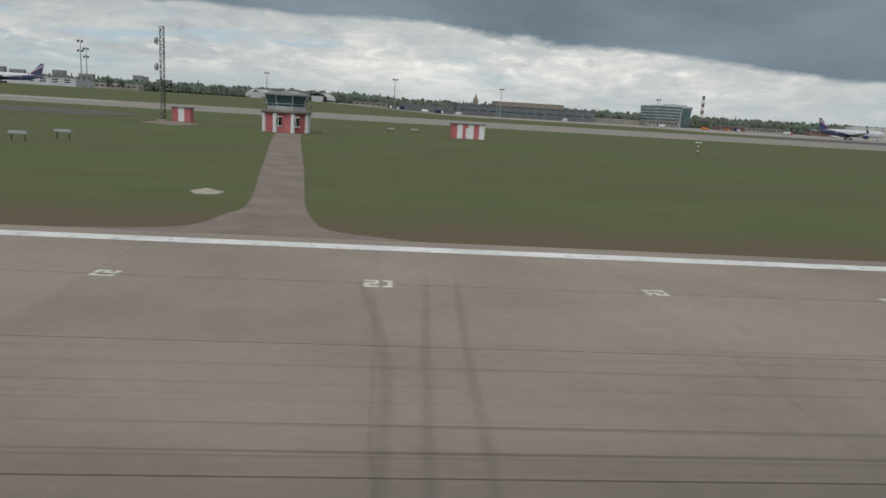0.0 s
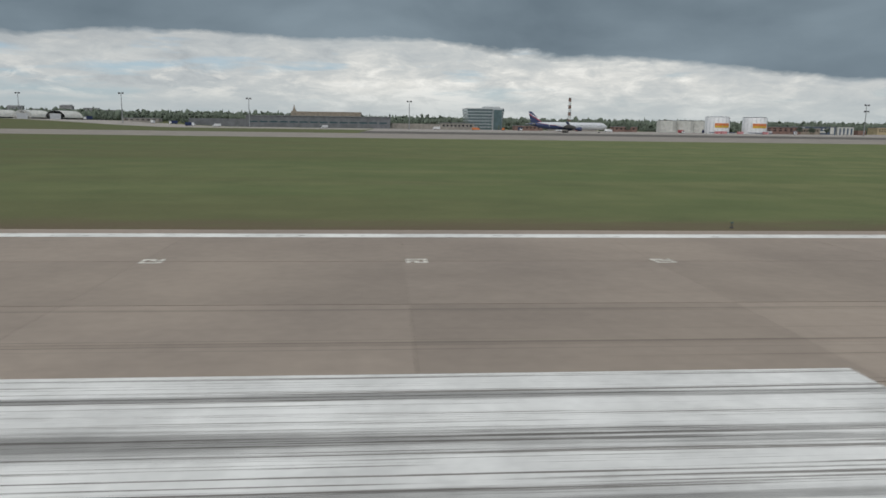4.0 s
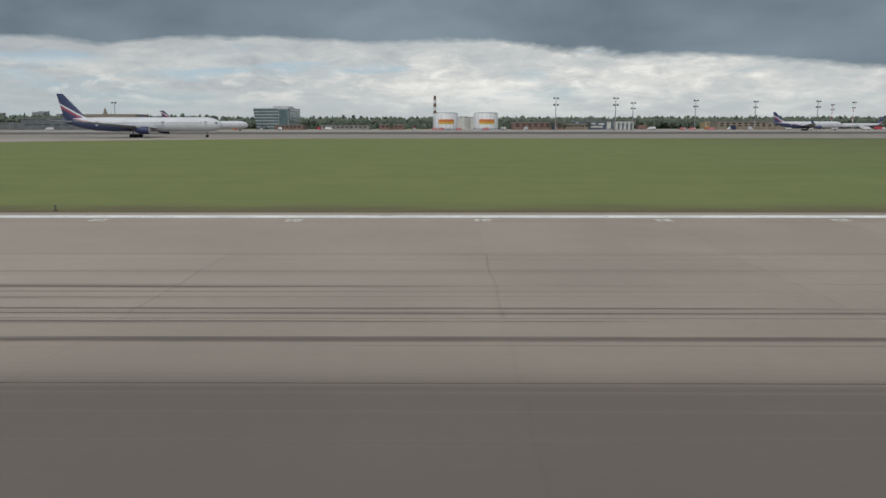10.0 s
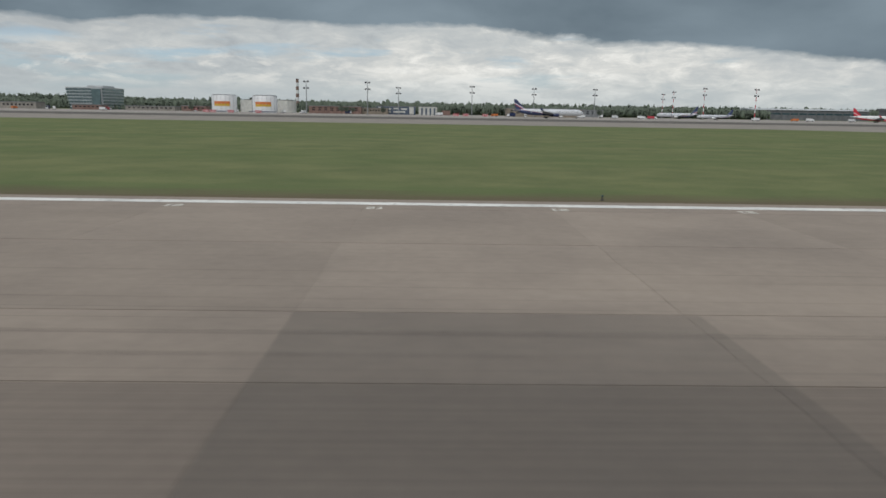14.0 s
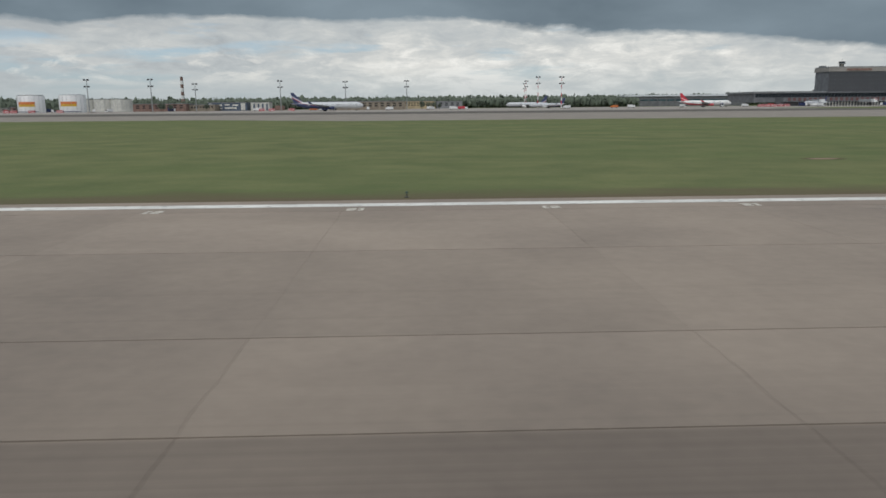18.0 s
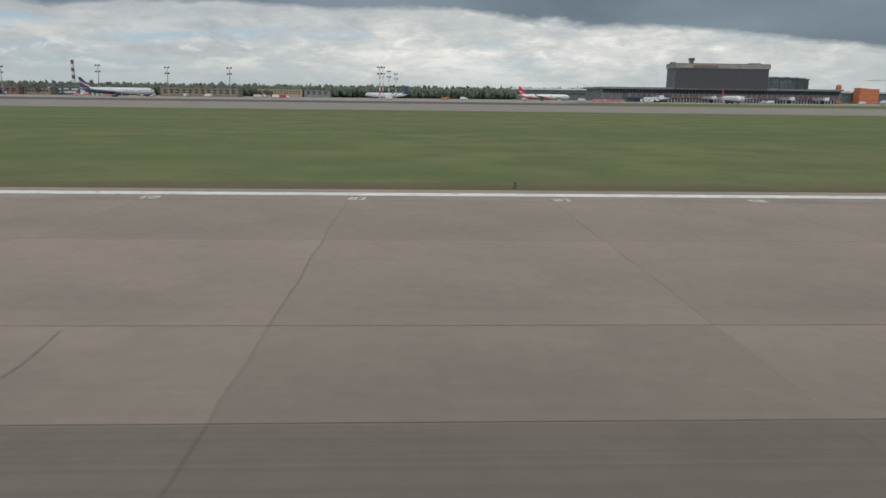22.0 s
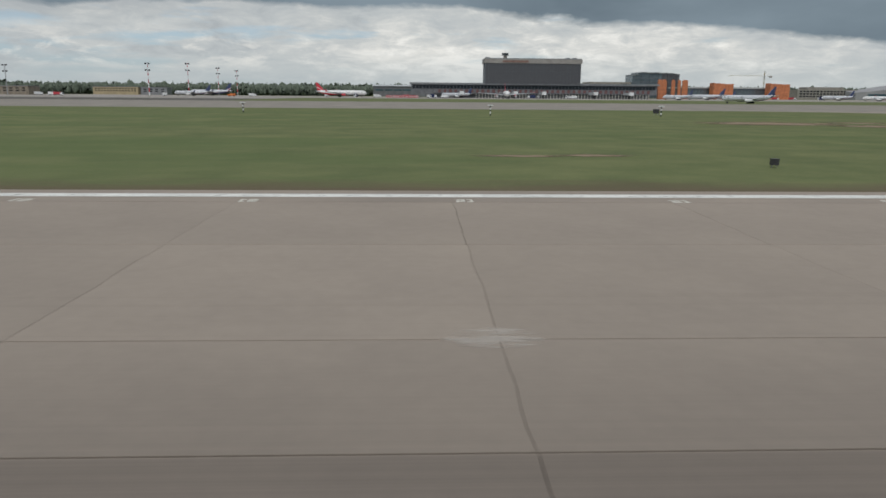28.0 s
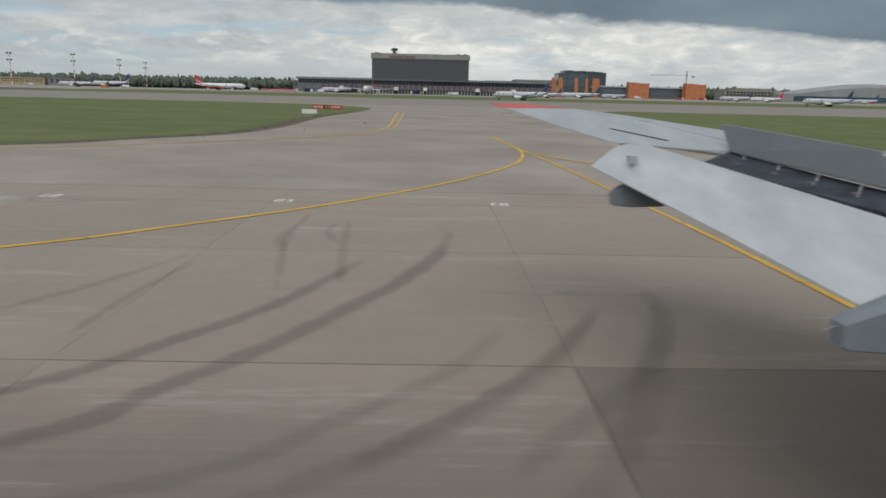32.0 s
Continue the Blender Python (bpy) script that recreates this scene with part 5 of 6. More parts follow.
    part("tie", Mesh().tube((0, 0, 42.6), (-40, 0, 36.8), 0.08, n=5).tube((0, 0, 42.6), (11, 0, 35.8), 0.08, n=5), M_STEEL, c)


build_terminal()


def build_offices():
    # long dark depot with a raised part and a spire
    d = thing("dark_depot", "long dark low depot with raised brown centre", "building", (95, 900, 0))
    block(d, "main_hall", 0, 175, 0, 60, 0, 13.5, M_DARK_WALL)
    block(d, "raised_part", 52, 138, 15, 55, 13.5, 19.5, M_TAN, "brown brick upper storey")
    block(d, "roof", -0.8, 175.8, -0.8, 60.8, 13.5, 14.2, M_ROOF)
    block(d, "low_wing", -70, -0.9, 8, 50, 0, 9.5, M_DARK_WALL)
    block(d, "east_wing", 176, 240, 10, 50, 0, 6.5, M_CONC_WALL)
    windows(d, 3, 172, -0.01, 4, 9, 14, 1, M_BLUE_GLASS, 0.8, 0.3)
    s = thing("spire_tower", "slim pointed yellow-brown tower behind the depot", "tower", (136, 1039, 0))
    part("shaft", Mesh().box(-3.5, 3.5, -3.5, 3.5, 0, 21), M_TAN, s)
    part("spire", Mesh().loft([[(-3, -3, 21), (3, -3, 21), (3, 3, 21), (-3, 3, 21)], [(-1.5, -1.5, 25), (1.5, -1.5, 25), (1.5, 1.5, 25), (-1.5, 1.5, 25)], [(-0.1, -0.1, 31), (0.1, -0.1, 31), (0.1, 0.1, 31), (-0.1, 0.1, 31)]]), M_TAN, s)
    # green-glass stepped office
    g = thing("green_office", "stepped green glass office building", "building", (374, 960, 0))
    for i in range(7):
        w = 44 + 0.4 * i
        part("storey", Mesh().box(-i * 0.4, w, -i * 0.6, 60, 4.0 * i, 4.0 * i + 2.9), M_TEAL_GLASS, g, "green mirror glazing")
        part("floor_band", Mesh().box(-i * 0.4 - 0.2, w + 0.2, -i * 0.6 - 0.3, 60.2, 4.0 * i + 2.9, 4.0 * i + 4.0), M_PALE_ROOF, g, "pale floor band")
        for k in range(11):
            part("mullion", Mesh().box(2 + 4 * k, 2.25 + 4 * k, -i * 0.6 - 0.12, -i * 0.6, 4.0 * i, 4.0 * i + 2.9), M_GREY, g)
    part("glass_corner", Mesh().box(32, 43, -7.5, -4.6, 0, 26), M_TEAL_GLASS, g, "green mirror glazing")
    part("stair_core", Mesh().box(31, 44, -4.55, 10, 0, 27.9), M_PALE_ROOF, g)
    part("roof_plant", Mesh().box(22, 42, 4, 40, 28.0, 30.4), M_PALE_ROOF, g)
    # fuel tanks with orange band
    for x, w in ((613.5, 26), (656, 26)):
        t = thing("fuel_tank", "large white fuel tank with orange and yellow band", "tank", (x + w / 2, 772, 0), "fuel tanks")
        part("shell", Mesh().lathe_z([(0, 12.8), (17, 12.8), (17.6, 12.4), (18.6, 7), (19, 0.3)], 32), M_WHITE, t, smooth=True)
        for z0, z1, mat, nm in ((8.6, 11.2, M_ORANGE, "orange_stripe"), (6.4, 8.58, M_YELLOW, "yellow_stripe")):
            sector = lambda r, z: [(r * math.cos(radians(235 + 7 * i)), r * math.sin(radians(235 + 7 * i)), z) for i in range(12)]
            part(nm, Mesh().loft([sector(12.82, z0) + sector(13.02, z0)[::-1], sector(12.82, z1) + sector(13.02, z1)[::-1]]), mat, t)
        for k in range(9):
            a = math.radians(190 + 20 * k)
            part("rib", Mesh().tube((12.95 * math.cos(a), 12.95 * math.sin(a), 0), (12.95 * math.cos(a), 12.95 * math.sin(a), 17), 0.12, n=5), M_GREY, t)
        part("rail", Mesh().lathe_z([(18.0, 12.7), (18.1, 12.7)], 32), M_STEEL, t)
        part("pipe", Mesh().tube((-14, -13.5, 1.2), (14, -13.5, 1.2), 0.35), M_BLUE, t)
    sm = thing("storage_tank", "broad grey-white storage tank", "tank", (622.0, 905, 0), "storage tanks")
    part("shell", Mesh().lathe_z([(0, 12.4), (14.6, 12.4), (15.6, 0.3)], 28), M_ARCH, sm, smooth=True)
    part("rail", Mesh().lathe_z([(15.2, 12.2), (15.3, 12.2)], 28), M_STEEL, sm)
    for k in range(7):
        a = math.radians(200 + 23 * k)
        part("rib", Mesh().tube((12.5 * math.cos(a), 12.5 * math.sin(a), 0), (12.5 * math.cos(a), 12.5 * math.sin(a), 14.6), 0.12, n=5), M_GREY, sm)
    for x in (645.2, 665.6):
        copy_thing(sm, place(x, 905, 0))
    # arched hangars far to the west
    h = thing("arched_hangar", "pale weathered arched hangar", "hangar", (-122, 745, rise(-122, 745)), "arched hangars", -14)
    h.scale = (0.68, 0.45, 0.74)
    rings = []
    for y in (0, 60):
        rings.append([(16 * math.cos(radians(180 * i / 14)), y, 9.5 * math.sin(radians(180 * i / 14)) + 2) for i in range(15)] + [(16, y, 0), (-16, y, 0)][::1])
    part("shell", Mesh().loft(rings), M_ARCH, h, smooth=True)
    part("door", Mesh().box(-9, 9, -0.4, -0.02, 0, 7.5), M_GREY, h)
    for i in range(6):
        part("rib", Mesh().loft([[(16.2 * math.cos(radians(180 * k / 14)), 10 * i + j, 9.7 * math.sin(radians(180 * k / 14)) + 2) for k in range(15)] for j in (0, 0.5)]), M_GREY, h)
    for x, y in ((-92, 747), (-62, 750)):
        copy_thing(h, place(x, y, rise(x, y), 0, 0, -14)).scale = (0.68, 0.45, 0.74)
    # sheds along the apron
    def shed(x, w, y, d, z, mat, label, cols=8, roof=M_ROOF):
        s = thing("shed", label, "building", (x, y, rise(x + w / 2, y)), "apron sheds")
        block(s, "shed_body", 0, w, 0, d, 0, z, mat)
        block(s, "roof", -0.5, w + 0.5, -0.5, d + 0.5, z, z + 0.6, roof)
        windows(s, 2, w - 2, -0.01, z * 0.35, z * 0.9, cols, 1 if z < 8 else 2, M_GLASS, 0.5, 0.5)
        return s
    shed(704, 60, 840, 30, 8.2, M_BRICK, "long low red brick shed with flat roof")
    shed(764, 30, 850, 25, 7.0, M_TAN, "low tan brick shed")
    mo = thing("modular_office", "slate blue office block with white window bands", "building", (780, 869, 0), "apron sheds")
    block(mo, "body", 0, 46, 0, 18, 0, 9.2, M_SLATE)
    block(mo, "roof", -0.4, 46.4, -0.4, 18.4, 9.2, 9.8, M_ROOF)
    for k, (x0, x1, z0, z1) in enumerate(((2, 5, 0.5, 8.6), (8, 17, 5.4, 7.6), (20, 26, 6.2, 7.8), (8, 17, 2.2, 3.6), (20, 34, 2.2, 4.2), (29, 36, 5.6, 7.4), (39, 44, 0.5, 8.8))):
        part("window_band", Mesh().box(x0, x1, -0.3, -0.02, z0, z1), M_ARCH, mo, "white window band")
    ms = thing("modular_store", "white store with dark upright gaps", "building", (830, 872, 0), "apron sheds")
    block(ms, "body", 0, 22, 0, 16, 0, 9.4, M_ARCH)
    block(ms, "roof", -0.3, 22.3, -0.3, 16.3, 9.4, 9.9, M_ROOF)
    for k in range(4):
        part("door_gap", Mesh().box(3 + 5 * k, 5 + 5 * k, -0.3, -0.02, 0.2, 8.0), M_SLATE, ms, "dark upright gap")
    part("brick_store", Mesh().box(28, 38, 0, 12, 0, 5.5), M_BRICK, ms, "brown brick annex")
    shed(930, 84, 812, 24, 9.0, M_TAN, "long brown apron shed with grey roof", 12)
    shed(991, 61, 1024, 22, 10.2, M_STRAW, "straw-yellow apron building with a row of windows", 14)
    shed(1054, 36, 1028, 22, 9.6, M_ROOF, "low grey metal shed", 4)
    shed(330, 42, 880, 22, 7.5, M_CONC_WALL, "low grey service building", 8)
    shed(420, 34, 870, 18, 5.5, M_BRICK, "low red service building", 6)
    shed(470, 60, 900, 20, 5.0, M_CONC_WALL, "long low grey service building", 10)
    shed(545, 30, 880, 15, 6.0, M_BRICK, "small red brick apron shed", 5)
    shed(-30, 40, 840, 14, 4.0, M_CONC_WALL, "low grey service building", 6)
    shed(-292, 46, 780, 16, 5.0, M_CONC_WALL, "long low shed with pale roof", 8, M_PALE_ROOF)
    shed(-420, 120, 760, 40, 8.0, M_PALE_ROOF, "wide pale hangar shed", 10)
    # grey maintenance hangar left of the terminal
    mh = thing("maintenance_hangar", "long dark blue hangar with pale roof", "hangar", (1367, 1164, 0))
    block(mh, "hangar_body", 0, 190, 0, 70, 0, 15.6, M_DARK_WALL)
    rings = [[(-2 + 194 * u, -2, 15.6), (-2 + 194 * u, 30, 18.4), (-2 + 194 * u, 72, 15.6)] for u in (0, 1)]
    part("roof", Mesh().loft(rings), M_PALE_ROOF, mh)
    for i in range(13):
        part("door_leaf", Mesh().box(3 + 14.3 * i, 16.5 + 14.3 * i, -0.5, -0.02, 0, 11.5), M_DARK_WALL, mh)
        part("glazing", Mesh().box(3.4 + 14.3 * i, 16 + 14.3 * i, -0.7, -0.51, 8.5, 10.8), M_BLUE_GLASS, mh)
    # far apartment blocks above the woods
    a = thing("apartment_block", "far grey apartment block above the woods", "building", (-1180, 2500, 0), "far apartment blocks")
    block(a, "body", -22, 22, 0, 18, 0, 52, M_APT)
    windows(a, -21, 21, -0.01, 6, 50, 9, 12, M_GLASS, 0.5, 0.5)
    for i, x in enumerate((-1120, -1075, -1010, -960, -905, -840, -790, -735, -690, -1240)):
        b = copy_thing(a, place(x, 2500 + 60 * (i % 3), 5.6))
        b.scale = (0.7 + 0.5 * ((i * 7) % 5) / 5, 1, 0.72 + 0.4 * ((i * 3) % 4) / 4)


build_offices()


# ---- service vehicles and apron clutter ----
def vehicle(label, at, turn, length, height, mat, cab, group="apron vehicles"):
    v = thing("service_truck", label, "truck", at, group, turn)
    part("body", Mesh().box(-length / 2, length * 0.22, -1.2, 1.2, 0.8, height), mat, v)
    c = part("cab", Mesh().prism([(length * 0.24, -1.15), (length / 2, -1.15), (length / 2, 1.15), (length * 0.24, 1.15)], 0.6, height * 0.8), cab, v)
    part("windscreen", Mesh().box(length / 2 - 0.02, length / 2 + 0.03, -1.0, 1.0, height * 0.45, height * 0.75), M_GLASS, c)
    part("chassis", Mesh().box(-length / 2 + 0.2, length / 2 - 0.2, -0.9, 0.9, 0.5, 0.8), M_DARK_STEEL, v)
    for x in (-length * 0.32, length * 0.34):
        for s in (-1, 1):
            part("wheel", Mesh().tube((x, s * 0.85, 0.48), (x, s * 1.2, 0.48), 0.48, n=12), M_TYRE, v)
    return v


def build_vehicles():
    w = vehicle("white box truck parked on the apron", (1392, 800, -0.02), 20, 8, 3.4, M_WHITE, M_WHITE)
    o = vehicle("orange service truck on the apron", (1240, 780, -0.02), 170, 8, 3.0, M_ORANGE, M_ORANGE)
    b = vehicle("blue catering truck on the apron", (1452, 790, -0.02), 10, 9, 4.0, M_BLUE, M_WHITE)
    r = vehicle("red fuel truck on the apron", (1422, 805, -0.02), 190, 10, 3.2, M_RED, M_WHITE)
    rnd = random.Random(5)
    for i in range(46):
        src = rnd.choice((w, w, w, o, b, r))
        x = rnd.choice((rnd.uniform(320, 700), rnd.uniform(700, 1080), rnd.uniform(1180, 1700), rnd.uniform(1700, 2200)))
        y = rnd.uniform(740, 835) if x < 1500 else rnd.uniform(800, 850)
        if 1640 < x:
            y = rnd.uniform(950, 1040)
        copy_thing(src, place(x, y, -0.02, 0, 0, rnd.uniform(0, 360)))
    for i in range(8):
        copy_thing(rnd.choice((w, w, b)), place(*(lambda p, q: (p, q, rise(p, q) + 0.02))(rnd.uniform(-100, 330), rnd.uniform(760, 850)), 0, 0, rnd.uniform(0, 360)))
    cube = thing("cargo_container", "stacked red and white cargo container", "container", (1405, 790, -0.02), "cargo containers")
    part("shell", Mesh().box(-3, 3, -1.2, 1.2, 0, 2.6), M_PINK, cube)
    for i in range(7):
        part("rib", Mesh().box(-2.9 + 0.95 * i, -2.75 + 0.95 * i, -1.28, -1.2, 0.1, 2.5), M_WHITE, cube)
    for x in range(1412, 1440, 7):
        copy_thing(cube, place(x, 790 + rnd.uniform(-2, 2), -0.02, 0, 0, rnd.uniform(-6, 6)))
        copy_thing(cube, place(x + 1, 806, -0.02, 0, 0, rnd.uniform(-6, 6)))
    for x in (615, 622, 640, 668, 880, 900, 870):
        copy_thing(cube, place(x, 745, -0.02, 0, 0, rnd.uniform(-6, 6)))


build_vehicles()


# ---- woods on the horizon ----
def wood(name, label, x0, x1, y0, y1, n, seed, hmin, hmax):
    rnd = np.random.default_rng(seed)
    vs, fs = [], []
    for i in range(n):
        x, y = rnd.uniform(x0, x1), rnd.uniform(y0, y1)
        lift = rise(x, y)
        h = rnd.uniform(hmin, hmax) * (1.0 if rnd.random() < 0.93 else 1.12)
        conifer = rnd.random() < 0.62
        r = h * (0.12 if conifer else 0.24) * rnd.uniform(0.8, 1.3)
        levels = [(0.05, 0.8), (0.3, 1.0), (0.6, 0.72), (0.82, 0.42)] if conifer else [(0.08, 0.55), (0.35, 1.0), (0.65, 0.95), (0.88, 0.55)]
        base = len(vs)
        m = 6
        for z, s in levels:
            tw = rnd.uniform(0, 6.28)
            for k in range(m):
                a = tw + 6.283 * k / m
                q = r * s * rnd.uniform(0.7, 1.25)
                vs.append((x + q * math.cos(a), y + q * math.sin(a), lift + h * z + rnd.uniform(-0.04, 0.04) * h))
        vs.append((x + rnd.uniform(-0.3, 0.3) * r, y, lift + h))
        for lv in range(3):
            for k in range(m):
                a, b = base + lv * m + k, base + lv * m + (k + 1) % m
                fs.append((a, b, b + m, a + m))
        top = base + 4 * m
        for k in range(m):
            fs.append((base + 3 * m + k, base + 3 * m + (k + 1) % m, top))
        fs.append(tuple(base + k for k in range(m))[::-1])
    m = Mesh()
    m.v, m.f = vs, fs
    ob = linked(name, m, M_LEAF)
    ob.data.polygons.foreach_set("use_smooth", [True] * len(ob.data.polygons))
    return tagged(ob, label, "woods", kind="stuff")


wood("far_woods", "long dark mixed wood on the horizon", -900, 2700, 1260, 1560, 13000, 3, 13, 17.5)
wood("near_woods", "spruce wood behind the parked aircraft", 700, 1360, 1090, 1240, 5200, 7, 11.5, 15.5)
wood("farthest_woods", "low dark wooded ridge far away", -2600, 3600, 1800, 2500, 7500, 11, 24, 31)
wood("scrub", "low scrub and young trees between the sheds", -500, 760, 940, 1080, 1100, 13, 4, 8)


def small_tree(at, h, seed):
    """A broad-leaved tree: trunk with limbs and a ragged crown of leaf clumps."""
    rnd = random.Random(seed)
    t = thing("tree", "rounded green deciduous tree beside sheds", "tree", at, "apron trees")
    trunk = Mesh().tube((0, 0, 0), (0.1, 0, h * 0.45), h * 0.035, h * 0.02, 7)
    for i in range(5):
        a = rnd.uniform(0, 6.28)
        trunk.tube((0.05, 0, h * (0.25 + 0.05 * i)), (math.cos(a) * h * 0.25, math.sin(a) * h * 0.25, h * (0.5 + 0.06 * i)), h * 0.015, h * 0.006, 5)
    part("trunk", trunk, M_BARK, t)
    crown = Mesh()
    for i in range(420):
        u = Vector((rnd.gauss(0, 1), rnd.gauss(0, 1), rnd.gauss(0, 1))).normalized() * (rnd.random() ** 0.4)
        c = Vector((u.x * h * 0.34, u.y * h * 0.34, h * 0.62 + u.z * h * 0.36))
        s = h * rnd.uniform(0.03, 0.07)
        p = [c + Vector((rnd.uniform(-s, s), rnd.uniform(-s, s), rnd.uniform(-s, s))) for k in range(4)]
        crown.add(p, [(0, 1, 2), (0, 2, 3), (0, 3, 1), (1, 3, 2)])
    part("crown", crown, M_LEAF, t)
    return t


def build_trees():
    a = small_tree((752, 800, 0), 9, 1)
    for x, y, s in ((758, 806, 0.9), (745, 812, 1.1), (1040, 800, 0.9), (1046, 806, 1.0), (1052, 802, 0.8), (790, 830, 1.0), (-268, 760, 1.3), (-258, 766, 1.1), (560, 870, 1.0), (1033, 808, 1.1)):
        b = copy_thing(a, place(x, y, rise(x, y), 0, 0, x * 37 % 360))
        b.scale = (s, s, s)


build_trees()


# ---- stains, patches and tracks on the pavement ----
def build_wear():
    rnd = random.Random(21)
    # repair mortar along a cracked slab: a straight run, then one that bows
    runs = [([(1157.8, 9.16), (1158.42, 9.18)], 0.36), ([(1158.45, 9.2), (1159.52, 9.26)], 0.36), ([(1159.59, 9.3), (1160.2, 9.32), (1160.76, 9.3)], 0.3), ([(1160.92, 9.64), (1161.6, 9.82), (1162.28, 9.87)], 0.2), ([(1162.3, 9.86), (1162.8, 9.78), (1163.22, 9.62)], 0.24)]
    for pts, w in runs:
        structure("mortar_patch", stripe(glide(pts, 4), w, 0.006, 0.004), M_PATCH, "pale mortar repair along a cracked slab")
        structure("slab_crack", stripe([(x, y + 0.03 * math.sin(5 * x)) for x, y in glide(pts, 4)], 0.045, 0.0085, 0.002), M_JOINT, "thin dark crack through the mortar")
    film_patch("mortar_patch", 1161.05, 9.05, 0.32, 0.34, M_MORTAR, "pale mortar patch on the runway slab")
    for x, y, w, d in ((1053, 19.6, 1.0, 0.4), (1326.6, 7.55, 0.4, 0.3), (868, 9.0, 0.7, 0.25), (1540, 15.9, 1.2, 0.4), (96, 21.2, 0.9, 0.3)):
        film_patch("mortar_patch", x, y, w, d, M_DUST, "worn pale mortar patch on the runway slab")
    # curved tyre tracks of aircraft turning off
    tracks = (([(1570, 5.6), (1575.75, 8.54), (1577.1, 10.3), (1578.3, 12.2), (1580, 15.8), (1581, 18.9), (1581.5, 23)], 0.30, True), ([(1571, 8), (1574.9, 10), (1576.5, 12.1), (1577.9, 14.5), (1579.5, 19.1)], 0.26, True),
              ([(1577, 6), (1580.3, 8.44), (1581.9, 10.2), (1582.8, 11.5), (1584, 14)], 0.30, False), ([(1574, 6.2), (1578, 7.8), (1579.4, 9), (1581.1, 11), (1582.2, 13.2)], 0.24, False), ([(1581, 5.5), (1582.6, 7.7), (1584, 10.5), (1585.5, 15)], 0.34, False),
              ([(1578.9, 15.5), (1578.5, 19.4), (1578.2, 24)], 0.16, False), ([(1577.6, 15), (1576.8, 20.7), (1576.8, 25)], 0.14, False), ([(1574.7, 12), (1574.8, 14.8), (1575.2, 18)], 0.14, False), ([(1562, 6), (1569, 9.5), (1573, 14), (1575, 19)], 0.2, False))
    tracks += tuple((pts, wd, False) for pts, wd in (([(3.2, 6), (3.2, 12), (3.25, 18), (2.3, 26)], 0.18), ([(3.7, 6), (3.9, 12), (4.2, 18), (4.7, 26)], 0.15), ([(198.1, 7), (198.0, 12), (197.9, 20), (197.8, 28)], 0.15), ([(198.8, 7), (198.9, 12), (199.0, 20), (199.1, 28)], 0.13), ([(199.7, 7), (199.9, 12), (200.1, 20), (200.5, 28)], 0.13), ([(4.4, 6), (4.8, 12), (5.1, 18), (5.6, 26)], 0.15)))
    for i, (pts, wide, dark) in enumerate(tracks):
        film_stripe("tyre_track", glide(pts), wide * (2.2 if dark else 2.2), M_TRACK if dark else M_FAINT, "dark curved tyre track on the concrete" if dark else "faint curved tyre track on the concrete", 0.0095 + 0.0007 * i)
    # braking streaks
    marks = [(30, 100, 13.4, 0.26), (20, 95, 12.5, 0.34), (25, 100, 11.85, 0.26), (40, 110, 17.4, 0.12), (30, 100, 16.5, 0.12), (20, 90, 14.9, 0.2), (22, 98, 10.9, 0.34),
             (350, 440, 13.95, 0.14), (352, 436, 12.72, 0.18), (348, 450, 12.05, 0.34), (355, 430, 11.2, 0.2), (505, 545, 14.6, 0.12), (508, 548, 13.6, 0.14), (210, 280, 11.9, 0.2), (205, 275, 8.6, 0.4), (208, 270, 7.4, 0.3),
             (126, 160, 17.3, 0.28), (131, 162, 17.0, 0.14), (129, 168, 15.5, 0.28), (132, 166, 16.1, 0.12), (96, 160, 14.25, 0.3), (84, 172, 12.8, 0.4), (70, 180, 11.9, 0.22), (60, 150, 11.3, 0.4), (110, 186, 10.8, 0.3),
             (199, 236, 18.9, 0.24), (201, 240, 20.7, 0.16), (170, 230, 16.0, 0.12), (176, 240, 14.5, 0.14), (180, 260, 13.4, 0.14), (170, 260, 11.5, 0.24), (160, 280, 10.3, 0.6), (380, 450, 19.3, 0.12), (380, 440, 15.3, 0.14),
             (420, 520, 14.9, 0.13), (400, 500, 14.2, 0.1), (410, 540, 13.4, 0.12), (380, 560, 11.2, 0.3), (390, 520, 10.4, 0.2), (440, 560, 12.3, 0.1), (540, 640, 14.3, 0.2), (545, 630, 13.0, 0.12), (540, 650, 12.0, 0.1), (550, 640, 10.9, 0.1),
             (548, 660, 9.6, 0.2), (681, 740, 10.15, 0.2), (680, 735, 9.08, 0.2), (600, 670, 11.6, 0.08), (770, 860, 9.74, 0.12), (760, 850, 8.46, 0.18), (850, 960, 8.9, 0.1), (1120, 1190, 7.9, 0.12), (1130, 1200, 8.25, 0.06)]
    for x0, x1, y, w in marks:
        n = 14
        row = [(x0 + (x1 - x0) * i / n, y + 0.04 * math.sin(i * 0.7)) for i in range(n + 1)]
        film_stripe("skid_mark", row, w * 2.2, M_STREAK if x0 < 760 else M_FAINT, "straight dark skid mark along the runway", 0.0100 + 0.0004 * (int(y * 10) % 9))
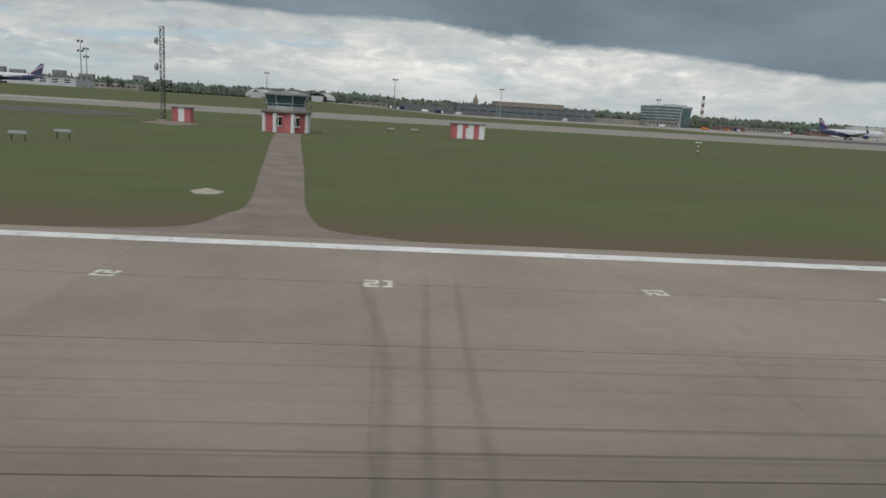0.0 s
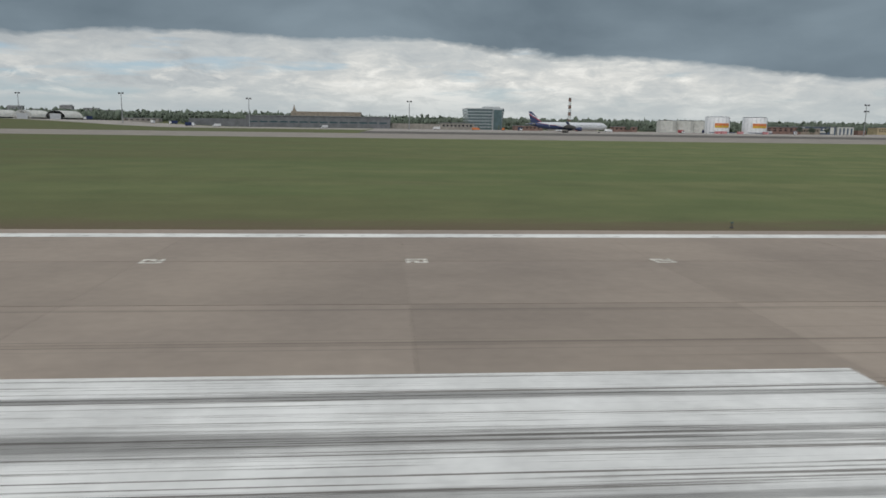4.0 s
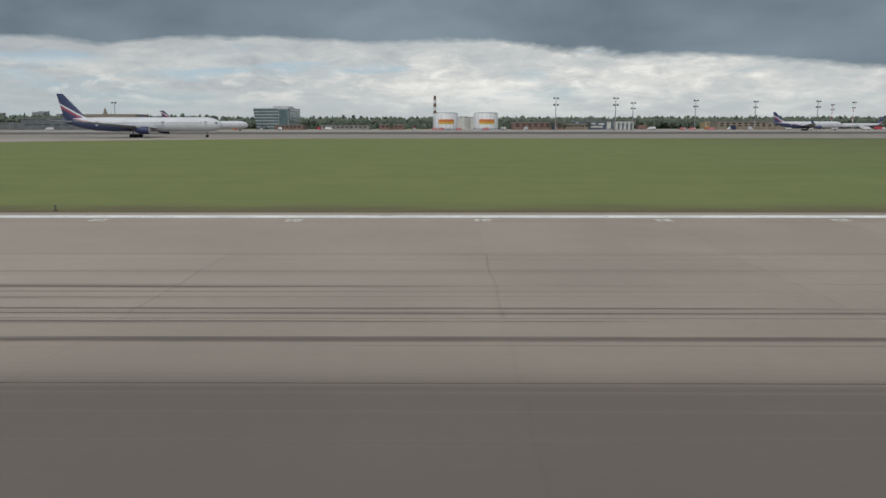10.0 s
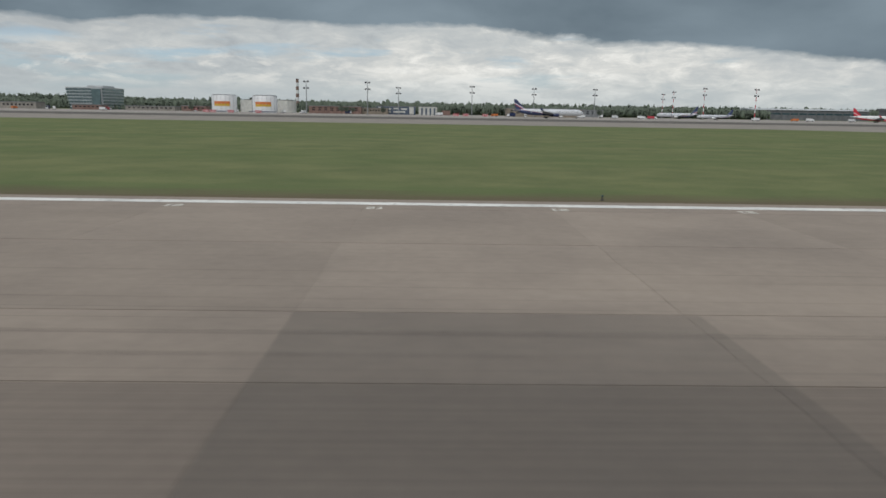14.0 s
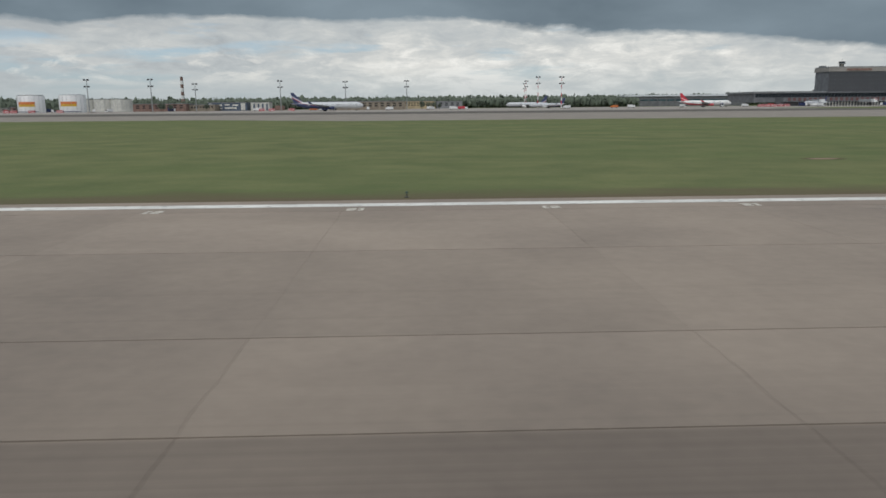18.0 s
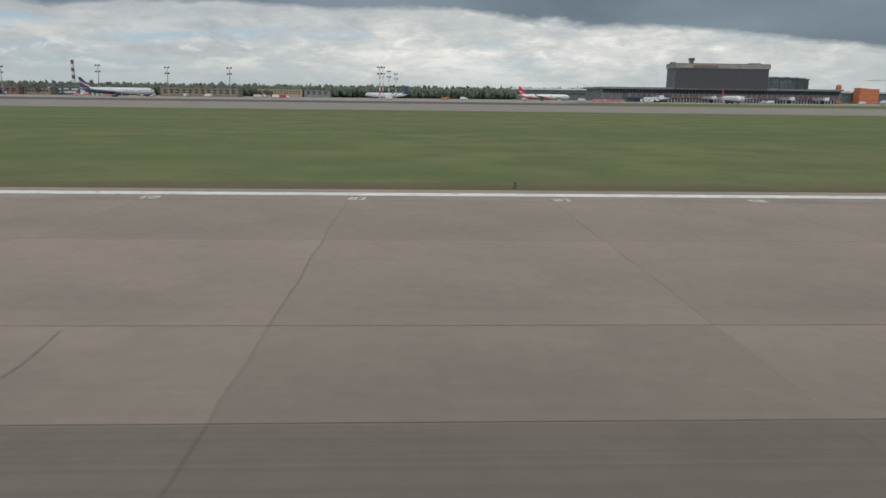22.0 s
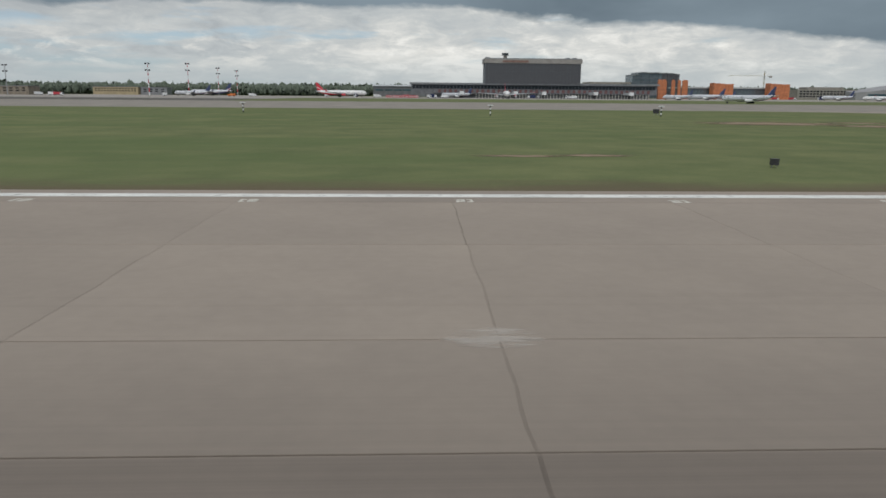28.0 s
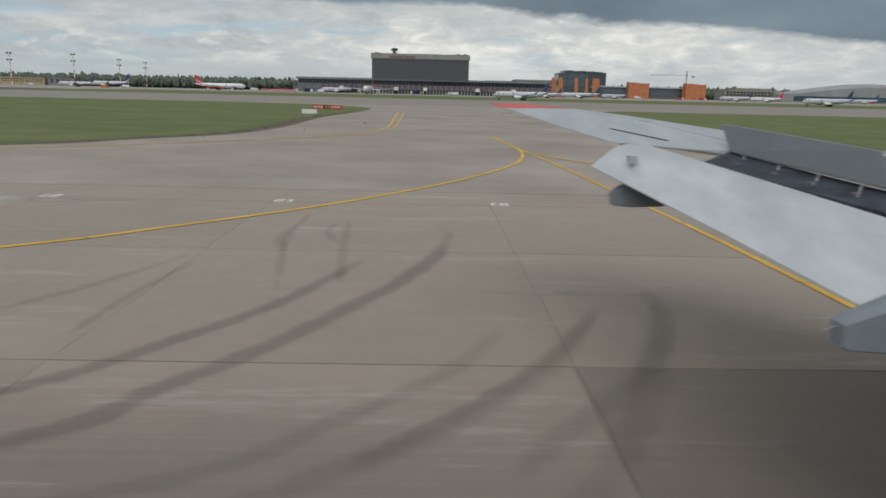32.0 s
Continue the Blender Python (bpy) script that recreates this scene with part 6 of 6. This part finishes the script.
    # dust blown over the slabs by the exit
    for x, y, rx, ry in ((1496, 9, 9, 1.2), (1502, 15, 7, 1.6), (1493, 13, 5, 2.2), (1565, 27, 6, 1.2), (1583.6, 15.4, 2.2, 0.3), (1540.4, 10.7, 2.2, 0.35), (1548.9, 19.4, 1.6, 0.7), (1539.5, 14, 2.6, 0.5), (1530.8, 25.4, 3.5, 1.6), (1545.8, 15, 2.4, 0.5), (1543, 12.2, 2.0, 0.25), (1536, 12, 3, 0.3), (1072, 26, 5, 0.8), (1498, 21, 4, 1.6)):
        film_patch("dust_patch", x, y, rx, ry, M_DUST, "pale dust blown over the concrete", 0.0055)
    for i, (x, y, rx, ry) in enumerate(((1504.0, 49, 5.0, 8.5), (1507, 61, 5.0, 12), (1508.5, 84, 6.5, 9), (1504, 104, 11, 6), (1510.5, 75, 3.6, 10), (1503.2, 44, 3.4, 3.2), (1507.5, 117, 8, 4))):
        film_patch("soil_patch", x, y, rx, ry, M_SOIL_FILM, "broken bare sandy soil in the grass", -0.052 + 0.002 * i)
    # bare soil on the grass
    for cx, cy, rx, ry, s in sorted(((393.5, 36.5, 2.0, 0.8, 4), (1441.4, 49.4, 3.4, 0.8, 5), (60, 62, 2.6, 1.4, 6), (1061, 52, 1.6, 0.8, 7), (975, 52, 1.5, 0.7, 8), (1700, 120, 14, 3, 10), (1446.5, 50, 3.0, 0.9, 9), (1490, 112, 12, 6, 11)), key=lambda p: p[4]):
        film_patch("soil_patch", cx, cy, rx * 1.3, ry * 1.5, M_SOIL_FILM, "bare brown soil patch in the grass", -0.056 + 0.0025 * s)
    structure("concrete_cover", Mesh().prism([(-7.3, 43.3), (-6.7, 42.0), (-5.7, 42.2), (-5.4, 43.3), (-6.7, 44.7)], -0.07, -0.02), M_PATCH, "pale concrete cover lying in the grass")
    # resealed slabs with sawn edges
    def reseal(poly, mat, label, z=0.0045):
        me = bpy.data.meshes.new("sealed_slab")
        me.from_pydata([(x * SIZE, y * SIZE, z * SIZE) for x, y in poly], [], [tuple(range(len(poly)))])
        lay = me.uv_layers.new(name="rim")
        for loop in me.loops:
            lay.data[loop.index].uv = (0.0, 0.0)
        me.materials.append(mat)
        tagged(new("sealed_slab", me), label, kind="structure")
    for x0, x1, mat in ((838.6, 847.1, M_RESEAL_PALE), (1219.2, 1227.45, M_RESEAL), (1302.7, 1310.2, M_RESEAL), (1418.55, 1427.2, M_RESEAL), (1582.98, 1591.1, M_RESEAL_PALE)):
        reseal([(x0, -0.7), (x1, -0.7), (x1, 11.15), (x0, 11.15)], mat, "runway slab sealed with dark grey coating")
    reseal([(1523.65, 11.25), (1526.55, 11.25), (1526.7, 12.8), (1525.75, 13.1), (1525.85, 14.35), (1524.85, 14.4), (1524.7, 18.9), (1523.6, 19.05)], M_RESEAL_PALE, "stepped grey repair on a runway slab")
    # pale curved tyre tracks where traffic turns off
    for i, pts in enumerate(([(1459.24, 19.11), (1459.16, 19.71), (1458.69, 20.93), (1457.95, 22.08), (1457.4, 22.36)],
                             [(1459.42, 26.44), (1459.17, 24.88), (1458.9, 23.81), (1458.56, 23.01), (1458.33, 22.2), (1458.66, 21.24), (1459.34, 20.16), (1459.55, 19.23)])):
        film_stripe("dust_track", glide(pts, 6), 0.9, M_DUST_TRACK, "pale dusty curved tyre track", 0.0078 + 0.0004 * i)
    # cracks
    cracks = (([(1475.08, 27.8), (1475.2, 22), (1475.05, 15), (1475.15, 8.8)], 0.08), ([(1475.15, 8.8), (1475.13, 8.48), (1475.32, 8.34)], 0.07), ([(1475.13, 8.48), (1474.98, 8.36), (1474.84, 8.26)], 0.07), ([(1473.81, 7.34), (1473.3, 6.9), (1472.79, 6.55)], 0.09),
              ([(1475.06, 6.89), (1475.0, 6.59), (1475.3, 6.58)], 0.08), ([(1475.0, 6.6), (1474.92, 6.56), (1474.84, 6.54)], 0.07), ([(398.3, 11.2), (398.4, 11.05), (398.54, 10.94)], 0.08), ([(1199.0, 7.4), (1199.2, 9.1), (1199.0, 11.1)], 0.06))
    for i, (pts, w) in enumerate(cracks):
        film_stripe("slab_crack", glide(pts, 6), w, M_CRACK, "dark tar-sealed crack in the concrete", 0.0052 + 0.0005 * i)
    faint = (([(1412.3, 10.65), (1413.5, 10.6), (1415.4, 10.62)], 0.2), ([(1299.0, 7.5), (1300.0, 8.0), (1301.0, 8.6), (1302.7, 8.9)], 0.14), ([(1520.0, 8.6), (1522, 9.5), (1524.4, 10.3), (1526.0, 11.2)], 0.16), ([(1540.5, 13.6), (1541.5, 12.9), (1542.3, 11.9)], 0.12),
             ([(1579.6, 7.8), (1581.1, 9.4), (1582.5, 11.2), (1583.4, 12.8), (1584.4, 15)], 0.24), ([(1581.5, 7.6), (1582.6, 9.1), (1584.4, 11.5), (1585.3, 14), (1585.5, 16)], 0.3), ([(1576.6, 22.5), (1576.6, 20.5), (1577.0, 19.0)], 0.2), ([(1577.9, 23.2), (1577.8, 21.5), (1578.3, 20)], 0.2))
    for i, (pts, w) in enumerate(faint):
        film_stripe("tyre_track", glide(pts), w * 2, M_TRACK if i < 3 else M_FAINT, "faint curved tyre track on the concrete", 0.0052 + 0.0006 * i)
    for i, (pts, w) in enumerate((([(1458.2, 23.4), (1458.5, 21.6), (1459.75, 19.1)], 0.5), ([(1458.0, 22.2), (1458.5, 24.0), (1459.3, 26.7)], 0.35))):
        film_stripe("dust_streak", glide(pts), w * 2, M_DUST, "pale curved scrape on the concrete", 0.0055 + 0.001 * i)
    for i, (x, y, rx, ry) in enumerate(((1435.5, 11.25, 0.7, 0.5), (1302.7, 7.55, 0.45, 0.3), (1529.4, 23.5, 1.2, 1.0), (1521.4, 18.3, 1.2, 0.6), (1529.8, 17.5, 0.8, 0.9), (1530.1, 10.9, 1.6, 0.4), (1530.3, 9.2, 0.5, 0.8), (1524.8, 11.3, 0.6, 0.15), (1527.6, 11.15, 1.0, 0.15),
                                        (1549.0, 19.0, 1.4, 0.55), (1540, 12.1, 0.9, 0.3), (1539.8, 10.9, 0.8, 0.4), (1543.3, 12.1, 1.3, 0.4), (1543.3, 13.3, 0.8, 0.4), (1548.35, 12.4, 0.3, 0.5), (1552, 21, 0.6, 0.3), (1530.9, 24, 1.6, 2.4), (1565, 31.2, 1.8, 0.4), (1052, 26.2, 3, 0.7))):
        film_patch("dust_patch", x, y, rx * 1.4, ry * 1.3, M_CHALK, "chalky pale dust smeared over a joint", 0.0062 + 0.0003 * (i % 5))
    structure("hut_pad", Mesh().prism([(-38.7, 132.9), (-30.5, 125.2), (-29.6, 138.5), (-37.4, 146.4)], -0.07, -0.03), M_PATH, "pale worn pad before the equipment hut")
    # flush lights in the pavement
    lamp = linked("flush_light", Mesh().lathe_z([(0.0, 0.17), (0.012, 0.16), (0.02, 0.08)], 14), M_CONC_WALL, at=(219, 12.2, 0.003))
    tagged(lamp, "flush round runway light set in concrete", "light", "flush runway lights")
    for x, y in ((397.73, 14.13), (397.72, 12.5), (397.71, 10.88), (201.2, 13.56), (201.2, 11.7), (201.0, 9.8), (217.6, 9.9), (9.5, 9.7), (10.6, 8.1), (412, 14.5), (412.5, 12.5), (413, 10.5), (445, 10), (480, 12), (472, 14), (470, 16), (300, 12.2), (300, 10), (150, 12), (150, 10)):
        copy_thing(lamp, place(x, y, 0.003))


build_wear()


# ---- the airliner's own wing, standing where the roll-out ends ----
def build_wing():
    w = thing("airliner_wing", "grey airliner wing with red tip, flap lowered and spoilers raised", "wing", (1580.69, 0.755, 0.0))
    top = lambda y, lift=0.0: 2.0 + 0.12 * y + lift

    def ring(le, te, y, t, lift=0.0):
        """A station: flat-topped aerofoil between leading and trailing edge."""
        c = le - te
        return [(le - c * u, y, top(y, lift) + h * t) for u, h in ((0, -0.35), (0.03, -0.1), (0.14, 0.06), (0.45, 0.05), (0.8, 0.0), (1, -0.02), (1, -0.05), (0.7, -0.3), (0.35, -0.75), (0.08, -0.72))]
    inner = part("inner_panel", Mesh().loft([ring(15.4, 9.8, 1.5, 1.0), ring(12.5, 8.0, 5.0, 0.75), ring(9.1, 5.8, 9.0, 0.55), ring(7.25, 4.69, 11.19, 0.42)]), M_WING, w, smooth=True)
    outer = part("outer_panel", Mesh().loft([ring(7.23, 4.25, 11.2, 0.42), ring(6.8, 2.98, 11.72, 0.4), ring(5.4, 2.32, 13.3, 0.32), ring(4.25, 1.92, 14.5, 0.25), ring(3.3, 1.62, 15.25, 0.2)]), M_WING, w, smooth=True)
    part("wing_tip", Mesh().loft([ring(3.3, 1.62, 15.255, 0.2), ring(2.75, 1.46, 15.6, 0.16), ring(2.1, 1.36, 15.9, 0.1)]), M_WING_RED, w, "red painted wing tip", smooth=True)
    # seams of the aileron and the skin panels
    for a, b in (((4.0, 14.0), (5.15, 11.4)), ((5.2, 12.6), (6.4, 11.3)), ((3.25, 12.9), (3.95, 11.8))):
        d = Vector((b[0] - a[0], b[1] - a[1])).normalized() * 0.0035
        n = Vector((-d.y, d.x))
        part("panel_seam", Mesh().add([(a[0] + n.x, a[1] + n.y, top(a[1], 0.018)), (a[0] - n.x, a[1] - n.y, top(a[1], 0.018)), (b[0] - n.x, b[1] - n.y, top(b[1], 0.024)), (b[0] + n.x, b[1] + n.y, top(b[1], 0.024)),
                                       (a[0] + n.x, a[1] + n.y, top(a[1], -0.05)), (a[0] - n.x, a[1] - n.y, top(a[1], -0.05)), (b[0] - n.x, b[1] - n.y, top(b[1], -0.05)), (b[0] + n.x, b[1] + n.y, top(b[1], -0.05))],
                                      [(0, 1, 2, 3), (0, 4, 5, 1), (1, 5, 6, 2), (2, 6, 7, 3), (3, 7, 4, 0)]), M_DARK_STEEL, outer)
    for x, y in ((1.72, 14.75), (1.95, 14.2), (2.2, 13.6)):
        part("static_wick", Mesh().tube((x, y, top(y, -0.03)), (x - 0.28, y - 0.02, top(y, -0.05)), 0.006, 0.003, 5), M_STEEL, outer)
    # flap in two bowed lengths
    def flap_ring(le, te, y):
        c = le - te
        z0, z1 = 1.95 + 0.12 * y, 1.61 + 0.12 * y - 0.036 * (12.02 - y)
        out = []
        for u, h in ((0, -0.06), (0.06, 0.05), (0.25, 0.10), (0.6, 0.07), (1, 0.0), (1, -0.015), (0.6, -0.05), (0.2, -0.14)):
            out.append((le - c * u, y - (0.9 * u if y > 11 else 0.75 * u), z0 + (z1 - z0) * u + h))
        return out
    flap = part("flap", Mesh().loft([flap_ring(6.95, 4.95, 3.0), flap_ring(5.78, 4.35, 6.0), flap_ring(4.62, 3.5, 9.0), flap_ring(3.44, 2.55, 12.02)]), M_WING, w, "lowered grey flap with stained skin", smooth=True)
    part("access_panel", Mesh().box(3.0, 3.12, 10.62, 10.78, 3.17, 3.262), M_GREY, flap)
    # raised spoilers; below them a dark slab holds the shade of the open bay
    for (y0, y1), (x0, x1) in (((11.12, 8.9), (4.70, 5.82)), ((8.88, 6.6), (5.83, 7.0)), ((6.58, 4.2), (7.01, 8.2))):
        lift = 0.42
        sp = Mesh()
        a = [(x0, y0, top(y0, 0.0)), (x1, y1, top(y1, 0.0)), (x1 + 0.02, y1 + 0.30, top(y1, lift + 0.02)), (x0 + 0.0, y0 + 0.42, top(y0, lift - 0.03))]
        sp.add(a + [(x + 0.05, y + 0.02, z + 0.01) for x, y, z in a], [(0, 1, 2, 3), (7, 6, 5, 4), (0, 4, 5, 1), (1, 5, 6, 2), (2, 6, 7, 3), (3, 7, 4, 0)])
        s = part("spoiler", sp, M_SPOILER, w, "raised dark grey spoiler")
        for k in range(4):
            u = (k + 0.5) / 4
            x, y = x0 + (x1 - x0) * u, y0 + (y1 - y0) * u
            part("actuator", Mesh().tube((x - 0.12, y - 0.12, top(y, -0.16)), (x, y + 0.02, top(y, -0.02)), 0.02, 0.015, 6).box(x - 0.2, x - 0.14, y - 0.2, y - 0.08, top(y, -0.2), top(y, -0.12)), M_STEEL, s)
    bay = Mesh()
    bay.add([(4.2, 10.95, top(10.95, -0.16)), (8.0, 3.6, top(3.6, -0.2)), (8.6, 4.0, top(4, -0.14)), (4.72, 11.18, top(11.18, -0.03)), (4.2, 10.95, top(10.95, -0.24)), (8.0, 3.6, top(3.6, -0.3)), (8.6, 4.0, top(4, -0.3)), (4.72, 11.18, top(11.18, -0.2))],
            [(0, 1, 2, 3), (7, 6, 5, 4), (0, 4, 5, 1), (1, 5, 6, 2), (2, 6, 7, 3), (3, 7, 4, 0)])
    part("flap_bay", bay, M_BAY, w, "dark slab coloured as the shaded open bay")

    # canoe fairings under the flap
    def fairing(tail, nose, y, z, s):
        L = nose - tail
        rings = []
        for u, hw, lo, hi in ((0, 0.12, -0.20, 0.03), (0.02, 0.15, -0.23, 0.07), (0.22, 0.19, -0.25, 0.30), (0.5, 0.22, -0.22, 0.34), (0.8, 0.16, -0.08, 0.30), (1, 0.04, 0.10, 0.26)):
            x, a, lo, hi = tail + L * u, hw * s, lo * s, hi * s
            rings.append([(x, y - a, z + lo * 0.92), (x, y - a * 0.8, z + lo), (x, y + a * 0.8, z + lo), (x, y + a, z + lo * 0.92), (x, y + a, z + hi * 0.9), (x, y + a * 0.7, z + hi), (x, y - a * 0.7, z + hi), (x, y - a, z + hi * 0.9)])
        f = part("flap_fairing", Mesh().loft(rings), M_FAIRING, w, "flat-sided dark grey canoe fairing", smooth=True)
        part("static_wick", Mesh().tube((tail, y, z), (tail - 0.16, y - 0.02, z - 0.05), 0.007, 0.004, 5), M_STEEL, f)
    fairing(2.76, 4.2, 10.6, 2.70, 0.74)
    fairing(3.52, 5.6, 5.75, 2.27, 0.84)
    # main wheels that carry the wing
    gear = part("main_gear", Mesh().tube((7.5, 2.2, 0.5), (8.2, 2.2, 1.9), 0.16, 0.2), M_STEEL, w)
    for dy in (-0.42, 0.42):
        wheel = part("wheel", Mesh().tube((7.5, 2.2 + dy - 0.18, 0.55), (7.5, 2.2 + dy + 0.18, 0.55), 0.55, n=20), M_TYRE, gear)
        part("hub", Mesh().tube((7.5, 2.2 + dy - 0.2, 0.55), (7.5, 2.2 + dy + 0.2, 0.55), 0.24, n=16), M_TURB, wheel)


M_WING = material("wing_grey_paint", (0.455, 0.48, 0.495), rough=0.34, vary=0.09, scale=0.9, fine=4.0, bump=0.03, stretch=(1.6, 0.5, 1))
M_WING_RED = material("wing_tip_red", (0.62, 0.10, 0.085), rough=0.4, vary=0.06, scale=1.0, bump=0.02)
M_SPOILER = material("spoiler_grey", (0.15, 0.165, 0.18), rough=0.5, vary=0.08, scale=1.2, bump=0.03)
M_BAY = material("bay_dark_blue", (0.035, 0.045, 0.06), rough=0.6, vary=0.3, scale=0.3, bump=0.3)
M_FAIRING = material("fairing_grey", (0.19, 0.215, 0.24), rough=0.4, vary=0.06, scale=1.0, bump=0.02)
build_wing()



# ---- runway slabs ----
def build_slabs():
    base = Mesh().box(-320, 2300, -30, EDGE, -0.12, -0.075)
    bed = structure("runway_bed", base, M_JOINT, "dark tar bed showing in the runway joints")
    gap, chamfer = 0.024, 0.005
    rest = Mesh()
    piece = {}
    rows_b = [-30, -22, -14, -8, -0.8, 3.2, 7.2, 11.2, 19.15, 27.2, EDGE]
    rows_a = [-30, -22, -14, -6, 1.0, 6.5, 12.3, 18.0, 23.6, EDGE]
    surf = new("runway_surface")
    surf.empty_display_size = 1
    tagged(surf, "weathered concrete runway of large slabs", kind="structure")

    def outline(w, d, y0, slot, inset):
        """Sawn long sides; the broken cross joints wander, alike on both sides of a joint."""
        r = random.Random(round(y0 * 10))
        n = max(2, round(d * 1.6))
        walk_ = [0.0]
        for k in range(n):
            walk_.append(0.72 * walk_[-1] + r.uniform(-0.035, 0.035))
        side = [(walk_[k], inset + (d - 2 * inset) * k / n) for k in range(n + 1)]
        return [(w - slot - inset + u, v) for u, v in side] + [(slot + inset + u, v) for u, v in side[::-1]]

    def lay(x0, x1, y0, y1, single, slot):
        w, d = x1 - x0, y1 - y0 - 2 * gap
        key = (round(w, 2), round(y0, 1), slot)
        if single:
            if key not in piece:
                t = Mesh()
                t.loft([[(u, v, z) for u, v in outline(w, d, y0, slot, e)] for z, e in ((-0.09, 0.0), (-chamfer, 0.0), (0.0, chamfer))])
                me = bpy.data.meshes.new("slab")
                me.from_pydata([(x * SIZE, y * SIZE, z * SIZE) for x, y, z in t.v], [], t.f)
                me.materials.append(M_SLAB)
                piece[key] = me
            ob = new("slab", piece[key])
            ob.location = (x0 * SIZE, (y0 + gap) * SIZE, random.uniform(-0.001, 0.001))
            ob.parent = surf
        elif y0 > 0:
            rest.prism([(x0 + u, y0 + gap + v) for u, v in outline(w, d, y0, slot, 0.0)], -0.09, random.uniform(-0.0012, 0.0012))
        else:
            rest.box(x0 + slot, x1 - slot, y0 + gap, y1 - gap, -0.09, random.uniform(-0.0012, 0.0012))
    for x, end in zip(JOINTS, JOINTS[1:]):
        rows = rows_a if x < 541 else rows_b
        for a, b in zip(rows, rows[1:]):
            lay(x, end, a, b, 1104 < x < 1612 and 3 < a < 20, random.choice((0.001, 0.003, 0.005, 0.007)))
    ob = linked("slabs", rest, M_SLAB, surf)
    tagged(ob, "runway slabs far along", kind="stuff")


build_slabs()
